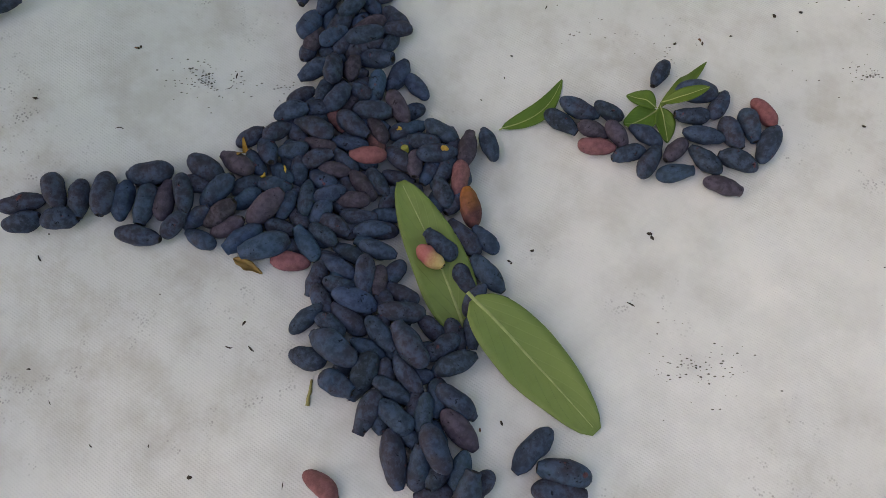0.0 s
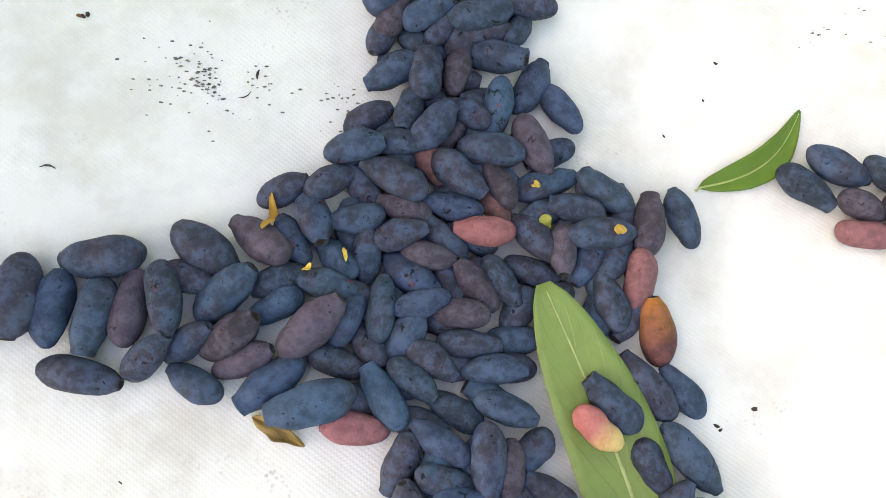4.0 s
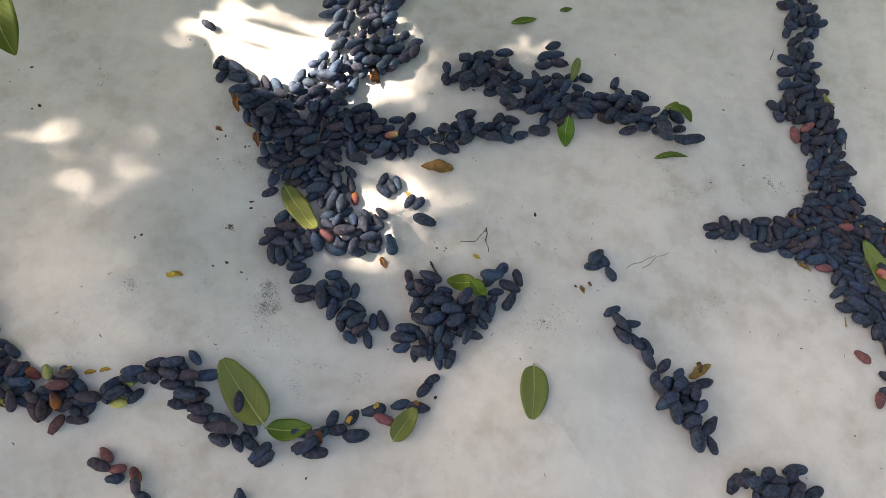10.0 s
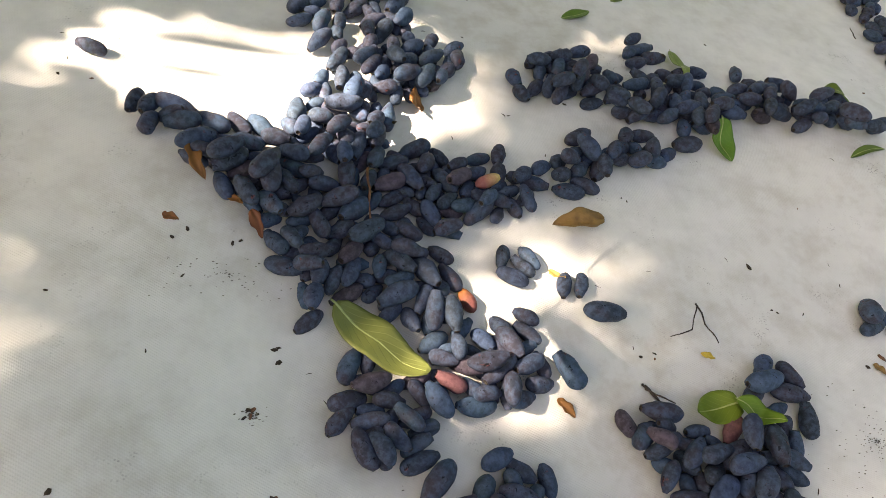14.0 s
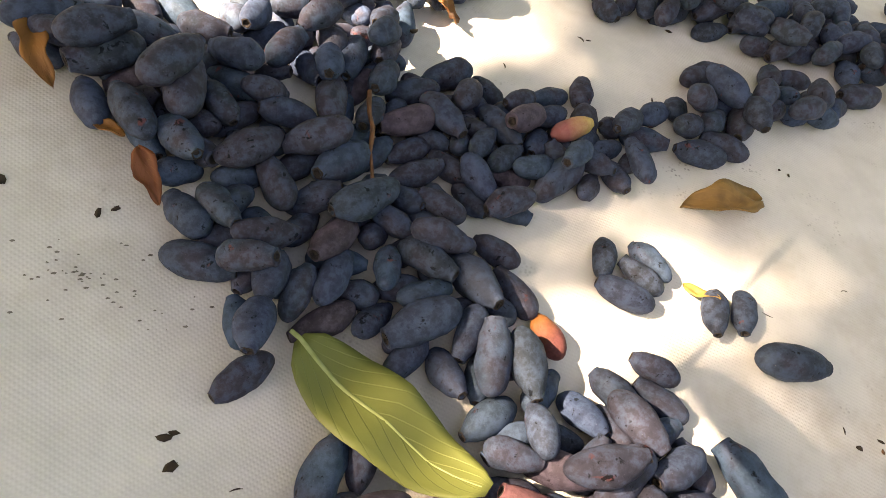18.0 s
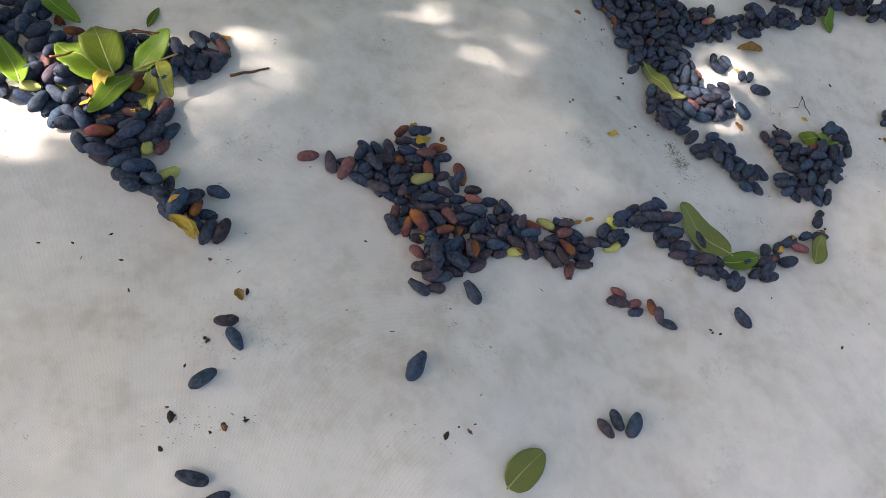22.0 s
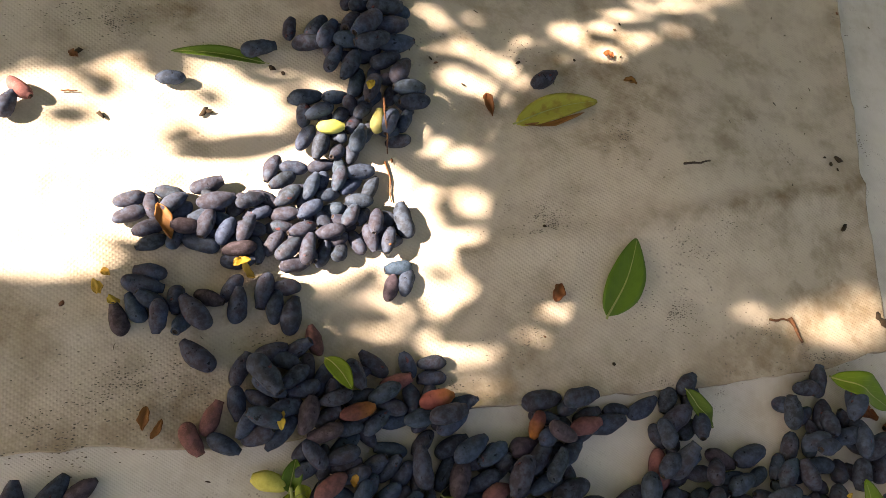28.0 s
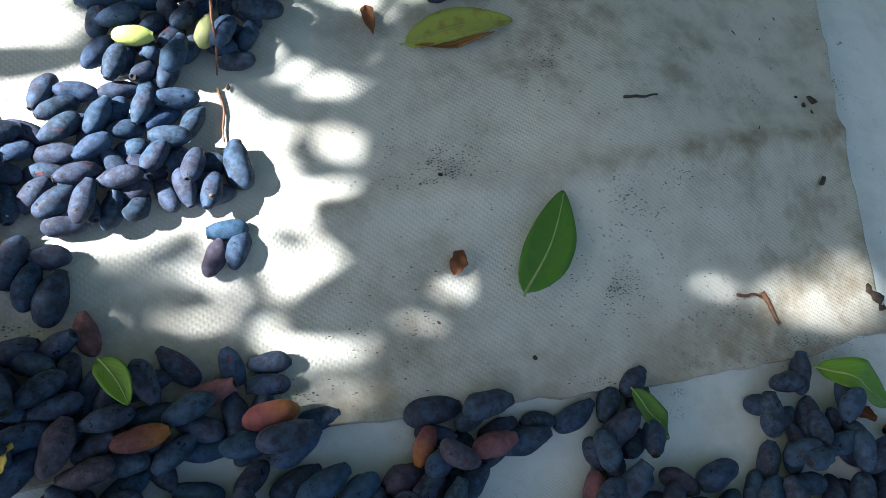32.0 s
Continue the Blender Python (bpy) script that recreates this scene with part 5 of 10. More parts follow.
berries("hand", [(-656, 131, 0.6, 16, 11, 16, 8.6, "u"), (-666, 136, 4.5, 120, -14, 19, 10, "b"), (-658, 136, 8.6, 124, -1, 16, 8.6, "b"), (-636, 137, -2.7, 51, -8, 16, 8.6, "b"), (-647, 137, -1.2, 134, -16, 15, 8.6, "u"), (-656, 140, 2.9, 38, 12, 18, 8.7, "u"), (-632, 145, 1.4, 3, 30, 19, 9, "b"), (-643, 148, 5.3, 108, 4, 21, 9.7, "b"), (-669, 150, 6.1, 34, -24, 16, 8.6, "b"), (-653, 151, 3.1, 17, -17, 16, 8.6, "b"), (-650, 155, 12, 29, 3, 21, 10.8, "b"), (-668, 156, 13.7, 119, -12, 20, 10.5, "b"), (-664, 157, 7.6, 130, -20, 16, 8.6, "u"), (-635, 159, 1.3, 34, 0, 17, 9.1, "u")])
berries("hand", [(-678, 161, 8.4, 119, 6, 16, 8.6, "b"), (-650, 161, 4, 129, 9, 17, 8.8, "u"), (-680, 162, 16.7, 118, 7, 20, 9.9, "b"), (-664, 167, 9.1, 140, -22, 16, 8.6, "b"), (-643, 167, 4.4, 103, -15, 17, 8.6, "u"), (-681, 170, 12.5, 14, 33, 16, 8.6, "u"), (-670, 172, 27.2, 51, 3, 23, 11.2, "b"), (-667, 172, 18.6, 86, 2, 24, 11.8, "b"), (-658, 172, 13.3, 117, 8, 17, 8.7, "b"), (-654, 172, 6.7, 33, 8, 18, 8.6, "u"), (-638, 173, 9.5, 2, -14, 18, 9.4, "b"), (-672, 177, 11.3, 68, 24, 17, 8.6, "u"), (-645, 179, 13.2, 16, -28, 16, 8.6, "b"), (-663, 179, 9.2, 100, 14, 16, 8.6, "u")])
berries("hand", [(-682, 181, 12.2, 14, 20, 16, 8.6, "p"), (-644, 182, 5.6, 91, 2, 15, 8.6, "u"), (-688, 183, 19.6, 29, 1, 22, 11.3, "b"), (-654, 186, 8.9, 139, -10, 21, 10.6, "b"), (-689, 188, 14.3, 99, 31, 17, 8.6, "u"), (-673, 190, 11.1, 157, 1, 17, 8.6, "u"), (-658, 197, 17.4, 119, -6, 27, 12.4, "b"), (-644, 197, 7.3, 158, -12, 17, 8.6, "u"), (-662, 197, 9.4, 35, -4, 16, 8.6, "u"), (-679, 198, 17.7, 173, 21, 18, 8.6, "b"), (-675, 203, 12.2, 9, 3, 16, 8.6, "u"), (-632, 205, 17.9, 37, 19, 26, 12.4, "b"), (-654, 205, 9.6, 114, -29, 17, 8.8, "u"), (-644, 215, 7.6, 20, 17, 16, 8.6, "b")])
berries("hand", [(-633, 215, 5.6, 55, -1, 18, 9.5, "u"), (-670, 216, 12.4, 128, 0, 23, 11.1, "b"), (-683, 218, 13.3, 123, 0, 20, 9.7, "b"), (-641, 218, 16.7, 35, -7, 25, 12.4, "b"), (-654, 219, 10.6, 112, -21, 19, 9.7, "b"), (-639, 227, 6.5, 108, 1, 18, 9.6, "u"), (-649, 235, 9.1, 80, 0, 22, 11.7, "b"), (-636, 245, 5.2, 29, -4, 16, 8.6, "u"), (-634, 265, 7.1, 55, -4, 25, 12.4, "b"), (-640, 338, 4.7, 28, 0, 21, 9.6, "b"), (-638, 356, 5.8, 41, -3, 24, 11.8, "b"), (-594, -18, -9.7, 10, 0, 16, 8.6, "b"), (-576, -16, -5.7, 99, 6, 22, 11, "b"), (-570, -15, -13.3, 69, -8, 17, 8.8, "u")])
berries("hand", [(-582, -13, -11.6, 178, 16, 16, 8.6, "u"), (-596, -9, -8.9, 16, 3, 22, 10.9, "b"), (-601, 5, -8.7, 43, 3, 24, 12.4, "b"), (-575, 5, -11.4, 47, 1, 27, 12.4, "b"), (-608, 15, -9.9, 15, -3, 20, 10.1, "b"), (-625, 21, -2.6, 117, 4, 18, 9.3, "b"), (-623, 21, -10, 84, -8, 16, 8.6, "u"), (-608, 23, -10.3, 19, 24, 17, 8.6, "u"), (-617, 27, -5.8, 122, -6, 18, 8.9, "b"), (-630, 29, -8.9, 18, 30, 16, 8.6, "u"), (-602, 31, -12.3, 10, 13, 16, 8.6, "b"), (-628, 36, -6.3, 2, 2, 19, 9, "b"), (-609, 36, -6.8, 127, -3, 18, 8.6, "b"), (-619, 36, -12.4, 55, 0, 17, 8.6, "u")])
berries("hand", [(-605, 38, -13.3, 15, 6, 18, 8.6, "u"), (-573, 40, -12.4, 176, 8, 22, 11.3, "b"), (-593, 43, -6.8, 115, 2, 21, 11, "b"), (-627, 43, -11.1, 178, 18, 15, 8.6, "u"), (-618, 46, -7.9, 1, -26, 18, 8.6, "b"), (-590, 47, -14, 98, -1, 18, 9.4, "u"), (-601, 50, -12.5, 127, 32, 17, 8.6, "b"), (-573, 50, -13.1, 121, -20, 17, 8.7, "u"), (-584, 53, -9.2, 152, 14, 18, 8.8, "r"), (-615, 53, -12.8, 30, 10, 17, 8.6, "u"), (-625, 55, -3.9, 14, -15, 22, 10.2, "p"), (-627, 57, -12, 140, -11, 16, 8.6, "u"), (-601, 58, -13.2, 11, 22, 16, 8.6, "p"), (-586, 58, -14.1, 164, 5, 16, 8.6, "u")])
berries("hand", [(-574, 62, -10.6, 138, -33, 22, 10.8, "p"), (-586, 66, -8, 155, -3, 16, 8.6, "b"), (-577, 71, -6, 84, -19, 18, 8.6, "b"), (-624, 71, -12.6, 74, 0, 18, 8.6, "b"), (-584, 71, -13, 24, 15, 16, 8.6, "u"), (-570, 71, -13, 153, 1, 16, 8.6, "u"), (-588, 78, -13, 25, 0, 19, 10.1, "b"), (-571, 84, -12.2, 42, 0, 16, 8.6, "u"), (-576, 90, -4.1, 89, 5, 22, 10.7, "b"), (-588, 91, -12.6, 72, 3, 17, 8.6, "u"), (-586, 92, -4.2, 76, 14, 22, 11.1, "b"), (-598, 92, -11.1, 103, -20, 19, 9.3, "b"), (-576, 93, -11.2, 9, 7, 15, 8.6, "u"), (-609, 97, -11.2, 39, 11, 17, 8.8, "b")])
berries("hand", [(-590, 102, -6.7, 59, 15, 18, 8.6, "b"), (-583, 102, -10.1, 130, -24, 17, 8.7, "u"), (-604, 104, -3.2, 20, 6, 24, 11.9, "b"), (-609, 106, -11.2, 55, 8, 16, 8.6, "u"), (-617, 109, -9.4, 41, -12, 16, 8.6, "b"), (-594, 111, -9.8, 7, 10, 17, 8.7, "u"), (-579, 111, -9.6, 129, -9, 15, 8.6, "u"), (-602, 114, -4.5, 11, 0, 17, 8.6, "b"), (-571, 116, -9, 110, -3, 20, 9.2, "b"), (-622, 117, -8.1, 159, -18, 16, 8.6, "u"), (-628, 118, -1.5, 61, -2, 19, 9.2, "b"), (-586, 118, -3.4, 112, -13, 24, 12, "b"), (-608, 119, -8.6, 173, -10, 15, 8.6, "u"), (-612, 122, -2.5, 77, -4, 16, 8.6, "b")])
berries("hand", [(-597, 122, -8.4, 93, 10, 16, 8.6, "u"), (-600, 124, -1, 136, -8, 20, 10.2, "b"), (-626, 127, -5.6, 167, -3, 18, 8.6, "u"), (-596, 129, 3.7, 165, 13, 19, 10.1, "b"), (-627, 130, 1.4, 50, -13, 20, 9.8, "p"), (-605, 131, -7.5, 25, -1, 16, 8.6, "u"), (-574, 131, -7.3, 139, -3, 17, 8.8, "u"), (-589, 132, -7, 6, 13, 16, 8.8, "u"), (-614, 136, -4.6, 61, -33, 16, 8.6, "b"), (-609, 139, -0.8, 137, 2, 16, 8.6, "b"), (-598, 139, -4.2, 105, -33, 18, 9.6, "u"), (-617, 141, 6.8, 28, -1, 24, 11.5, "b"), (-621, 141, -5, 30, 0, 17, 8.6, "u"), (-592, 143, 1, 147, 10, 17, 8.6, "b")])
berries("hand", [(-603, 148, -1.4, 125, -25, 16, 8.6, "b"), (-625, 149, -1.5, 146, -13, 16, 8.6, "u"), (-592, 151, -4.3, 88, -14, 16, 8.6, "u"), (-579, 152, -5.9, 121, -2, 16, 8.6, "b"), (-613, 153, -4, 48, -1, 17, 8.6, "u"), (-577, 156, 1.5, 109, 9, 19, 9.6, "b"), (-622, 158, 4.6, 44, -12, 24, 12.4, "b"), (-597, 160, -1.7, 17, 9, 20, 9.2, "b"), (-630, 161, 11.8, 12, 16, 22, 11.3, "b"), (-573, 162, -4.7, 93, 1, 16, 8.6, "u"), (-584, 165, -4, 131, 4, 17, 8.9, "u"), (-610, 168, -2.1, 45, 14, 16, 8.6, "u"), (-598, 171, -2.9, 29, -6, 19, 8.6, "b"), (-572, 171, 2.3, 51, 5, 16, 8.6, "b")])
berries("hand", [(-630, 174, 2.4, 126, 2, 18, 9.5, "u"), (-616, 174, -0.2, 35, -9, 16, 8.6, "u"), (-578, 175, -2.2, 59, -32, 17, 8.8, "b"), (-590, 178, -3, 148, -6, 17, 8.6, "u"), (-611, 179, 5.9, 64, -8, 17, 9, "b"), (-598, 179, 3.8, 15, 2, 21, 10.3, "p"), (-624, 181, 9, 80, -7, 23, 11.2, "b"), (-585, 182, 5, 119, 0, 22, 10.2, "b"), (-575, 183, 0.3, 126, -17, 18, 8.6, "u"), (-620, 183, 1.5, 66, 5, 16, 8.6, "u"), (-602, 185, -0.6, 56, 16, 17, 8.6, "u"), (-589, 186, -2.2, 164, 5, 16, 8.6, "u"), (-574, 193, 5.4, 61, -15, 21, 10.5, "b"), (-576, 194, -2.5, 145, 2, 16, 8.6, "u")])
berries("hand", [(-593, 196, 2.6, 177, -17, 20, 9.7, "b"), (-612, 197, 1.9, 44, 28, 16, 8.6, "p"), (-617, 201, 2.5, 78, 2, 18, 9.1, "u"), (-630, 202, 4.9, 113, -11, 20, 9.5, "b"), (-623, 202, 13.4, 74, -12, 27, 12.4, "b"), (-589, 202, -1, 140, 15, 16, 8.6, "u"), (-615, 204, 9.2, 73, -1, 23, 10.9, "b"), (-603, 204, 9, 72, -6, 29, 12.4, "b"), (-607, 205, 1, 41, 24, 16, 8.6, "u"), (-626, 206, 4.7, 114, -9, 17, 9.4, "u"), (-576, 211, -0.5, 27, 0, 24, 11.5, "b"), (-617, 214, 2, 6, 1, 15, 8.6, "u"), (-601, 215, 1.1, 174, 4, 18, 9.4, "u"), (-602, 219, 13.7, 72, -17, 26, 12.4, "b")])
berries("hand", [(-605, 225, 2.6, 16, -28, 18, 8.6, "b"), (-617, 225, 3, 32, -7, 18, 9.3, "u"), (-626, 229, 4, 38, 5, 15, 8.6, "u"), (-601, 232, 2.6, 149, -33, 16, 8.6, "u"), (-590, 238, 2, 77, 13, 22, 10.8, "b"), (-609, 240, 3.5, 119, -24, 19, 8.7, "b"), (-619, 241, 11.7, 4, 0, 24, 11.9, "b"), (-625, 242, 4.6, 167, 10, 17, 8.6, "b"), (-597, 244, 1.3, 73, 0, 17, 8.8, "u"), (-605, 246, 4, 87, -30, 17, 9, "u"), (-612, 250, 14.3, 64, 13, 24, 12.4, "b"), (-617, 251, 3.7, 164, -7, 18, 8.8, "u"), (-597, 258, 9.1, 1, 13, 25, 12, "b"), (-623, 263, 6.8, 45, 10, 30, 12.4, "b")])
berries("hand", [(-571, 263, 0.8, 100, -10, 17, 8.6, "u"), (-599, 263, 2.9, 122, 26, 17, 9, "u"), (-579, 265, 6.9, 65, 10, 25, 11.6, "b"), (-574, 267, 16.3, 26, -5, 22, 11.2, "b"), (-582, 270, 2.2, 175, 29, 17, 8.6, "u"), (-593, 273, 1.7, 89, -6, 17, 8.6, "u"), (-575, 277, 1.2, 146, 6, 16, 8.6, "u"), (-601, 279, 5.6, 41, 16, 29, 12.4, "b"), (-586, 285, 7.6, 67, -17, 32, 12.4, "b"), (-574, 289, 1.8, 52, -7, 16, 8.6, "u"), (-570, 291, 8.7, 14, -6, 20, 10.2, "b"), (-599, 292, 11.1, 40, -2, 22, 10.7, "b"), (-596, 292, 2.8, 143, 14, 16, 8.6, "u"), (-617, 294, 5, 53, 11, 23, 10.6, "b")])
berries("hand", [(-578, 294, 15.7, 80, -12, 26, 12.4, "b"), (-588, 301, 2.3, 68, 1, 17, 8.6, "u"), (-606, 302, 4.1, 159, -24, 15, 8.6, "u"), (-595, 310, 3, 37, -5, 16, 8.6, "u"), (-576, 311, 2.3, 169, 0, 15, 8.6, "u"), (-628, 312, 6.8, 42, 18, 22, 10.6, "b"), (-592, 316, 10.9, 81, 0, 26, 12.4, "b"), (-614, 317, 4.9, 82, -2, 25, 11.5, "b"), (-625, 322, 4.3, 31, 8, 17, 8.8, "u"), (-580, 328, 6, 51, 22, 23, 12, "b"), (-624, 336, 6.2, 64, 9, 23, 12.2, "b"), (-570, 337, 3.7, 108, 14, 15, 8.6, "u"), (-586, 339, 6.6, 26, 13, 22, 10.1, "b"), (-611, 346, 8.1, 82, 17, 26, 12.4, "b")])
berries("hand", [(-570, 348, 3.5, 150, -1, 17, 8.8, "u"), (-586, 349, 4.9, 129, 30, 17, 8.6, "u"), (-628, 349, 4.7, 2, -15, 16, 8.6, "u"), (-597, 356, 5.8, 40, 13, 23, 11.1, "b"), (-609, 363, 4.8, 82, 13, 17, 9.1, "u"), (-582, 365, 5.7, 81, 4, 26, 12.2, "b"), (-624, 369, 6, 74, -3, 25, 12.4, "b"), (-593, 370, 4.2, 144, 8, 17, 8.6, "u"), (-608, 382, 5.8, 41, 0, 25, 12.4, "b"), (-589, 390, 5.8, 63, 0, 24, 12.3, "b"), (-525, -48, -19.8, 112, -2, 18, 9.2, "b"), (-548, -42, -14.9, 126, 8, 25, 12.4, "b"), (-535, -40, -12.4, 39, 5, 16, 8.6, "p"), (-532, -38, -18.9, 69, -1, 17, 8.6, "u")])
berries("hand", [(-543, -36, -17.6, 151, -7, 16, 8.6, "u"), (-539, -32, -10.1, 48, -4, 22, 11.1, "b"), (-550, -29, -9.9, 33, -10, 19, 8.8, "b"), (-523, -29, -18.5, 98, -1, 17, 8.6, "b"), (-541, -28, -17.4, 157, 4, 17, 8.6, "u"), (-514, -27, -18, 117, 1, 22, 10.3, "b"), (-564, -25, -7.8, 87, 7, 22, 10.2, "b"), (-553, -25, -16.1, 64, -4, 17, 8.6, "u"), (-561, -21, -14, 53, 18, 16, 8.6, "u"), (-542, -17, -15.1, 160, 8, 21, 10, "b"), (-556, -8, -14.8, 44, 5, 16, 8.6, "u"), (-565, -7, -7.9, 154, -2, 20, 10.2, "b"), (-546, -1, -15.3, 92, 0, 17, 8.6, "b"), (-564, 0, -13.5, 109, 20, 15, 8.6, "u")])
berries("hand", [(-559, 6, -14.3, 135, -2, 18, 8.6, "b"), (-568, 43, -6.2, 6, -16, 16, 8.6, "b"), (-543, 44, -10.4, 24, -11, 25, 12.2, "b"), (-555, 45, -12, 82, 18, 17, 8.8, "u"), (-563, 48, -13.5, 96, -3, 15, 8.6, "u"), (-548, 50, -3.8, 37, -3, 30, 12.4, "b"), (-558, 56, -5.4, 34, 10, 22, 10.8, "b"), (-553, 57, -11.9, 13, 16, 16, 8.6, "u"), (-566, 58, 1.2, 179, -16, 22, 10.9, "b"), (-532, 58, -11.5, 102, -2, 16, 8.6, "b"), (-563, 62, -11.4, 52, 33, 17, 9.2, "u"), (-541, 67, -10.3, 20, 10, 17, 8.8, "u"), (-549, 70, -4.1, 113, -6, 21, 10.6, "b"), (-553, 70, -11.3, 96, -14, 18, 8.6, "u")])
berries("hand", [(-561, 76, -10.8, 114, -21, 18, 9.2, "b"), (-535, 77, -9.8, 130, -1, 18, 8.6, "b"), (-548, 80, -10.4, 119, 0, 20, 10.1, "b"), (-533, 87, -8.8, 142, 0, 16, 8.6, "b"), (-564, 101, -10.4, 104, -1, 16, 8.6, "o"), (-568, 145, 1.4, 16, 6, 19, 9.9, "b"), (-567, 148, -5, 149, 7, 18, 9.3, "u"), (-534, 156, -2.2, 53, -15, 18, 8.6, "b"), (-546, 158, -0.6, 35, 21, 24, 11.8, "b"), (-541, 161, 8.4, 39, -6, 16, 8.6, "b"), (-562, 161, -4.4, 1, -11, 16, 8.6, "p"), (-556, 161, 2.1, 12, -4, 16, 8.6, "b"), (-522, 161, -1.4, 101, -6, 17, 8.8, "b"), (-514, 162, 5.4, 99, 10, 19, 8.7, "b")])
berries("hand", [(-531, 164, 1.9, 128, -18, 17, 8.6, "u"), (-565, 165, 1.6, 33, 6, 16, 8.6, "b"), (-554, 166, -3.7, 2, -13, 16, 8.6, "u"), (-542, 167, -1.4, 127, 33, 17, 9.1, "u"), (-513, 167, 0.1, 34, 9, 16, 8.6, "u"), (-567, 172, -3.7, 122, 4, 15, 8.6, "u"), (-523, 173, -0.8, 10, 13, 17, 8.6, "b"), (-537, 177, 5.8, 6, 23, 16, 8.6, "k"), (-548, 177, -2, 56, -12, 19, 9.5, "b"), (-538, 178, -2, 93, 2, 17, 8.6, "u"), (-528, 178, -0.1, 26, -23, 17, 8.6, "u"), (-555, 179, 8.6, 34, -12, 20, 10.1, "p"), (-563, 181, 1.9, 116, 0, 22, 10.1, "b"), (-556, 182, -1.5, 53, 33, 17, 8.7, "u")])
berries("hand", [(-516, 184, 0.9, 16, -32, 15, 8.6, "u"), (-543, 186, 3.6, 13, 1, 16, 8.6, "b"), (-545, 190, -2.2, 171, 0, 16, 8.6, "u"), (-558, 193, -2.2, 35, -8, 15, 8.6, "u"), (-552, 194, 3.6, 26, -9, 16, 8.6, "b"), (-523, 196, 1.4, 68, -3, 30, 12.4, "b"), (-568, 199, -2.5, 116, 1, 16, 8.6, "u"), (-535, 203, -1.6, 14, 0, 18, 8.8, "b"), (-561, 205, -2.3, 115, -1, 18, 9, "b"), (-564, 270, 3.8, 126, 19, 20, 10.3, "b"), (-560, 270, 12.3, 58, 0, 23, 11.8, "b"), (-552, 275, 2.1, 63, -11, 21, 11.2, "p"), (-544, 278, 9.4, 50, -14, 25, 12.4, "b"), (-563, 278, 1.6, 120, 17, 17, 8.6, "u")])
berries("hand", [(-557, 288, 1.4, 94, 0, 18, 9.1, "u"), (-545, 288, 1.3, 117, 3, 15, 8.6, "u"), (-551, 295, 9.1, 36, -2, 22, 11.1, "b"), (-552, 299, 1.7, 174, 3, 16, 8.6, "u"), (-529, 300, 4.2, 78, -10, 24, 11.8, "b"), (-566, 301, 2, 38, -6, 16, 8.6, "u"), (-533, 302, 4.5, 62, 9, 29, 12.4, "b"), (-563, 305, 9.7, 38, -2, 22, 11.4, "b"), (-561, 311, 2.2, 174, 4, 16, 8.6, "u"), (-546, 314, 4.1, 70, -1, 25, 12.4, "b"), (-562, 327, 5.6, 80, -12, 27, 12.4, "b"), (-564, 339, 11.9, 51, -1, 22, 11.6, "b"), (-565, 364, 5.7, 51, -4, 24, 12.4, "b"), (-556, 385, 5.9, 81, -2, 31, 12.4, "b")])
berries("hand", [(-569, 396, 5.8, 81, 0, 32, 12.4, "b"), (-504, 178, 1.8, 150, -12, 19, 9.9, "b"), (-506, 183, 8.3, 17, -5, 26, 12.4, "b"), (-484, 188, 6.3, 63, -20, 28, 12.4, "b")])
berries("bunch", [(-458, -78, -15.3, 34, -23, 16, 8.6, "b"), (-455, -60, -14.5, 107, -9, 18, 8.6, "b"), (-478, -55, -18.1, 92, -9, 17, 8.8, "u"), (-483, -53, -11, 169, -12, 27, 12.4, "b"), (-464, -53, -13.6, 89, 31, 16, 8.6, "b"), (-454, -53, -7.3, 93, 8, 16, 8.6, "b"), (-470, -46, -16.2, 136, 33, 16, 8.6, "p"), (-452, -45, -11.5, 5, 24, 20, 9.6, "b"), (-492, -43, -12.3, 179, -9, 24, 11, "b"), (-464, -42, -15.7, 95, 27, 16, 8.6, "u"), (-485, -40, -18.8, 16, 7, 16, 8.6, "u"), (-475, -37, -16.2, 137, 33, 16, 8.6, "b"), (-457, -35, -7.6, 82, 15, 19, 9.2, "b"), (-489, -32, -16.4, 7, -7, 24, 11.7, "b")])
berries("bunch", [(-458, -30, -14.2, 29, 24, 17, 9.1, "u"), (-465, -28, -13.1, 97, -33, 18, 8.6, "b"), (-464, -22, -2.3, 30, -6, 23, 11.4, "b"), (-477, -22, -10.4, 161, -6, 22, 10.9, "b"), (-459, -19, -13.4, 71, -23, 18, 8.6, "u"), (-473, -15, -15.3, 87, 2, 16, 8.6, "u"), (-451, -14, -10.9, 55, -33, 15, 8.6, "u"), (-466, -14, -12.2, 72, -28, 18, 8.6, "u"), (-460, -11, -7.2, 31, -30, 21, 9.9, "b"), (-484, -9, -9.4, 56, 24, 17, 8.7, "b"), (-459, -4, -0.9, 9, -6, 19, 9.5, "b"), (-470, -3, -12.2, 98, -33, 17, 8.8, "b"), (-481, -3, -14, 146, -11, 15, 8.6, "u"), (-468, -1, -5.3, 39, -5, 21, 9.6, "b")])
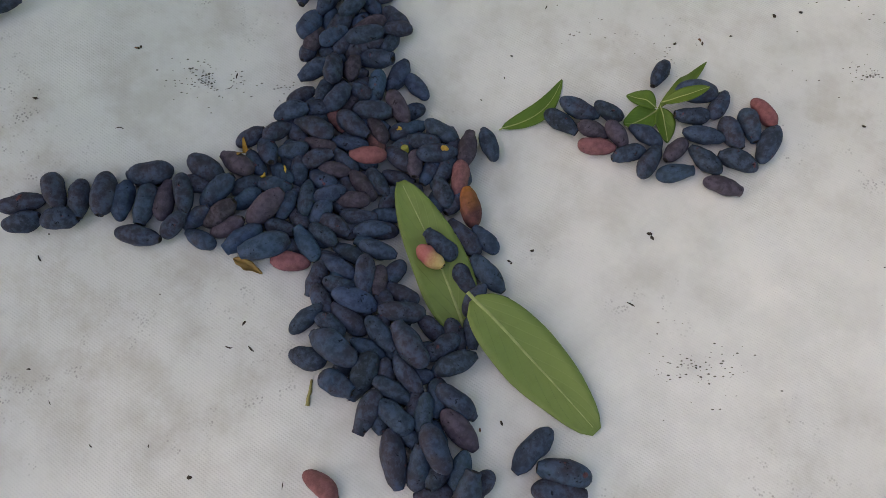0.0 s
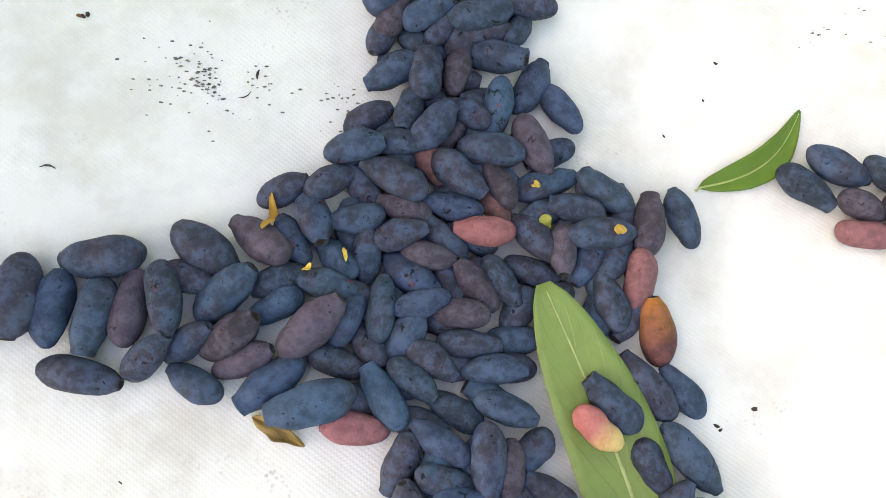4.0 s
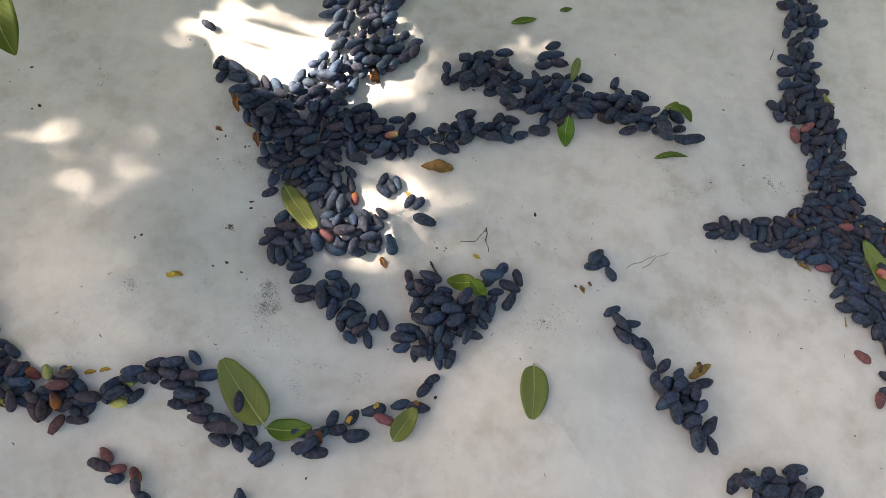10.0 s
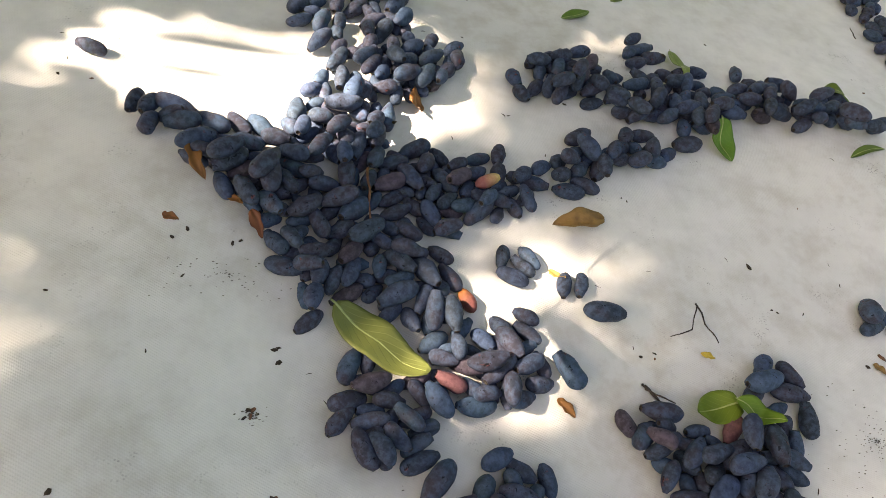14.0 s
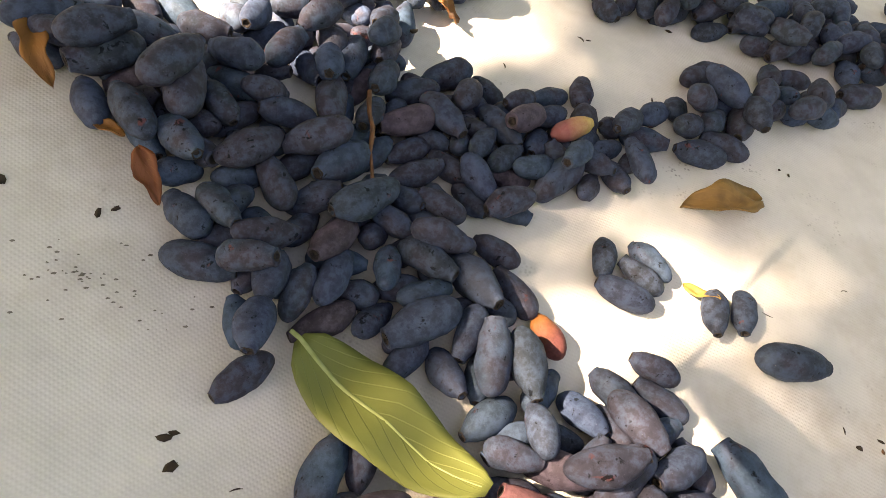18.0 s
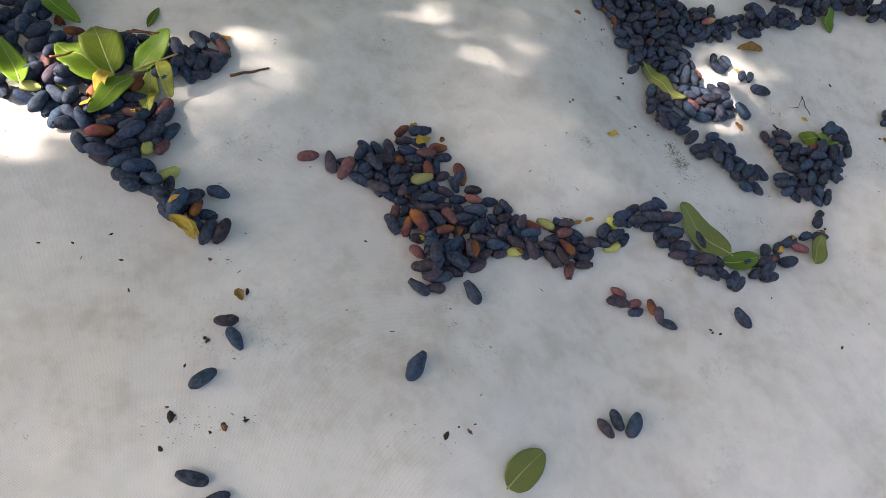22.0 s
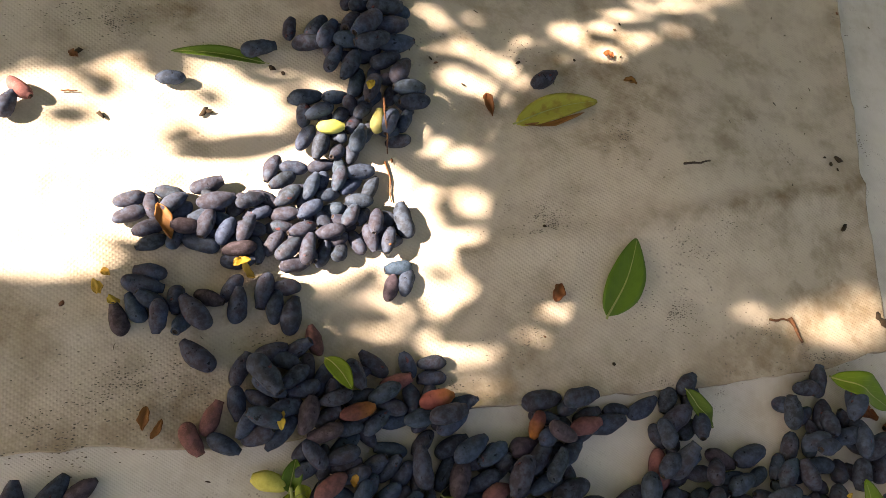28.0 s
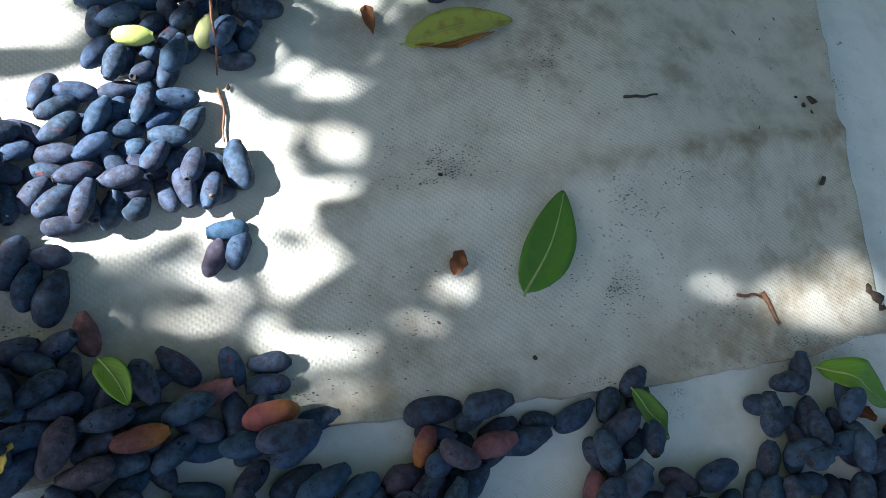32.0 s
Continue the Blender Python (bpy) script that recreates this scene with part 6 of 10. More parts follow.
berries("bunch", [(-451, 2, -10.5, 136, 19, 16, 8.6, "u"), (-485, 4, -8.8, 10, 10, 16, 8.6, "b"), (-464, 4, -13.1, 137, 1, 17, 8.6, "u"), (-477, 7, -11.6, 27, 33, 17, 9.1, "u"), (-484, 8, -2.9, 127, -19, 16, 8.6, "p"), (-457, 11, -11.3, 177, 11, 16, 8.6, "b"), (-488, 13, -11.4, 34, -14, 21, 10.8, "b"), (-474, 16, -10.9, 167, 33, 15, 8.6, "u"), (-495, 21, -12.6, 108, 7, 16, 8.6, "p"), (-473, 24, -10.1, 164, 0, 24, 11.5, "b"), (-444, -59, -9.2, 74, 20, 19, 8.6, "b"), (-447, -53, -12.9, 20, -23, 17, 8.7, "u"), (-449, -36, -11.8, 107, 33, 15, 8.6, "u"), (-441, -35, -4.5, 29, -17, 25, 12.4, "b")])
berries("bunch", [(-431, -35, 0, 76, 3, 19, 8.9, "b"), (-424, -32, -6.6, 166, -8, 17, 8.8, "u"), (-436, -24, -8, 165, 29, 18, 9.3, "u"), (-446, -24, -11.7, 159, 12, 16, 8.6, "u"), (-443, -23, 2.9, 47, 0, 20, 10.5, "b"), (-427, -20, -5.5, 92, -27, 17, 9.4, "u"), (-417, -19, -5.9, 127, -7, 16, 8.6, "b"), (-445, -18, -3.9, 48, 2, 21, 9.6, "b"), (-439, -15, -10.4, 4, 4, 17, 8.6, "u"), (-416, -13, -1.2, 142, 4, 16, 8.6, "b"), (-424, -9, -6.4, 173, 21, 17, 8.6, "u"), (-445, -6, -4.7, 37, 1, 23, 12.1, "b"), (-410, -6, -3.3, 82, 33, 16, 8.6, "b"), (-443, -5, 5.2, 43, 0, 31, 12.4, "b")])
berries("bunch", [(-424, -5, 2.1, 78, -1, 22, 10.9, "b"), (-432, -4, -9.7, 51, 1, 16, 8.6, "u"), (-420, 1, -5.9, 86, -10, 21, 10.3, "b"), (-410, 4, -4.8, 58, 27, 16, 8.6, "u"), (-393, 6, -3.6, 67, 0, 21, 10.4, "b"), (-437, 9, -8.9, 45, 15, 18, 8.7, "r"), (-407, 15, -6.6, 15, 0, 16, 8.6, "u"), (-394, 23, -4.8, 161, 0, 23, 11.1, "b"), (-413, 29, 4, 4, 4, 23, 12.2, "b"), (-409, 33, -4.5, 43, 11, 26, 12.4, "b"), (-386, 34, -5.8, 112, 0, 19, 9.6, "b")])
berries("wave", [(-991, -72, -3.4, 101, 0, 22, 11.1, "p"), (-1011, -68, -2.5, 15, 0, 19, 9.6, "r"), (-940, -131, -1.7, 117, 6, 20, 10.1, "b"), (-936, -117, -3.8, 68, -6, 16, 8.6, "r"), (-930, -106, -3.6, 21, -30, 16, 8.6, "b"), (-940, -102, -4.1, 175, 29, 16, 8.6, "b"), (-930, -99, 1.4, 68, -20, 16, 8.6, "p"), (-951, -96, 1.7, 152, -14, 21, 9.7, "p"), (-934, -95, -4, 35, -27, 17, 9, "u"), (-950, -94, -5.8, 103, -7, 16, 8.6, "u"), (-942, -87, -5.6, 9, -16, 16, 8.6, "b"), (-933, -87, 1.1, 36, -2, 17, 8.6, "b"), (-965, -86, -5.2, 152, 4, 20, 10, "b"), (-961, -82, -4.5, 3, 33, 17, 8.6, "u")])
berries("wave", [(-950, -81, -5.1, 140, -33, 15, 8.6, "u"), (-936, -78, -1.1, 68, 8, 18, 9.5, "b"), (-978, -78, -0.7, 60, 22, 22, 11.3, "b"), (-961, -77, 0.7, 38, -11, 18, 8.6, "b"), (-954, -73, 5.5, 124, 0, 20, 9.4, "b"), (-948, -73, -6, 133, 8, 19, 9.2, "b"), (-961, -72, -6.2, 137, 8, 17, 8.6, "u"), (-977, -69, -5.3, 1, -5, 18, 8.9, "u"), (-938, -68, -6, 62, -23, 15, 8.6, "u"), (-945, -66, 1.1, 178, -2, 20, 9.5, "b"), (-960, -63, -4.9, 133, -25, 18, 8.7, "u"), (-947, -62, -5.6, 14, 25, 17, 8.6, "u"), (-966, -61, -0.4, 61, 5, 17, 8.8, "b"), (-960, -51, -5.9, 133, -1, 19, 9.2, "b")])
berries("wave", [(-949, -51, -6.2, 131, 8, 18, 8.6, "u"), (-938, -50, -5.1, 115, 20, 19, 9.8, "b"), (-911, -183, 10.1, 17, 15, 17, 8.6, "p"), (-903, -182, 4.7, 4, 16, 21, 10.6, "b"), (-892, -176, 2.4, 162, -7, 19, 9.1, "b"), (-910, -176, 2.8, 15, -5, 17, 8.6, "u"), (-917, -174, 7.5, 179, -15, 21, 10.1, "p"), (-905, -171, 8.8, 65, -9, 20, 10.3, "b"), (-886, -170, 0.8, 159, 2, 16, 8.6, "u"), (-888, -168, 9.2, 151, 8, 23, 11.8, "b"), (-910, -167, 1.5, 40, 8, 18, 8.8, "u"), (-898, -165, 1.9, 121, -22, 15, 8.6, "u"), (-907, -164, 14.6, 75, -16, 21, 10.9, "b"), (-873, -160, 0.8, 140, -16, 16, 8.7, "u")])
berries("wave", [(-884, -159, 0.1, 90, 7, 16, 8.6, "u"), (-920, -158, 1, 151, 19, 16, 8.6, "r"), (-875, -155, 7.1, 81, -11, 19, 9.9, "p"), (-910, -155, 1.2, 70, -31, 16, 8.6, "u"), (-891, -154, 6, 42, 1, 23, 10.6, "b"), (-906, -151, 6.1, 173, 6, 19, 9.1, "b"), (-893, -148, -0, 1, -13, 17, 8.9, "u"), (-881, -145, -0.6, 111, 4, 18, 9.1, "u"), (-918, -144, -0.7, 6, -14, 16, 8.6, "p"), (-905, -140, -0.2, 19, -15, 18, 9.4, "u"), (-895, -137, 4.7, 19, -9, 18, 8.6, "b"), (-894, -135, -1.9, 94, 1, 17, 8.6, "u"), (-927, -134, -0.1, 77, 25, 18, 8.6, "o"), (-880, -133, -1.2, 6, -6, 17, 8.6, "p")])
berries("wave", [(-917, -130, 5.3, 124, 3, 23, 11.9, "b"), (-908, -130, -2.7, 32, 1, 16, 8.6, "u"), (-917, -127, -2.7, 48, 4, 16, 8.6, "u"), (-929, -127, -3.1, 27, -4, 15, 8.6, "u"), (-901, -125, 3.5, 132, -5, 19, 9.2, "b"), (-874, -125, -1.2, 7, 11, 15, 8.6, "u"), (-879, -124, 4.9, 6, 10, 17, 8.6, "b"), (-890, -123, 4.2, 123, -4, 18, 9.5, "r"), (-886, -123, -1.5, 75, 13, 17, 8.6, "u"), (-896, -121, -3, 38, 1, 16, 8.6, "u"), (-908, -117, -3.6, 112, -4, 16, 8.6, "u"), (-928, -116, -3.1, 58, -25, 16, 8.6, "u"), (-911, -115, 2.8, 7, -1, 18, 8.8, "b"), (-919, -115, -3.7, 61, 8, 18, 9.3, "u")])
berries("wave", [(-878, -114, -2.2, 111, 1, 16, 8.6, "u"), (-893, -110, -2.6, 19, -7, 18, 9, "p"), (-906, -104, 2.5, 7, 3, 20, 9.3, "b"), (-898, -104, -3.8, 25, 0, 16, 8.6, "u"), (-908, -103, -4.3, 54, 3, 17, 8.6, "u"), (-879, -102, -2.1, 8, -7, 17, 9, "u"), (-916, -100, -4.7, 54, 5, 18, 9.1, "u"), (-889, -95, -1.8, 174, 26, 18, 8.8, "p"), (-920, -93, -5.3, 34, -3, 16, 8.6, "b"), (-899, -88, -3.7, 139, 21, 16, 8.6, "u"), (-909, -88, -5.2, 108, -8, 15, 8.6, "u"), (-912, -85, 1.8, 14, 9, 20, 10.4, "y"), (-881, -85, -2.9, 114, 3, 17, 8.6, "u"), (-879, -84, 4.5, 63, 17, 18, 8.8, "b")])
berries("wave", [(-929, -84, -5.7, 141, -16, 16, 8.6, "u"), (-920, -80, -6.3, 146, -4, 16, 8.6, "u"), (-891, -77, -4, 31, -3, 16, 8.6, "p"), (-875, -75, -0.4, 105, 11, 22, 11.2, "b"), (-904, -73, -1.8, 99, 11, 20, 10.1, "o"), (-926, -71, -6.6, 22, -1, 17, 8.6, "p"), (-913, -70, -4.6, 15, -33, 16, 8.6, "u"), (-896, -68, -4.1, 91, 18, 17, 8.6, "u"), (-929, -62, -5.2, 23, -33, 17, 8.6, "b"), (-917, -62, -1, 176, 0, 17, 8.6, "b"), (-914, -59, -6.1, 175, -4, 16, 8.6, "u"), (-906, -56, 1.7, 1, 4, 18, 9.3, "b"), (-889, -56, -4, 6, 1, 18, 8.7, "b"), (-903, -56, -5, 104, 6, 17, 8.6, "u")])
berries("wave", [(-928, -55, -5.6, 27, -28, 15, 8.6, "u"), (-922, -54, 0.2, 10, -21, 21, 9.9, "b"), (-893, -46, -3.8, 13, -1, 18, 9.3, "b"), (-910, -41, -5.7, 159, 4, 15, 8.6, "u"), (-924, -39, -6.2, 10, -3, 17, 8.6, "p"), (-926, -28, -5.9, 42, 0, 17, 8.6, "o"), (-909, -27, -4.2, 9, 0, 22, 10.4, "b"), (-869, -169, 1, 29, 0, 19, 9.8, "p"), (-861, -158, 1, 29, 32, 17, 8.6, "b"), (-846, -155, -0.6, 17, -15, 16, 8.6, "b"), (-817, -152, 4, 114, 9, 19, 8.9, "b"), (-832, -152, -1.4, 175, -15, 16, 8.6, "y"), (-852, -150, 6.9, 6, -1, 17, 8.9, "b"), (-810, -150, -3.2, 166, 9, 15, 8.6, "u")])
berries("wave", [(-853, -150, -0.3, 18, 16, 15, 8.6, "u"), (-868, -149, 0, 154, -7, 18, 9.7, "u"), (-822, -149, -1.8, 108, 6, 18, 9.1, "u"), (-840, -147, -0.4, 31, -28, 15, 8.6, "u"), (-832, -145, 4.3, 154, 8, 18, 9.2, "p"), (-862, -141, -0.3, 163, -10, 19, 8.9, "b"), (-851, -139, -0.4, 142, -17, 16, 8.6, "u"), (-813, -139, -1.6, 42, -7, 16, 8.6, "u"), (-839, -137, -0.6, 43, 13, 16, 8.6, "u"), (-816, -135, 4.5, 6, 2, 19, 8.9, "b"), (-843, -135, 5.8, 59, 1, 16, 8.6, "p"), (-827, -133, -0.2, 133, 23, 17, 8.6, "b"), (-866, -133, 5.5, 41, 1, 18, 9, "b"), (-864, -132, -1.2, 166, -2, 16, 8.6, "u")])
berries("wave", [(-843, -130, -0.2, 41, -7, 18, 9.1, "u"), (-856, -127, -0.7, 136, 6, 16, 8.6, "u"), (-811, -125, -0.8, 155, -2, 17, 8.7, "o"), (-824, -125, 6.1, 58, 1, 16, 8.6, "b"), (-821, -124, -0.6, 75, 5, 18, 8.6, "u"), (-830, -123, 0.5, 47, 29, 17, 8.6, "u"), (-839, -121, 4, 28, -18, 16, 8.6, "b"), (-848, -121, 0.5, 175, 31, 16, 8.6, "b"), (-866, -116, 6.3, 174, -11, 21, 9.7, "b"), (-868, -116, -1.2, 133, 4, 17, 8.8, "u"), (-859, -112, -0.2, 100, -12, 18, 8.9, "u"), (-843, -112, 1.5, 64, -32, 16, 8.6, "u"), (-835, -108, 1.4, 142, 21, 16, 8.6, "b"), (-850, -103, -0.1, 5, -5, 16, 8.6, "b")])
berries("wave", [(-866, -103, 3.4, 151, -21, 17, 8.7, "r"), (-864, -91, -1.2, 5, 0, 16, 8.6, "p"), (-778, -164, -7.4, 73, 0, 18, 9.5, "b"), (-763, -158, -8.1, 5, -3, 18, 8.9, "p"), (-796, -157, 0.5, 134, -4, 21, 9.9, "b"), (-790, -156, -4.4, 64, 18, 17, 8.7, "u"), (-789, -155, 3.4, 114, -3, 19, 9.6, "b"), (-765, -152, -5, 148, -33, 16, 8.6, "u"), (-756, -148, -7.3, 53, 2, 16, 8.6, "b"), (-774, -147, -5, 54, -16, 18, 9, "p"), (-782, -146, 2.4, 125, -4, 18, 9, "b"), (-802, -146, 2.6, 155, -14, 17, 8.6, "p"), (-795, -146, -2.6, 13, 15, 17, 8.6, "u"), (-763, -143, -4, 178, 19, 16, 8.6, "u")])
berries("wave", [(-782, -143, -4.3, 65, 1, 16, 8.6, "u"), (-756, -139, 1.1, 6, -21, 21, 10.8, "p"), (-792, -137, -1.7, 16, -10, 20, 10.6, "b"), (-775, -135, -2.6, 147, -13, 17, 8.6, "u"), (-783, -133, 4.8, 16, -8, 18, 9.4, "b"), (-768, -130, -2.9, 146, 0, 18, 9, "b"), (-787, -127, -1.1, 166, -19, 16, 8.6, "u"), (-780, -123, 5.6, 6, -1, 16, 8.6, "p"), (-798, -123, 0.9, 135, -22, 18, 8.6, "y"), (-781, -120, -0.8, 158, 3, 18, 8.6, "u"), (-731, -140, -5.2, 10, 21, 16, 8.6, "y"), (-742, -137, -2.7, 132, -32, 16, 8.6, "u"), (-732, -133, 5.4, 33, 7, 19, 10.1, "b"), (-718, -132, -4.1, 52, 7, 17, 8.6, "b")])
berries("wave", [(-728, -129, -1.5, 158, -20, 18, 9.5, "u"), (-740, -126, 0.6, 53, -14, 21, 10.5, "b"), (-724, -119, 5.8, 6, -15, 18, 8.6, "b"), (-729, -118, 0.8, 137, 24, 17, 8.6, "y"), (-707, -116, 8.4, 6, -3, 20, 9.4, "b"), (-716, -114, 1.7, 122, -1, 18, 8.6, "u"), (-722, -113, 9, 15, -1, 20, 10.5, "b"), (-706, -113, 2.1, 111, 7, 17, 8.6, "u"), (-691, -111, 9.2, 169, -10, 20, 10.3, "b"), (-694, -110, 1.5, 4, 3, 17, 8.6, "u"), (-707, -102, 4.2, 25, -4, 18, 8.6, "b"), (-691, -101, 9.5, 17, 12, 22, 10.6, "b"), (-636, -159, -4.6, 167, -9, 20, 10.5, "b"), (-633, -155, -10.9, 58, 18, 17, 8.8, "u")])
berries("wave", [(-634, -149, -1.8, 6, -5, 24, 12.4, "p"), (-646, -149, -9.2, 174, 0, 16, 8.6, "u"), (-660, -143, -7.1, 177, -6, 19, 10, "p"), (-643, -141, -8.5, 178, 0, 20, 10.2, "b"), (-658, -136, -0.9, 7, -12, 22, 10.9, "b"), (-677, -134, -2.7, 6, -26, 21, 10.2, "b"), (-663, -133, -7, 75, 7, 17, 8.6, "u"), (-666, -128, 0.6, 15, 2, 20, 10, "p"), (-672, -126, 7.9, 178, -9, 22, 10.5, "b"), (-679, -125, -3.3, 52, -3, 17, 9.2, "u"), (-664, -121, -4.3, 173, 6, 17, 8.6, "u"), (-688, -118, 0.1, 6, 6, 21, 10.6, "b"), (-675, -113, -0.2, 138, -9, 16, 8.6, "u"), (-675, -110, 7.3, 8, 8, 20, 10.5, "p")])
berries("wave", [(-660, -106, 0.2, 17, 0, 23, 10.7, "b"), (-683, -102, 3.9, 153, -15, 16, 8.6, "u"), (-674, -93, 3.8, 139, 0, 17, 8.6, "b"), (-596, -169, -13.2, 43, 5, 20, 10.6, "b"), (-600, -164, -12.8, 52, -5, 23, 11.7, "b"), (-622, -159, -13, 129, -2, 17, 8.6, "u"), (-612, -156, -13, 145, 2, 20, 9.7, "b"), (-614, -144, -12.4, 135, -2, 20, 10, "b"), (-553, -158, -15.9, 12, 0, 23, 10.9, "b"), (-561, -154, -5.8, 42, 7, 22, 10.3, "b"), (-562, -149, -12.4, 43, 18, 25, 12, "b"), (-555, -148, -17.6, 116, -20, 15, 8.6, "u"), (-568, -142, -16.9, 6, -9, 20, 10, "b"), (-520, -138, -17.4, 12, 0, 24, 12.4, "b")])
berries("wave", [(-548, -133, -17.9, 54, 0, 25, 12.4, "b"), (-532, -129, -18.5, 43, 1, 26, 12.4, "b"), (-497, -120, -19.4, 162, 3, 21, 10, "r"), (-508, -113, -20.4, 21, 0, 23, 11.2, "b"), (-468, -106, -16.3, 2, -6, 22, 11.3, "b"), (-484, -105, -19.6, 21, -8, 19, 9.8, "b")])
berries("comb", [(-1412, -11, -8.6, 27, 4, 22, 11.2, "b"), (-1364, -102, 2.1, 75, 19, 21, 10.4, "b"), (-1355, -102, 7.7, 22, -8, 20, 9.9, "b"), (-1353, -101, 0.3, 36, -1, 16, 8.6, "u"), (-1363, -91, 0, 149, 12, 17, 8.6, "u"), (-1353, -89, 6.3, 22, 8, 19, 8.9, "b"), (-1353, -88, -0.6, 139, 2, 17, 8.6, "u"), (-1370, -78, -0.3, 57, 2, 23, 12.3, "b"), (-1359, -73, -0.9, 124, -33, 17, 8.6, "u"), (-1358, -66, 4.2, 10, -12, 25, 12.4, "b"), (-1379, -53, 0.3, 37, 15, 18, 8.6, "b"), (-1369, -52, -1.8, 23, 28, 21, 10.9, "b"), (-1351, -46, -1.4, 47, 9, 21, 9.9, "b"), (-1373, -46, -5.3, 20, -3, 17, 9.1, "u")])
berries("comb", [(-1360, -43, -4.9, 75, 14, 16, 8.6, "u"), (-1387, -42, -6, 132, 6, 18, 9.1, "r"), (-1365, -38, 1.7, 24, 8, 22, 10.1, "b"), (-1380, -37, -6.7, 154, 5, 17, 9.3, "u"), (-1366, -31, -6.5, 118, -3, 17, 8.7, "u"), (-1389, -29, -8.4, 73, 0, 15, 8.6, "u"), (-1400, -28, -7.7, 26, 5, 19, 9.7, "b"), (-1376, -21, -6.4, 49, 4, 24, 11.4, "b"), (-1359, -19, -4, 58, -14, 23, 10.7, "b"), (-1394, -12, -8.6, 26, 3, 22, 10.2, "b"), (-1363, -11, -8.1, 73, 18, 15, 8.6, "u"), (-1400, -3, -1.7, 78, -5, 26, 12.4, "b"), (-1399, -3, -10.3, 171, -1, 17, 8.6, "u"), (-1380, -3, -9.9, 90, 0, 17, 9, "u")])
berries("comb", [(-1366, -1, -8.2, 25, -3, 21, 10, "b"), (-1376, 3, -1.8, 69, -3, 25, 12.4, "b"), (-1390, 3, -9.4, 115, -25, 17, 9, "u"), (-1357, 9, -3.7, 37, -25, 20, 10.3, "b"), (-1381, 11, -10.2, 24, -15, 16, 8.6, "u"), (-1364, 12, -8.7, 164, 27, 17, 8.6, "u"), (-1395, 13, -8.5, 26, -13, 23, 11.9, "b"), (-1386, 15, -1.9, 77, 1, 23, 11.5, "b"), (-1365, 21, -10.2, 19, 10, 15, 8.6, "u"), (-1375, 27, -8.4, 76, -10, 24, 12.2, "r"), (-1364, 30, -0, 49, 26, 24, 11.8, "b"), (-1372, 37, 1.1, 76, -5, 27, 12.4, "b"), (-1363, 37, -9.8, 87, 21, 16, 8.6, "u"), (-1354, 40, -7.4, 67, -15, 26, 12.4, "b")])
berries("comb", [(-1371, 45, -10.7, 110, 4, 15, 8.6, "u"), (-1356, 52, -10.4, 54, 4, 16, 8.6, "u"), (-1361, 53, -3.5, 38, 11, 23, 11.8, "b"), (-1378, 61, -9.6, 27, 0, 22, 10.3, "b"), (-1354, 69, -7.5, 26, 7, 25, 12.4, "b"), (-1338, -127, 2, 9, 2, 18, 8.6, "p"), (-1347, -121, 1.5, 33, -4, 17, 9.1, "u"), (-1330, -118, 8.5, 124, 10, 22, 11.1, "b"), (-1349, -116, 7.1, 21, 3, 22, 11.4, "p"), (-1336, -115, 1.9, 106, 6, 17, 8.7, "u"), (-1322, -114, 4.1, 124, 13, 22, 11.5, "b"), (-1341, -102, 1.4, 9, -3, 20, 9.3, "b"), (-1329, -100, 1.3, 114, 8, 16, 8.6, "u"), (-1336, -96, 8.6, 33, 2, 21, 11.1, "b")])
berries("comb", [(-1342, -92, 1.1, 99, 15, 18, 8.6, "u"), (-1328, -82, 2.5, 59, 7, 26, 12.4, "b"), (-1347, -80, 5.3, 34, 4, 19, 8.8, "b"), (-1339, -80, 0, 4, 10, 16, 8.6, "u"), (-1349, -76, -0.6, 75, 11, 18, 9, "u"), (-1334, -71, -1, 2, -4, 18, 8.6, "u"), (-1340, -67, 6.5, 9, -9, 21, 10.6, "b"), (-1343, -62, -2, 71, 11, 15, 8.6, "u"), (-1322, -60, 0.6, 81, 5, 22, 11.3, "p"), (-1332, -59, -1.6, 113, -4, 16, 8.6, "u"), (-1334, -56, 6.2, 130, -6, 22, 11.5, "b"), (-1346, -53, -3.5, 55, -1, 17, 8.6, "u"), (-1311, -52, 0.9, 130, -15, 20, 10.1, "o"), (-1331, -47, -2.8, 127, 8, 15, 8.6, "u")])
berries("comb", [(-1324, -43, -2.5, 117, -3, 17, 8.6, "u"), (-1339, -39, -3.8, 70, 15, 16, 8.6, "u"), (-1317, -38, 4.2, 81, -18, 23, 12.2, "b"), (-1345, -32, -3.7, 35, 6, 21, 9.8, "b"), (-1328, -32, 4, 74, 0, 25, 12.4, "b"), (-1321, -28, -3, 91, 21, 18, 8.6, "u"), (-1308, -25, 4.1, 55, -21, 24, 12.4, "b"), (-1297, -23, 8, 72, 2, 24, 12.4, "b"), (-1314, -22, -3.4, 116, 4, 17, 8.9, "u"), (-1293, -22, -1.7, 136, -7, 18, 9.4, "u"), (-1316, -12, 6, 47, 19, 23, 11.1, "b"), (-1326, -12, -3, 74, 5, 24, 12.4, "b"), (-1307, -12, -4.4, 62, -6, 16, 8.6, "u"), (-1296, -8, 6.1, 162, 8, 19, 9.2, "o")])
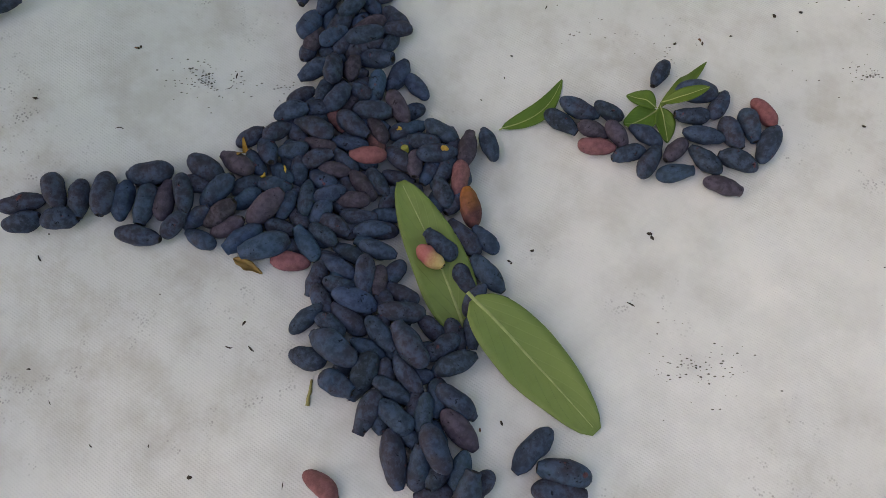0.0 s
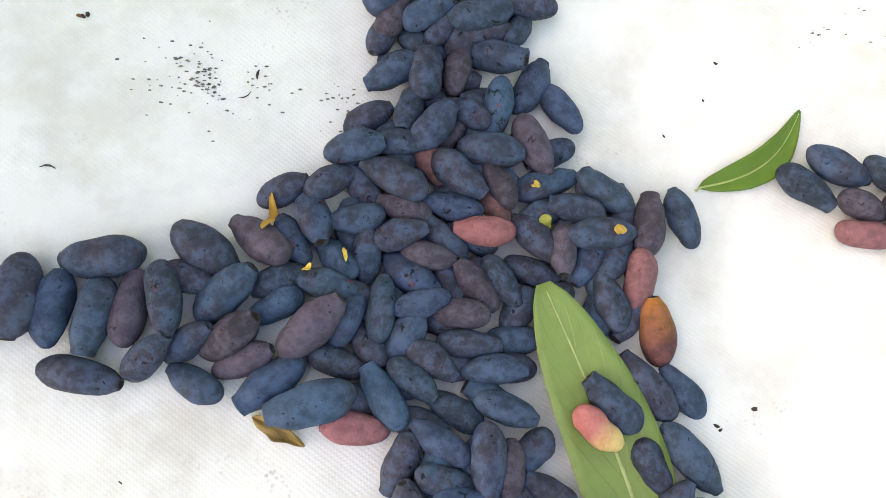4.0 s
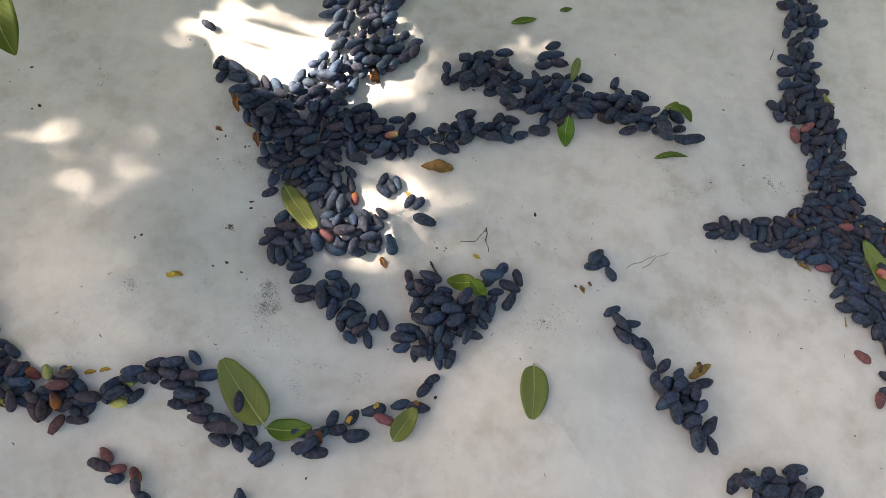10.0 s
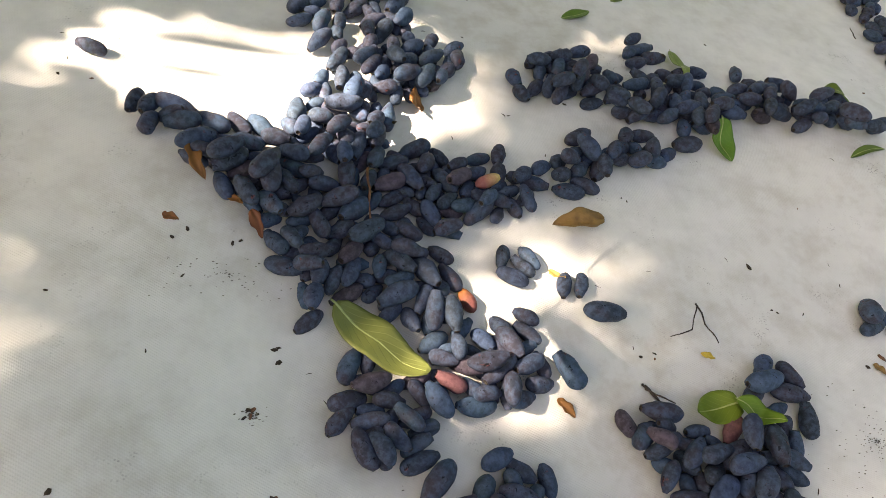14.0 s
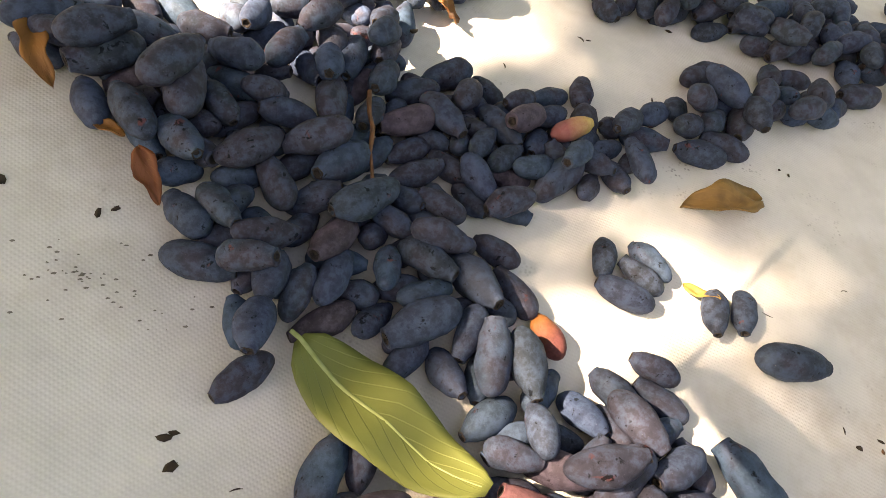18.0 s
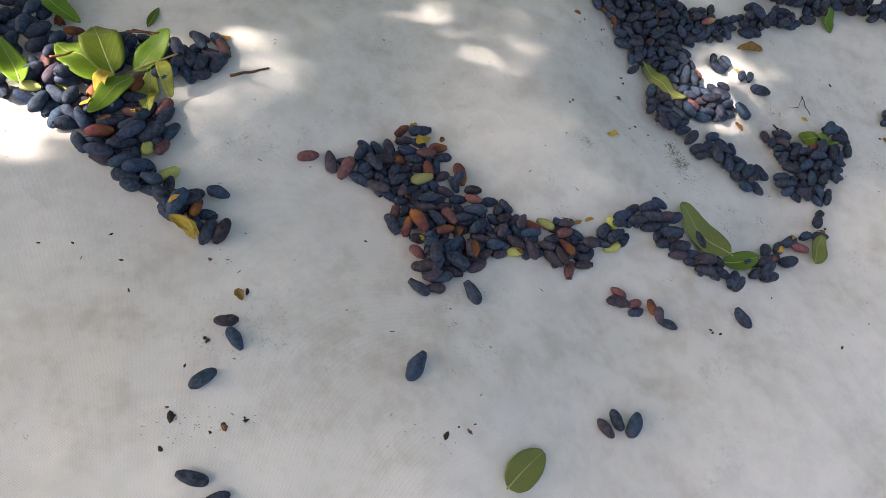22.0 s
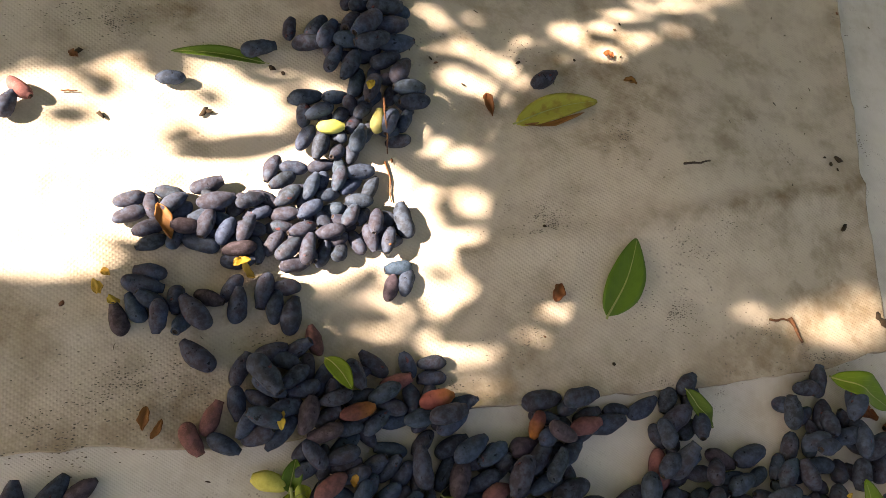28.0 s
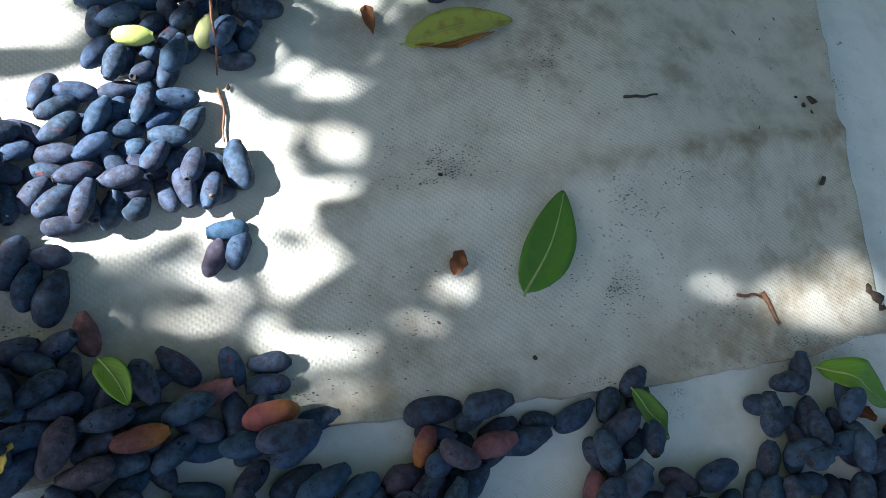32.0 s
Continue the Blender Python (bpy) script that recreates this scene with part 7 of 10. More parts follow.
berries("comb", [(-1291, -7, -2.4, 49, 10, 17, 9.1, "u"), (-1305, -3, 1.4, 35, 21, 25, 11.8, "b"), (-1300, 0, -4.3, 116, 0, 18, 8.9, "u"), (-1350, 2, -8.1, 13, -18, 15, 8.6, "u"), (-1341, 3, -2.7, 24, -7, 19, 9.7, "b"), (-1311, 6, 5.4, 24, 19, 24, 11.8, "b"), (-1326, 6, -7, 159, -1, 17, 9.3, "u"), (-1313, 8, -5.5, 163, 16, 17, 8.6, "u"), (-1298, 11, -4.2, 155, -22, 17, 9.3, "u"), (-1341, 12, -8.4, 16, 0, 17, 9.2, "u"), (-1347, 16, 1.1, 58, -16, 25, 12.1, "b"), (-1329, 16, -1.2, 24, 1, 19, 10, "b"), (-1298, 19, 0.9, 47, -7, 22, 10.2, "b"), (-1329, 19, -7.9, 0, 5, 17, 9, "u")])
berries("comb", [(-1314, 19, -7.5, 32, 2, 16, 8.6, "u"), (-1349, 23, -9.5, 174, -2, 18, 9.5, "u"), (-1299, 24, -6.5, 58, -1, 17, 8.6, "u"), (-1335, 30, -7.9, 151, 7, 20, 10.6, "p"), (-1316, 31, -6.2, 17, -5, 24, 12, "b"), (-1345, 57, -5.7, 74, -25, 27, 12.4, "b"), (-1264, -35, 7.6, 16, 11, 34, 12.4, "b"), (-1248, -33, 2.8, 118, -12, 21, 9.9, "b"), (-1270, -24, -0.3, 33, 8, 18, 8.9, "u"), (-1278, -23, 6.6, 23, 11, 24, 12.4, "b"), (-1286, -11, -0.8, 23, -24, 19, 8.9, "b"), (-1271, -4, 0.8, 54, -16, 23, 12.1, "p"), (-1231, -3, 0.8, 126, 7, 18, 9.4, "u"), (-1279, 2, -1.7, 15, -19, 17, 9.1, "u")])
berries("comb", [(-1289, 9, 4.8, 72, 2, 28, 12.4, "b"), (-1266, 12, 1.3, 45, -21, 25, 12.3, "b"), (-1277, 12, -3.6, 151, 16, 15, 8.6, "u"), (-1250, 16, -2.6, 124, 0, 15, 8.6, "u"), (-1233, 20, 0.5, 53, -9, 24, 11.6, "b"), (-1249, 25, 7, 63, 8, 29, 12.4, "b"), (-1280, 28, -0.8, 56, 29, 27, 12.4, "b"), (-1266, 29, -1.9, 35, -5, 27, 12.4, "b"), (-1235, 31, 5, 35, 12, 23, 11, "b"), (-1242, 32, -2.7, 147, 5, 18, 9.3, "u"), (-1275, 34, -4.2, 94, 23, 15, 8.6, "u"), (-1268, 39, 6.7, 46, -15, 26, 12.4, "b"), (-1268, 41, -5.4, 104, 3, 17, 8.6, "u"), (-1286, 43, -2.6, 72, 18, 32, 12.4, "b")])
berries("comb", [(-1255, 44, -4.7, 46, -7, 16, 8.6, "u"), (-1247, 46, 5.3, 55, 16, 28, 12.4, "b"), (-1245, 47, -3.3, 120, 20, 16, 8.6, "u"), (-1239, 48, 1.4, 70, -9, 30, 12.4, "b"), (-1274, 51, -5.7, 34, 10, 18, 8.6, "u"), (-1258, 61, -3.6, 71, 0, 33, 12.4, "b"), (-1275, 63, -3.6, 24, 13, 26, 12.4, "b"), (-1186, -78, 3.9, 119, 0, 21, 10.1, "b"), (-1176, -75, 3.3, 178, -1, 16, 8.6, "u"), (-1172, -70, 10.3, 10, -1, 21, 10.6, "o"), (-1173, -67, 3.4, 171, 1, 17, 8.6, "u"), (-1195, -63, 6.8, 31, -30, 23, 11.5, "b"), (-1185, -62, 13.9, 118, 22, 19, 9.2, "b"), (-1204, -56, 5.3, 66, 8, 23, 12, "b")])
berries("comb", [(-1194, -56, 11.5, 141, 17, 16, 8.6, "b"), (-1184, -56, 4, 139, 8, 18, 9, "u"), (-1173, -56, 4.4, 146, 16, 17, 8.8, "u"), (-1210, -48, 4.5, 66, -9, 21, 10.8, "b"), (-1179, -48, 10.8, 48, 1, 20, 9.7, "b"), (-1218, -47, 10.6, 67, 6, 21, 10.7, "b"), (-1189, -46, 9.9, 31, 14, 18, 9.1, "p"), (-1197, -44, 3.8, 153, 17, 16, 8.6, "u"), (-1182, -44, 4.7, 93, 19, 18, 9.4, "u"), (-1218, -42, 3.2, 63, 6, 18, 9.3, "u"), (-1196, -41, 14.3, 81, -18, 21, 10.4, "b"), (-1230, -39, 3.5, 172, 18, 19, 9.2, "b"), (-1207, -38, 10.4, 140, -5, 20, 10.4, "b"), (-1191, -36, 3.1, 117, -3, 16, 8.6, "u")])
berries("comb", [(-1204, -35, 3.1, 10, 8, 15, 8.6, "u"), (-1173, -33, 5, 151, 24, 18, 8.7, "u"), (-1227, -32, 9, 172, -9, 17, 8.6, "y"), (-1226, -31, 2.6, 119, -10, 17, 8.6, "u"), (-1183, -27, 4.2, 77, 4, 20, 10.4, "o"), (-1219, -25, 1.8, 95, 5, 16, 8.6, "u"), (-1205, -23, 2.5, 165, 6, 16, 8.6, "y"), (-1202, -21, 8.6, 22, -17, 21, 10.5, "b"), (-1170, -21, 3.5, 128, 0, 16, 8.6, "u"), (-1215, -17, 8.9, 75, 0, 22, 10.8, "p"), (-1230, -17, 7.8, 60, 6, 24, 12.2, "b"), (-1205, -15, 2.8, 70, 13, 15, 8.6, "u"), (-1221, -13, 1.9, 33, 12, 18, 8.6, "b"), (-1200, -13, 15.1, 59, -22, 25, 12.4, "b")])
berries("comb", [(-1192, -13, 2.6, 141, 1, 18, 9.2, "u"), (-1207, -5, 1.5, 25, 6, 18, 8.6, "u"), (-1175, 0, 5.1, 41, -7, 24, 12.3, "b"), (-1223, 4, 1.5, 102, -11, 20, 10.1, "r"), (-1186, 7, 3.6, 33, -2, 23, 12.1, "b"), (-1196, 14, 1.5, 117, 12, 15, 8.6, "u"), (-1219, 16, 7.6, 79, -9, 25, 11.8, "b"), (-1175, 16, 2, 116, 4, 16, 8.6, "u"), (-1219, 23, -1.4, 52, 0, 15, 8.6, "u"), (-1199, 27, 1.7, 23, -24, 19, 9.8, "p"), (-1206, 31, -0.8, 32, -1, 17, 8.6, "u"), (-1187, 32, 2.4, 33, -33, 19, 9.3, "b"), (-1227, 33, -1.8, 173, -2, 18, 9.5, "u"), (-1173, 34, 3.2, 42, -9, 23, 11.6, "b")])
berries("comb", [(-1210, 41, -1.7, 178, 0, 17, 8.8, "b"), (-1113, -137, 4.1, 142, -10, 24, 11.1, "b"), (-1119, -127, 11, 129, 4, 23, 11.1, "b"), (-1130, -116, 3.5, 168, -13, 20, 10.2, "b"), (-1136, -114, 11.4, 19, 1, 25, 12.4, "b"), (-1118, -111, 2.3, 75, 14, 16, 8.6, "u"), (-1149, -106, 4, 168, -1, 22, 11.8, "b"), (-1136, -105, 2.2, 117, -2, 16, 8.6, "u"), (-1141, -100, 10.4, 20, -12, 22, 11.8, "b"), (-1119, -100, 2.2, 36, 1, 19, 9.5, "y"), (-1147, -97, 2.5, 110, 3, 15, 8.6, "u"), (-1153, -95, 9.3, 29, 6, 20, 10, "b"), (-1135, -94, 2.4, 139, -2, 16, 8.6, "u"), (-1168, -92, 3.5, 156, -9, 19, 8.6, "p")])
berries("comb", [(-1155, -90, 3.8, 40, 18, 18, 8.6, "u"), (-1169, -89, 11.2, 168, 0, 22, 11.7, "b"), (-1168, -85, 3.3, 142, 5, 17, 8.6, "u"), (-1145, -84, 2.8, 110, -1, 15, 8.6, "u"), (-1155, -79, 10.1, 20, -8, 22, 10.9, "b"), (-1160, -79, 3.2, 108, -3, 17, 8.6, "u"), (-1137, -77, 4.3, 97, -19, 19, 9.4, "y"), (-1126, -76, 4, 78, -16, 19, 9.4, "r"), (-1147, -72, 18.5, 38, 7, 22, 11, "b"), (-1156, -70, 4.2, 155, -14, 19, 9, "p"), (-1133, -70, 4.5, 136, -33, 16, 8.6, "u"), (-1144, -70, 4.3, 58, 21, 17, 8.6, "u"), (-1134, -68, 12.8, 38, 15, 23, 12, "b"), (-1150, -61, 10.6, 30, -9, 21, 10.5, "b")])
berries("comb", [(-1121, -60, 4.5, 62, -4, 20, 10.3, "b"), (-1131, -60, 4.9, 53, -33, 15, 8.6, "u"), (-1164, -59, 10.6, 15, 0, 23, 11, "b"), (-1150, -58, 4.1, 14, -11, 16, 8.6, "u"), (-1143, -56, 15.9, 71, -25, 19, 10.1, "b"), (-1137, -55, 4, 64, 0, 16, 8.6, "u"), (-1159, -53, 3.8, 22, -3, 16, 8.6, "u"), (-1150, -50, 10.1, 167, 6, 17, 8.9, "r"), (-1127, -47, 7.7, 62, -12, 22, 10.2, "b"), (-1150, -45, 5.1, 99, 22, 16, 8.6, "u"), (-1168, -42, 5.3, 40, 12, 22, 10.3, "b"), (-1140, -41, 4.5, 68, 0, 18, 8.6, "u"), (-1129, -37, 5.2, 62, 4, 20, 9.3, "r"), (-1151, -33, 9.5, 10, -12, 20, 10.1, "b")])
berries("comb", [(-1166, -32, 11.7, 56, -6, 23, 12, "b"), (-1158, -30, 4.1, 29, 3, 17, 8.6, "u"), (-1152, -15, 5.8, 64, -3, 21, 11.2, "o"), (-1124, -4, 19.9, 63, -1, 26, 12.4, "b"), (-1133, -3, 13.3, 30, 20, 22, 11.4, "b"), (-1114, -1, 9.9, 126, 33, 20, 10.4, "b"), (-1136, 4, 5.4, 53, 4, 16, 8.6, "u"), (-1125, 7, 9.7, 71, 25, 24, 11.4, "b"), (-1114, 8, 8.6, 95, 33, 16, 8.6, "u"), (-1114, 10, 18.4, 113, -6, 23, 11.5, "b"), (-1156, 11, 5.5, 9, 18, 20, 10, "b"), (-1140, 12, 8.8, 64, -10, 27, 12.4, "b"), (-1123, 14, 24.3, 112, -12, 23, 10.6, "b"), (-1127, 17, 15.3, 63, -5, 23, 10.5, "b")])
berries("comb", [(-1127, 17, 6.8, 61, 7, 16, 8.6, "u"), (-1165, 18, 10.9, 65, -2, 26, 12.4, "b"), (-1114, 19, 7.6, 13, 1, 15, 8.6, "u"), (-1151, 19, 5, 138, 24, 17, 8.6, "u"), (-1163, 21, 2.7, 121, 0, 16, 8.6, "u"), (-1149, 32, 4.8, 147, 0, 22, 11.5, "b"), (-1085, -151, 4.1, 71, 1, 23, 11.3, "b"), (-1075, -149, 3.7, 70, 1, 23, 11.4, "p"), (-1096, -147, 4.1, 178, 17, 20, 10.1, "b"), (-1099, -141, 2.2, 9, 3, 15, 8.6, "u"), (-1087, -135, 1.4, 173, -4, 15, 8.6, "u"), (-1108, -134, 16.3, 65, 17, 24, 12.4, "b"), (-1095, -132, 7.6, 73, -7, 18, 8.6, "o"), (-1106, -131, 2.4, 53, 8, 17, 9, "u")])
berries("comb", [(-1097, -129, 1.2, 70, 2, 17, 8.6, "u"), (-1107, -124, 9.2, 156, -14, 25, 12.4, "b"), (-1090, -116, 2.8, 5, 3, 29, 12.4, "b"), (-1103, -1, 9.9, 38, -25, 20, 10, "b"), (-1104, 7, 16.1, 70, -10, 21, 10.4, "b"), (-1105, 10, 8.4, 143, -6, 16, 8.6, "u"), (-1090, 14, 10.7, 62, 0, 24, 11.9, "b"), (-1099, 18, 9.7, 9, -15, 15, 8.6, "u"), (-1097, 25, 8.9, 177, 3, 17, 8.6, "p"), (-1087, 30, 11.6, 136, 30, 18, 8.6, "b"), (-1109, 30, 8.3, 38, -2, 17, 8.8, "u"), (-1107, 32, 15.3, 122, 0, 19, 9.1, "b"), (-1091, 38, 11, 148, 19, 20, 9.8, "b"), (-1109, 44, 7.3, 161, 0, 18, 8.6, "p")])
berries("corner", [(-1607, 51, 6.1, 152, 5, 17, 8.6, "u"), (-1621, 54, 6.8, 119, 0, 17, 8.7, "r"), (-1592, 54, 8.2, 15, 33, 18, 9.2, "b"), (-1596, 60, 10.2, 58, -1, 17, 8.6, "b"), (-1613, 63, 6, 68, 4, 17, 8.6, "b"), (-1602, 70, 4.1, 100, 1, 17, 8.6, "u"), (-1591, 71, 3.5, 150, 1, 17, 8.6, "u"), (-1601, 86, 3.4, 68, 1, 18, 8.8, "b"), (-1621, 93, 5.3, 138, 0, 21, 10.7, "b"), (-1535, -2, 4.7, 42, 15, 20, 9.3, "b"), (-1539, 7, 1.2, 71, 22, 19, 9.3, "p"), (-1544, 14, -0.7, 38, -11, 16, 8.6, "u"), (-1533, 16, -0.1, 138, 33, 16, 8.6, "r"), (-1556, 18, 1.6, 2, 18, 19, 8.9, "b")])
berries("corner", [(-1543, 23, 5.4, 72, 5, 18, 8.6, "b"), (-1530, 24, -0.7, 34, 33, 17, 8.6, "b"), (-1551, 24, -0.5, 149, 5, 15, 8.6, "u"), (-1562, 27, 0.7, 54, -8, 17, 8.6, "b"), (-1539, 28, -0.9, 57, 25, 15, 8.6, "u"), (-1558, 29, 7.2, 35, -8, 18, 9.5, "b"), (-1546, 34, 2.4, 14, 20, 16, 8.6, "b"), (-1569, 38, 0.5, 25, 13, 16, 8.6, "b"), (-1537, 38, -0.9, 24, 33, 17, 8.6, "b"), (-1551, 39, -0.6, 8, 16, 18, 8.6, "b"), (-1561, 41, -0.1, 87, 9, 17, 8.6, "u"), (-1552, 43, 5.2, 14, 5, 18, 8.6, "b"), (-1565, 44, 6.4, 127, -7, 17, 8.6, "b"), (-1569, 48, -0.9, 43, 1, 16, 8.6, "u")])
berries("corner", [(-1550, 49, -2.5, 31, 3, 17, 8.6, "u"), (-1560, 54, 7.3, 15, 20, 18, 9, "p"), (-1540, 54, -3.4, 127, -1, 17, 8.6, "b"), (-1581, 55, 5.8, 47, 10, 20, 9.9, "b"), (-1549, 56, 3.6, 3, 28, 16, 8.6, "b"), (-1535, 58, 3.8, 41, -2, 17, 8.6, "u"), (-1588, 61, 15.1, 160, 18, 19, 9.6, "b"), (-1590, 61, 4.9, 141, -8, 15, 8.6, "u"), (-1569, 62, 10.1, 74, 1, 19, 9.5, "p"), (-1559, 62, 3.9, 26, 29, 17, 8.7, "b"), (-1546, 62, 2.9, 176, -12, 16, 8.6, "u"), (-1545, 63, 9.7, 15, 0, 18, 8.6, "b"), (-1568, 65, 3.2, 51, 4, 16, 8.6, "u"), (-1579, 66, 7.6, 16, -12, 18, 9.4, "b")])
berries("corner", [(-1555, 70, 9.7, 15, 0, 17, 8.6, "b"), (-1543, 71, 1.2, 18, 2, 17, 8.6, "u"), (-1531, 72, 7, 25, 3, 18, 9.5, "b"), (-1556, 73, 3.7, 94, 33, 17, 9.1, "u"), (-1570, 75, 7.6, 16, 3, 16, 8.6, "b"), (-1578, 75, 3, 64, 9, 16, 8.6, "u"), (-1587, 77, 8.1, 149, -5, 19, 9.1, "b"), (-1562, 80, 2.2, 65, 12, 19, 9, "b"), (-1575, 81, 9.7, 38, -10, 17, 8.6, "b"), (-1589, 82, 15, 127, -10, 24, 11.1, "b"), (-1545, 82, 7.5, 117, -1, 17, 8.6, "b"), (-1546, 82, 0.6, 20, 1, 18, 9.4, "u"), (-1588, 84, 3.4, 125, 18, 17, 8.9, "u"), (-1569, 86, 1.3, 89, 4, 17, 8.6, "u")])
berries("corner", [(-1535, 88, 0.1, 137, 0, 19, 9.2, "b"), (-1580, 91, 3, 149, -23, 18, 9.5, "b"), (-1587, 95, 2.6, 17, 13, 18, 9.2, "b"), (-1574, 96, 2.4, 28, 33, 17, 8.6, "b"), (-1565, 101, 0, 108, 0, 17, 8.6, "r"), (-1476, -266, 4.7, 17, 0, 19, 9.8, "b"), (-1476, -258, 5, 30, 11, 18, 9.2, "b"), (-1482, -253, 5.3, 43, 0, 21, 11, "b"), (-1489, -247, 5.1, 24, -6, 19, 9.8, "r"), (-1491, -236, 5.2, 44, -1, 22, 10.8, "b"), (-1498, -230, 4.3, 45, 0, 17, 8.9, "p"), (-1507, -228, 4.3, 58, 0, 17, 8.8, "b"), (-1480, -202, 4.9, 80, -20, 16, 8.6, "b"), (-1491, -201, 4.9, 70, 0, 22, 10.3, "b")])
berries("corner", [(-1475, -191, 5.2, 75, -33, 15, 8.6, "u"), (-1476, -177, 5.8, 131, -12, 22, 11.3, "b"), (-1473, -161, 3.7, 60, 1, 19, 9.2, "b"), (-1494, -158, 5.1, 131, 9, 20, 10.5, "b"), (-1479, -157, 10.7, 82, 0, 21, 10.1, "b"), (-1483, -156, 3.9, 172, 11, 16, 8.6, "u"), (-1494, -146, 5, 108, 29, 17, 9, "u"), (-1513, -143, 4.6, 131, 0, 21, 10.2, "p"), (-1487, -143, 5.5, 72, -33, 19, 9.6, "b"), (-1498, -136, 3.3, 25, 0, 18, 8.6, "b"), (-1486, -131, 4.3, 131, -31, 16, 8.6, "u"), (-1495, -123, 8.1, 175, -20, 24, 12.4, "r"), (-1476, -120, 2.9, 69, 0, 23, 11, "b"), (-1486, -117, 2.6, 75, 7, 16, 8.6, "u")])
berries("corner", [(-1492, -113, 8.9, 176, -5, 18, 9.4, "p"), (-1493, -110, 2.1, 28, 5, 15, 8.6, "u"), (-1501, -102, 2.8, 71, -10, 19, 8.9, "b"), (-1484, -102, 2.6, 152, -9, 21, 10.6, "b"), (-1497, -92, 2.8, 140, -33, 17, 8.6, "u"), (-1502, -85, 5.6, 71, -20, 18, 8.9, "p"), (-1492, -84, 1.9, 71, 24, 18, 9.1, "b"), (-1498, -72, -0.2, 129, 0, 16, 8.6, "u"), (-1488, -64, 2.6, 102, 18, 25, 12.4, "b"), (-1500, -57, 1.1, 118, 24, 17, 8.6, "r"), (-1475, -55, -2.9, 65, 3, 20, 10.3, "b"), (-1486, -52, -2.9, 103, -5, 17, 9.1, "u"), (-1496, -48, 8.4, 18, 12, 20, 10, "b"), (-1503, -48, -0.3, 51, 25, 16, 8.6, "u")])
berries("corner", [(-1476, -47, 4.7, 65, 3, 20, 10.3, "b"), (-1483, -45, 3.3, 56, -5, 19, 10, "b"), (-1477, -40, -4.2, 67, -22, 17, 8.6, "u"), (-1515, -39, 0, 118, 0, 20, 9.8, "b"), (-1489, -39, -3.6, 155, -5, 17, 8.9, "u"), (-1500, -35, 4.6, 58, 4, 18, 8.6, "b"), (-1507, -34, -1, 118, 13, 19, 8.7, "b"), (-1490, -34, 2.8, 29, 1, 19, 8.8, "b"), (-1498, -31, -1.8, 5, 16, 17, 8.6, "u"), (-1481, -28, -4.7, 10, 0, 21, 10.1, "b"), (-1507, -24, -1.6, 177, -15, 17, 8.8, "u"), (-1494, -21, -3.6, 60, 17, 15, 8.6, "u"), (-1478, -18, 2.1, 10, -3, 23, 11.2, "b"), (-1472, -17, -6.6, 17, -14, 18, 8.8, "u")])
berries("corner", [(-1485, -17, -5.3, 111, 12, 16, 8.6, "u"), (-1510, -15, -3, 30, -2, 16, 8.6, "u"), (-1526, -14, 7.1, 21, 11, 19, 9.7, "b"), (-1495, -14, 1.8, 58, -3, 19, 8.9, "b"), (-1526, -12, -0.9, 51, -5, 18, 9.1, "u"), (-1514, -11, 2.1, 21, 1, 17, 8.7, "b"), (-1507, -10, 9.4, 50, 13, 21, 10.9, "b"), (-1498, -10, -5, 150, -1, 17, 8.6, "u"), (-1478, -8, -5.7, 32, 22, 16, 8.6, "u"), (-1526, -4, 4.8, 32, 12, 18, 9.1, "b"), (-1488, -4, -4.6, 11, 18, 19, 9.6, "b"), (-1508, -2, 5.2, 22, -5, 17, 8.6, "b"), (-1513, -1, -1.4, 60, 26, 18, 8.9, "b"), (-1527, 0, -1.4, 165, -1, 18, 9.3, "u")])
berries("corner", [(-1497, 5, 0.2, 31, 21, 21, 10.1, "b"), (-1478, 5, -6.9, 110, -24, 16, 8.6, "u"), (-1518, 6, -1.9, 12, 19, 17, 8.6, "b"), (-1505, 8, -2.2, 25, 33, 16, 8.8, "u"), (-1493, 8, -5.6, 168, -5, 17, 8.7, "u"), (-1526, 10, 3.1, 13, 0, 17, 8.6, "b"), (-1512, 12, 5.7, 74, -6, 21, 10.8, "b"), (-1479, 13, -2.9, 7, -10, 18, 8.6, "r"), (-1520, 16, 7.8, 61, -24, 18, 9.5, "b"), (-1519, 16, -1.6, 38, 23, 18, 8.7, "u"), (-1509, 18, -4, 81, 7, 16, 8.6, "u"), (-1487, 18, -6.7, 25, -2, 17, 8.7, "u"), (-1499, 19, -5.1, 58, -11, 16, 8.6, "u"), (-1473, 20, -7.8, 139, -7, 17, 8.7, "u")])
berries("corner", [(-1474, 21, -0.5, 17, -15, 18, 9.5, "r"), (-1524, 22, -2.7, 53, 7, 15, 8.6, "u"), (-1480, 27, -3.3, 22, 10, 20, 9.2, "b"), (-1493, 29, 0.2, 69, -17, 22, 10.9, "p"), (-1513, 31, -4.2, 63, -3, 16, 8.6, "u"), (-1522, 32, -2.4, 52, 22, 18, 8.6, "b"), (-1499, 33, -5.4, 60, -2, 20, 9.1, "b"), (-1512, 35, 3.1, 97, 2, 21, 10.3, "b"), (-1529, 36, -1.4, 44, 31, 18, 8.6, "b"), (-1487, 38, -5.7, 148, -17, 16, 8.6, "u"), (-1475, 39, -7.6, 52, 7, 17, 8.6, "u"), (-1474, 40, -0.4, 31, -3, 19, 9.1, "b"), (-1486, 43, 0.3, 32, -10, 22, 10.6, "b"), (-1495, 45, -5, 23, -8, 20, 10.3, "b")])
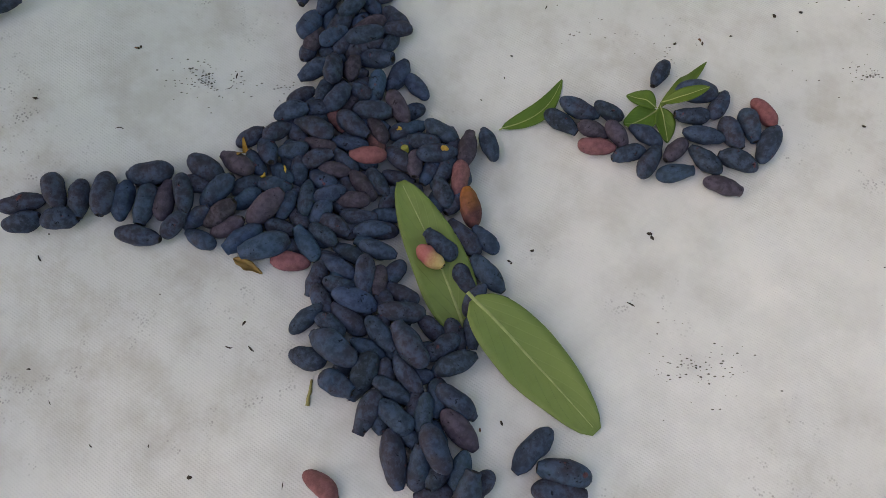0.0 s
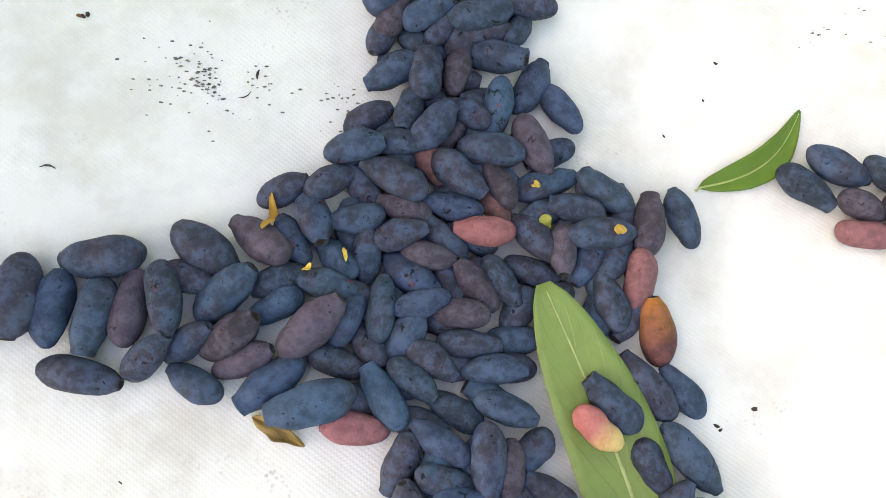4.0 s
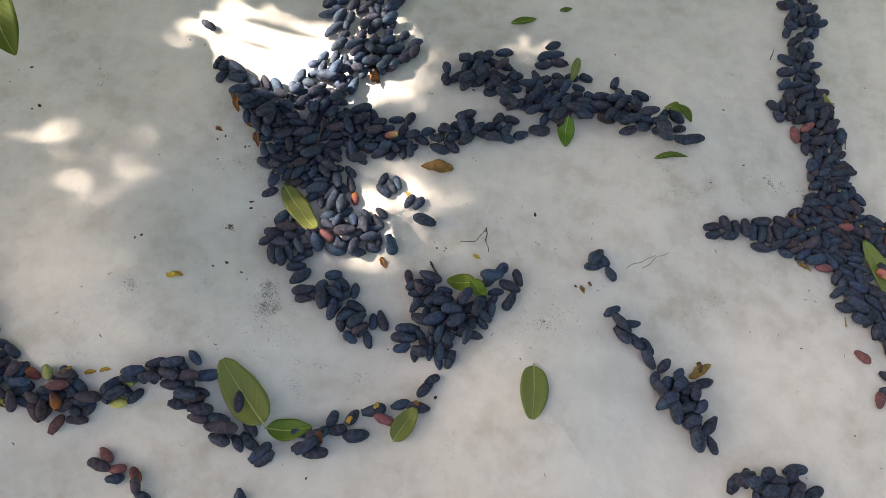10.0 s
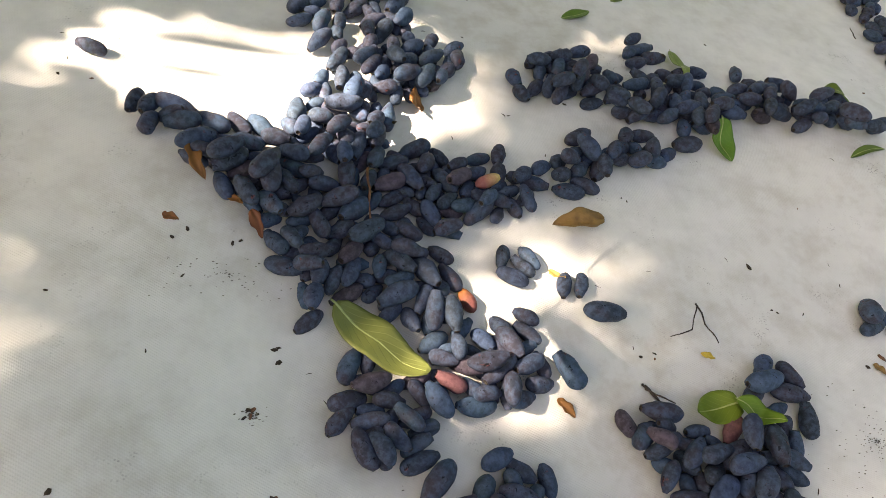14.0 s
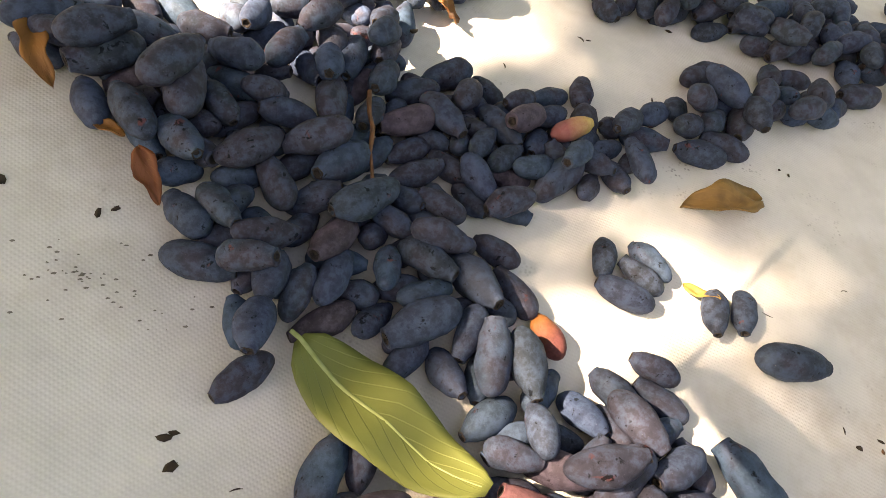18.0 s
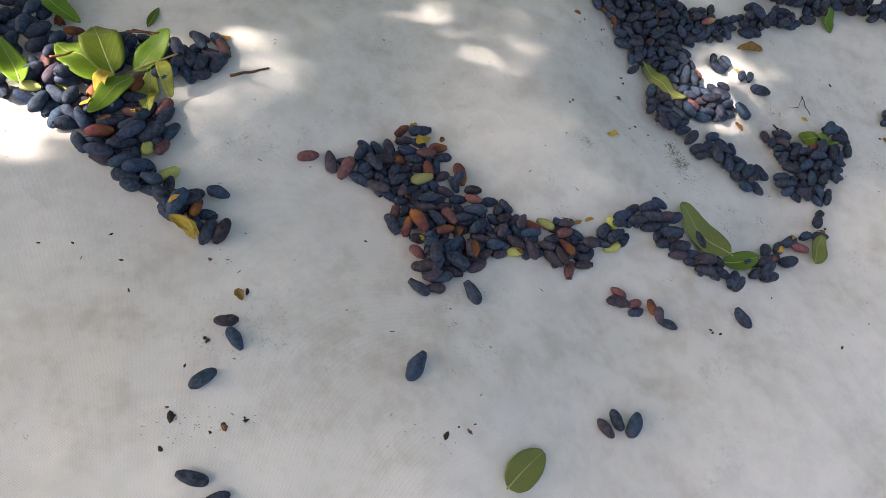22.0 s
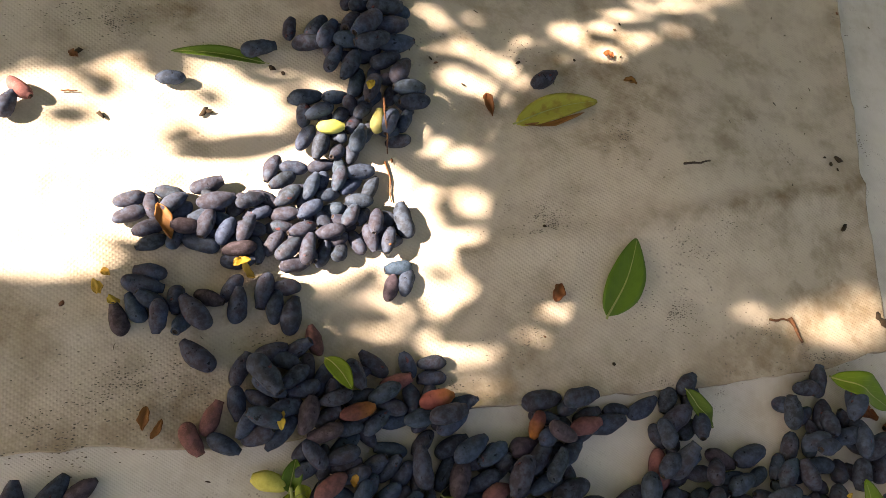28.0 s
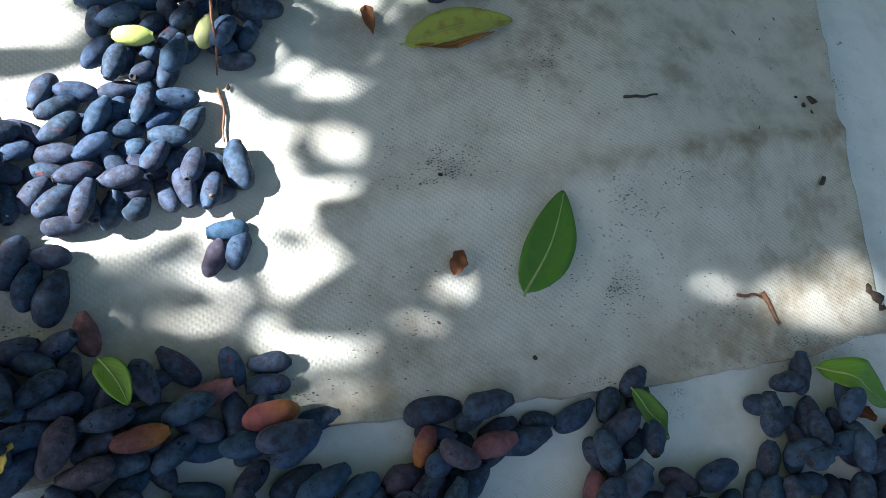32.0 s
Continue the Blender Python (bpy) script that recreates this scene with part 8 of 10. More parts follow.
berries("corner", [(-1527, 45, -3.7, 169, -1, 17, 8.7, "u"), (-1510, 48, -5.2, 46, -2, 16, 8.6, "u"), (-1495, 57, 0.8, 33, 0, 20, 9.6, "b"), (-1497, 57, -6.1, 5, -3, 16, 8.6, "u"), (-1510, 59, -4.6, 49, -16, 17, 8.6, "u"), (-1524, 60, -3.8, 14, -7, 19, 9.7, "b"), (-1511, 60, 3.1, 14, -11, 21, 10.1, "b"), (-1499, 60, 9.7, 13, -12, 21, 10.7, "b"), (-1527, 66, 1.9, 160, -20, 18, 9.2, "b"), (-1487, 67, -6.1, 13, 0, 18, 9.3, "b"), (-1504, 68, 6.7, 13, -12, 20, 10.1, "b"), (-1516, 69, 0.8, 95, -12, 18, 8.7, "u"), (-1507, 70, 0, 73, -7, 17, 8.6, "u"), (-1524, 78, 1.3, 14, 23, 18, 8.8, "r")])
berries("corner", [(-1504, 80, -0.1, 3, -6, 16, 8.6, "b"), (-1517, 87, -0.1, 113, 7, 15, 8.6, "u"), (-1504, 88, -0.4, 2, 0, 16, 8.6, "b"), (-1470, -201, 4.2, 94, -5, 17, 8.6, "p"), (-1465, -184, 4.2, 64, 0, 20, 9.5, "r"), (-1466, -170, 3.4, 72, 0, 17, 8.6, "u"), (-1461, -152, 4.2, 89, -3, 22, 10.9, "b"), (-1466, -57, 1.8, 55, 18, 20, 10.6, "b"), (-1464, -51, -4, 68, 24, 15, 8.6, "u"), (-1453, -49, -4.8, 36, 21, 18, 8.9, "b"), (-1442, -49, -5.7, 105, -29, 18, 9.1, "u"), (-1436, -43, -3.6, 148, 17, 23, 11, "b"), (-1464, -41, -6.3, 25, 2, 18, 8.6, "u"), (-1449, -39, 1.9, 18, 25, 20, 9.3, "b")])
berries("corner", [(-1461, -38, 5.6, 27, -3, 21, 10.4, "b"), (-1452, -38, -7.4, 115, 0, 16, 8.6, "u"), (-1468, -34, 0.9, 28, -3, 21, 10.7, "b"), (-1440, -34, -8.2, 24, 3, 18, 9.2, "u"), (-1465, -32, -6.7, 12, 2, 16, 8.6, "u"), (-1444, -31, -1.1, 18, 3, 22, 11.7, "b"), (-1433, -25, -7.8, 9, 10, 22, 10.1, "b"), (-1452, -23, -8.2, 73, 4, 17, 8.6, "u"), (-1463, -17, -2, 56, 5, 22, 10.7, "b"), (-1443, -13, -9.8, 173, 0, 15, 8.6, "u"), (-1458, -3, -8, 20, -3, 22, 10.2, "b"), (-1468, 0, -7, 27, 33, 16, 8.6, "u"), (-1423, 1, -9.8, 55, -7, 19, 9.9, "b"), (-1443, 2, -9.6, 155, 11, 16, 8.6, "u")])
berries("corner", [(-1434, 3, -3.7, 75, 0, 22, 11.1, "b"), (-1446, 7, -0.6, 57, 9, 23, 11, "b"), (-1453, 8, -8, 48, 3, 23, 11.7, "b"), (-1469, 9, -2, 58, -5, 20, 9.2, "b"), (-1427, 9, -10.9, 32, 0, 18, 8.6, "u"), (-1420, 10, -3.8, 0, -6, 22, 11.2, "b"), (-1465, 11, -8.9, 58, 1, 15, 8.6, "u"), (-1438, 13, -10.4, 14, 5, 16, 8.6, "u"), (-1432, 19, -3.5, 20, 4, 23, 11.1, "b"), (-1456, 23, -9.1, 35, -5, 17, 8.6, "u"), (-1446, 24, -3.6, 30, 3, 19, 8.6, "b"), (-1441, 24, -9.6, 4, 13, 15, 8.6, "u"), (-1429, 25, -10, 99, 12, 18, 8.6, "u"), (-1461, 28, 4.8, 58, -4, 23, 12, "b")])
berries("corner", [(-1440, 32, 2.8, 57, -1, 19, 8.9, "b"), (-1460, 32, -7.1, 129, -33, 16, 8.6, "u"), (-1450, 33, -9, 143, -9, 15, 8.6, "u"), (-1468, 34, -6.7, 58, 33, 17, 8.6, "b"), (-1448, 37, -2.2, 49, -11, 21, 10.5, "b"), (-1430, 38, -3.6, 39, -6, 20, 10.4, "b"), (-1437, 38, -9, 44, -8, 18, 9.3, "u"), (-1454, 43, -6.6, 12, -18, 21, 10.9, "p"), (-1441, 48, -0.3, 30, -28, 20, 9.7, "b"), (-1419, 48, -9, 30, 17, 18, 8.6, "b"), (-1436, 49, 5.4, 151, 17, 18, 9.3, "p"), (-1443, 49, -8.1, 123, -16, 17, 8.6, "u"), (-1419, 52, -1.5, 12, -9, 20, 9.5, "b"), (-1429, 52, -7.4, 103, -31, 17, 8.6, "u")])
berries("corner", [(-1447, 54, -2.8, 67, 10, 16, 8.6, "o"), (-1441, 58, -7.2, 164, -22, 17, 8.8, "u"), (-1414, 58, -9.7, 18, 0, 18, 8.8, "u"), (-1425, 64, -6.5, 30, -24, 20, 9.3, "b"), (-1442, 67, -5.6, 7, -4, 24, 12.4, "b"), (-1420, 67, 0.1, 12, -16, 24, 11.2, "b"), (-1404, 53, -7.7, 11, 13, 24, 11.3, "b"), (-1395, 60, -9.8, 2, 0, 16, 8.6, "b")])
berries("thicket", [(-1654, -109, 5.1, 52, -1, 19, 9.3, "b"), (-1665, -102, 8.7, 29, 13, 18, 8.6, "b"), (-1653, -98, 5.8, 13, 22, 16, 8.6, "u"), (-1670, -97, 5.7, 5, -21, 16, 8.6, "u"), (-1670, -91, 11.4, 176, -9, 19, 9.3, "b"), (-1659, -87, 6.6, 30, 20, 19, 10, "b"), (-1672, -85, 4.7, 113, 1, 17, 8.6, "u"), (-1669, -82, 10.9, 19, -4, 17, 8.6, "r"), (-1660, -77, 6.5, 121, 33, 17, 8.6, "u"), (-1670, -73, 6.3, 33, -33, 16, 8.6, "u"), (-1677, -71, 4.8, 76, 0, 18, 8.8, "b"), (-1654, -64, 12.5, 8, -9, 22, 10.9, "b"), (-1658, -64, 5.5, 26, -11, 17, 8.6, "u"), (-1668, -61, 5.2, 64, -10, 16, 8.6, "u")])
berries("thicket", [(-1672, -55, 6.9, 76, -22, 21, 10, "b"), (-1654, -51, 12.2, 32, 4, 20, 10.6, "b"), (-1665, -47, 6.1, 98, -28, 16, 8.6, "u"), (-1656, -44, 5.1, 131, -3, 17, 8.6, "u"), (-1658, -40, 12.6, 44, -5, 23, 11.3, "b"), (-1674, -38, 6.3, 4, 12, 20, 10.5, "b"), (-1656, -29, 5.5, 33, -15, 16, 8.6, "b"), (-1656, -17, 5.4, 30, -12, 18, 8.6, "u"), (-1650, -13, 11.4, 76, 2, 18, 9.5, "b"), (-1659, -4, 6, 57, -25, 18, 8.8, "b"), (-1674, -1, 5.3, 121, 0, 21, 10.6, "b"), (-1659, 7, 5.6, 76, -33, 15, 8.6, "u"), (-1666, 8, 5.4, 68, 26, 16, 8.6, "b"), (-1656, 10, 10.8, 120, -6, 16, 8.6, "r")])
berries("thicket", [(-1652, 16, 4.3, 133, 0, 18, 9.3, "p"), (-1666, 17, 4, 175, 1, 16, 8.6, "u"), (-1664, 24, 4.7, 13, -19, 16, 8.6, "p"), (-1692, 31, 4.6, 88, 0, 19, 10, "b"), (-1677, 33, 4.5, 59, 0, 20, 10.2, "b"), (-1666, 34, 3.8, 37, 4, 16, 8.6, "p"), (-1642, -105, 5.3, 129, -8, 17, 8.6, "r"), (-1642, -93, 11.4, 156, 15, 21, 10.8, "b"), (-1645, -87, 6, 61, 23, 15, 8.6, "u"), (-1623, -86, 6.6, 35, 0, 22, 11.2, "b"), (-1635, -81, 6, 63, 9, 18, 9.1, "p"), (-1647, -77, 5.3, 177, 7, 17, 8.6, "u"), (-1646, -76, 12.9, 30, -1, 22, 10.6, "b"), (-1638, -69, 5.3, 162, 1, 16, 8.6, "u")])
berries("thicket", [(-1618, -61, 8.4, 107, -16, 23, 12.2, "b"), (-1608, -60, 7.5, 111, 0, 25, 12.4, "b"), (-1648, -57, 5.2, 134, 4, 15, 8.6, "u"), (-1639, -55, 7, 138, 16, 21, 9.6, "b"), (-1627, -55, 11.8, 79, 0, 19, 9.9, "p"), (-1644, -44, 6.4, 46, 27, 16, 8.6, "u"), (-1634, -40, 5.3, 83, 0, 17, 8.8, "u"), (-1621, -39, 6.6, 64, 4, 22, 10.5, "b"), (-1642, -31, 5.2, 65, 3, 17, 8.7, "b"), (-1630, -26, 5.8, 10, -15, 16, 8.6, "p"), (-1647, -24, 6.6, 81, -25, 17, 8.8, "u"), (-1625, -20, 10.5, 10, -15, 19, 9.6, "b"), (-1635, -19, 6.2, 179, 18, 18, 9, "u"), (-1636, -18, 14.4, 33, 1, 21, 10.3, "b")])
berries("thicket", [(-1627, -12, 4.7, 179, 0, 15, 8.6, "u"), (-1646, -8, 5.1, 133, 8, 18, 8.7, "u"), (-1642, -7, 10.7, 66, -9, 17, 8.9, "b"), (-1614, -3, 11, 17, 17, 21, 9.6, "b"), (-1634, -2, 4.6, 120, 1, 16, 8.6, "b"), (-1609, 0, 4.8, 148, 0, 21, 9.8, "b"), (-1619, 7, 4.3, 23, -5, 16, 8.6, "b")])
berries("column", [(-1658, 111, 6.2, 109, 0, 17, 8.6, "p"), (-1651, 117, 5.7, 121, -4, 17, 8.6, "b"), (-1659, 167, 4.9, 22, 2, 17, 8.6, "b"), (-1660, 176, 4.8, 17, 3, 16, 8.6, "b"), (-1629, 110, 5.5, 67, -33, 16, 8.6, "b"), (-1640, 112, 9.5, 86, 27, 17, 8.9, "b"), (-1623, 114, 9, 130, 2, 21, 11.1, "b"), (-1604, 119, 3, 84, 14, 19, 9.9, "b"), (-1644, 120, 6.8, 148, 33, 17, 8.6, "u"), (-1633, 122, 4.1, 90, 1, 15, 8.6, "u"), (-1618, 123, 3.1, 160, -9, 16, 8.6, "p"), (-1591, 128, 1.1, 78, 3, 20, 9.7, "b"), (-1649, 129, 6.1, 170, 8, 20, 9.6, "b"), (-1607, 129, 2.1, 55, 13, 16, 8.6, "u")])
berries("column", [(-1646, 136, 4.7, 171, -3, 16, 8.6, "b"), (-1605, 144, 1.6, 3, 2, 18, 9.4, "b"), (-1604, 149, 6.8, 14, -5, 18, 8.6, "p"), (-1596, 151, 0.3, 104, 3, 16, 8.6, "u"), (-1647, 152, 4.6, 27, -9, 16, 8.6, "b"), (-1624, 153, 3.6, 160, -5, 21, 10.2, "b"), (-1606, 154, 1.2, 57, -4, 15, 8.6, "u"), (-1636, 156, 4.3, 76, -18, 17, 8.6, "u"), (-1611, 158, 7.7, 66, 7, 16, 8.6, "b"), (-1619, 158, 2.3, 159, 2, 16, 8.6, "u"), (-1601, 160, 7.7, 66, 6, 17, 8.6, "b"), (-1630, 160, 8.8, 4, -20, 16, 8.6, "p"), (-1649, 161, 4.4, 28, -2, 17, 8.8, "b"), (-1621, 162, 8.8, 76, -5, 17, 8.7, "b")])
berries("column", [(-1599, 163, 1.4, 163, -13, 17, 8.6, "u"), (-1612, 164, 2.3, 131, 13, 16, 8.6, "u"), (-1626, 167, 3.1, 29, 5, 17, 8.6, "u"), (-1635, 170, 3.2, 49, -1, 16, 8.6, "b"), (-1596, 172, 1.4, 15, 15, 16, 8.6, "b"), (-1638, 173, 8.8, 39, 6, 16, 8.6, "b"), (-1649, 173, 4.5, 102, -5, 16, 8.6, "u"), (-1617, 175, 9.5, 16, -2, 20, 10.1, "b"), (-1607, 176, 1.4, 62, 1, 17, 8.6, "u"), (-1600, 177, 6.9, 26, -12, 16, 8.6, "b"), (-1619, 177, 2.4, 132, 7, 17, 8.6, "u"), (-1640, 180, 3.9, 165, 6, 16, 8.6, "u"), (-1593, 181, 0.9, 157, 1, 18, 8.8, "u"), (-1623, 187, 2.5, 22, 0, 18, 8.9, "b")])
berries("column", [(-1592, 338, 7.3, 150, 0, 17, 8.6, "b"), (-1596, 352, 9.8, 32, -18, 21, 10.1, "b"), (-1577, 114, 1.1, 81, 0, 21, 11.1, "b"), (-1585, 119, 0.6, 82, 3, 19, 8.9, "b"), (-1580, 130, 0.4, 176, -9, 16, 8.6, "u"), (-1576, 143, -0.5, 13, -4, 16, 8.6, "b"), (-1561, 149, 0.3, 72, 33, 16, 8.6, "b"), (-1569, 149, 7.6, 81, -2, 18, 8.6, "b"), (-1569, 150, 0.4, 122, -25, 17, 8.6, "u"), (-1552, 151, 0.2, 71, -33, 16, 8.6, "b"), (-1579, 151, 3.9, 44, 5, 18, 9.1, "b"), (-1587, 155, 0.6, 55, 16, 16, 8.6, "b"), (-1542, 157, -1, 118, -2, 16, 8.6, "b"), (-1535, 158, 4.6, 108, 14, 16, 8.6, "b")])
berries("column", [(-1555, 158, 0.6, 5, 26, 17, 9.2, "u"), (-1557, 160, 7.6, 13, 13, 16, 8.6, "b"), (-1572, 161, 6.8, 24, -11, 17, 8.6, "b"), (-1574, 161, -0, 49, 10, 16, 8.6, "u"), (-1533, 162, 0.6, 9, 25, 17, 8.6, "u"), (-1585, 164, 0.6, 3, 14, 16, 8.6, "b"), (-1532, 167, 7.4, 79, -16, 18, 8.6, "b"), (-1560, 168, 0.9, 134, 33, 16, 8.6, "u"), (-1549, 168, 0.9, 168, 33, 16, 8.6, "u"), (-1546, 170, 7.4, 62, -1, 16, 8.6, "b"), (-1539, 172, 1.3, 61, -33, 17, 8.6, "b"), (-1582, 172, 1.2, 3, 17, 17, 8.9, "u"), (-1568, 173, 6.8, 35, 10, 16, 8.6, "b"), (-1556, 175, 1.1, 13, 33, 16, 8.6, "b")])
berries("column", [(-1570, 175, 0.2, 111, 8, 17, 8.7, "u"), (-1541, 179, 7.6, 2, 1, 16, 8.6, "b"), (-1543, 179, 0.7, 37, 12, 18, 8.6, "u"), (-1580, 181, 6.5, 36, 12, 17, 8.6, "b"), (-1558, 185, 1.1, 24, -21, 16, 8.6, "b"), (-1577, 186, 0.8, 18, 5, 18, 8.6, "u"), (-1568, 187, 6.5, 64, 11, 17, 8.6, "b"), (-1534, 190, 0.7, 62, 1, 17, 8.6, "b"), (-1545, 191, 1.4, 44, -16, 17, 8.6, "b"), (-1563, 192, 1.1, 55, 17, 16, 8.6, "u"), (-1583, 193, 1.2, 36, -7, 17, 8.6, "b"), (-1552, 193, 6.7, 72, 12, 16, 8.6, "b"), (-1540, 199, 4.5, 14, -12, 19, 9.2, "b"), (-1589, 200, 1.4, 70, -1, 18, 8.6, "b")])
berries("column", [(-1551, 200, 1.3, 98, 8, 17, 8.6, "u"), (-1577, 201, 1.4, 4, -7, 16, 8.6, "b"), (-1562, 203, 1.4, 16, -3, 16, 8.6, "u"), (-1563, 212, 8.3, 73, 12, 16, 8.6, "b"), (-1553, 212, 3.2, 63, -33, 16, 8.6, "b"), (-1544, 213, 2, 75, -1, 17, 8.6, "u"), (-1541, 218, 9.2, 71, 2, 18, 9.5, "b"), (-1561, 219, 3.1, 84, 12, 18, 9.1, "u"), (-1571, 220, 2.8, 64, -5, 19, 9.2, "b"), (-1552, 223, 4.2, 116, -33, 17, 8.6, "u"), (-1557, 224, 10.6, 4, 4, 16, 8.6, "y"), (-1535, 227, 2.8, 63, -1, 18, 8.6, "b"), (-1543, 231, 4.1, 63, -20, 18, 8.6, "b"), (-1563, 235, 9.6, 27, 5, 18, 8.6, "b")])
berries("column", [(-1559, 235, 3.3, 91, 6, 16, 8.6, "u"), (-1572, 235, 3.8, 88, -7, 18, 9.5, "u"), (-1551, 236, 4.4, 64, -28, 16, 8.6, "b"), (-1538, 238, 8.8, 54, -14, 16, 8.6, "b"), (-1544, 243, 4.4, 119, 27, 15, 8.6, "u"), (-1571, 247, 4.6, 16, -3, 21, 10.3, "b"), (-1533, 249, 4.2, 36, 1, 18, 9.1, "u"), (-1554, 249, 4.6, 20, -16, 17, 8.6, "u"), (-1532, 253, 11.8, 72, -3, 21, 10.2, "b"), (-1541, 259, 5.4, 72, 0, 21, 10.4, "b"), (-1530, 267, 5.2, 74, -4, 17, 8.6, "u"), (-1545, 268, 11.9, 64, 10, 21, 10.5, "b"), (-1555, 272, 10.5, 65, 12, 19, 8.6, "b"), (-1545, 275, 5.9, 134, 12, 15, 8.6, "u")])
berries("column", [(-1556, 279, 6.2, 106, 18, 16, 8.6, "u"), (-1532, 282, 19.6, 18, 3, 23, 11.3, "b"), (-1533, 282, 6.5, 38, 0, 21, 10.2, "b"), (-1570, 285, 6.9, 6, 9, 20, 10.3, "b"), (-1545, 285, 13.5, 7, -11, 22, 11.8, "b"), (-1559, 287, 14.1, 66, 5, 20, 10.3, "b"), (-1539, 289, 6.1, 4, -3, 17, 8.6, "u"), (-1535, 293, 21.3, 48, -1, 24, 12.4, "b"), (-1559, 293, 7.3, 65, 31, 16, 8.6, "u"), (-1551, 294, 7.5, 93, -17, 18, 9.3, "u"), (-1581, 295, 5.7, 83, 0, 16, 8.6, "b"), (-1565, 297, 7.1, 58, 0, 22, 10.7, "b"), (-1530, 298, 6.9, 107, -8, 17, 8.6, "u"), (-1544, 299, 12.5, 65, -28, 23, 11.6, "b")])
berries("column", [(-1531, 310, 7.2, 19, 4, 15, 8.6, "u"), (-1537, 316, 10.1, 30, -27, 21, 10.2, "b"), (-1545, 321, 7.7, 70, 3, 16, 8.8, "u"), (-1532, 324, 15.4, 64, -18, 20, 10, "b"), (-1542, 330, 14.8, 57, -3, 20, 10.4, "b"), (-1535, 331, 8, 18, 4, 15, 8.6, "u"), (-1551, 333, 9.3, 30, 9, 22, 10.3, "b"), (-1542, 338, 20.4, 73, -16, 23, 11, "b"), (-1565, 340, 15.1, 59, 13, 25, 12.4, "b"), (-1577, 340, 7.7, 7, 0, 17, 8.6, "b"), (-1542, 342, 9.8, 177, -33, 17, 8.8, "u"), (-1558, 342, 8.9, 145, -15, 17, 8.8, "u"), (-1552, 346, 19.2, 67, 4, 23, 11.2, "b"), (-1581, 349, 8.3, 169, 3, 17, 9, "u")])
berries("column", [(-1544, 352, 10.5, 66, -20, 20, 10.5, "b"), (-1571, 353, 17.5, 60, 12, 26, 12.4, "b"), (-1535, 353, 9.5, 112, -23, 16, 8.6, "u"), (-1558, 356, 8.7, 147, 0, 18, 9.1, "u"), (-1573, 361, 8.5, 178, 1, 16, 8.6, "u"), (-1584, 362, 14.5, 69, -10, 27, 12.4, "b"), (-1551, 365, 10.6, 148, -33, 17, 8.9, "u"), (-1558, 366, 15.7, 21, 23, 23, 10.9, "b"), (-1564, 375, 8.8, 13, 0, 16, 8.6, "u"), (-1543, 377, 11.1, 33, 4, 25, 12.4, "b"), (-1559, 381, 18.9, 44, 15, 26, 12.4, "b"), (-1575, 385, 11.1, 69, 3, 28, 12.4, "b"), (-1552, 386, 9.4, 72, -3, 18, 9, "u"), (-1544, 393, 14.5, 60, -13, 29, 12.4, "b")])
berries("column", [(-1559, 398, 9.8, 110, -10, 17, 8.6, "u"), (-1568, 411, 11, 36, 0, 25, 12, "b"), (-1550, 413, 12, 69, -6, 31, 12.4, "b"), (-1525, 156, 6.3, 79, 0, 16, 8.6, "b"), (-1524, 157, -0.4, 16, 1, 17, 8.6, "u"), (-1515, 170, 2, 102, 1, 22, 11.7, "b"), (-1527, 171, 0, 6, 0, 17, 8.9, "u"), (-1516, 222, 3, 14, 5, 16, 8.6, "b"), (-1523, 228, 3.9, 162, -21, 16, 8.6, "u"), (-1522, 230, 11.4, 71, -3, 19, 9.2, "b"), (-1529, 231, 8.8, 80, 5, 16, 8.6, "y"), (-1512, 236, 3.5, 70, 1, 17, 8.6, "b"), (-1523, 238, 3.6, 0, -1, 17, 8.7, "u"), (-1506, 246, 10.9, 16, -11, 21, 10.5, "b")])
berries("column", [(-1512, 247, 5.1, 148, 25, 16, 8.6, "u"), (-1520, 253, 4.4, 71, -3, 17, 8.6, "b"), (-1509, 254, 12.5, 5, -9, 21, 11.2, "b"), (-1508, 258, 4.7, 94, 4, 16, 8.6, "u"), (-1521, 264, 6.2, 30, -27, 17, 8.6, "u"), (-1514, 267, 11.6, 63, -13, 22, 11.7, "b"), (-1524, 274, 12.1, 28, 0, 20, 9.9, "b"), (-1520, 280, 5.7, 25, -1, 17, 8.6, "u"), (-1516, 287, 12.6, 18, -5, 24, 11.9, "b"), (-1521, 293, 6.3, 95, 2, 15, 8.6, "u"), (-1520, 299, 13.8, 19, -2, 24, 11.9, "b"), (-1521, 307, 7.2, 49, -3, 16, 8.6, "u"), (-1523, 313, 15.1, 8, -2, 23, 11.9, "b"), (-1514, 317, 8, 163, -2, 19, 9.8, "b")])
berries("column", [(-1527, 323, 8.7, 104, -25, 15, 8.6, "u"), (-1518, 329, 9.6, 18, -20, 19, 10.1, "b"), (-1523, 339, 10, 30, -20, 20, 9.5, "b"), (-1529, 344, 9, 50, 18, 16, 8.6, "u"), (-1526, 358, 9.5, 40, 3, 19, 10, "b")])
berries("onleaf", [(0, 98, -1, 135, 0, 19, 9.5, "b"), (-5, 92, 0.5, 141, 0, 15, 9, "k"), (-629, -124, 0, 100, 0, 22, 10, "b")])

berries("loose", [(-1586, 33, None, 160, 0, 17, 9, "y"), (-1534, -28, None, 80, 0, 12, 8.6, "y"), (-769, 293, None, 150, 0, 20, 9.5, "b")])

for pile in PILES:
    if pile != "onleaf":
        heap_up(pile)

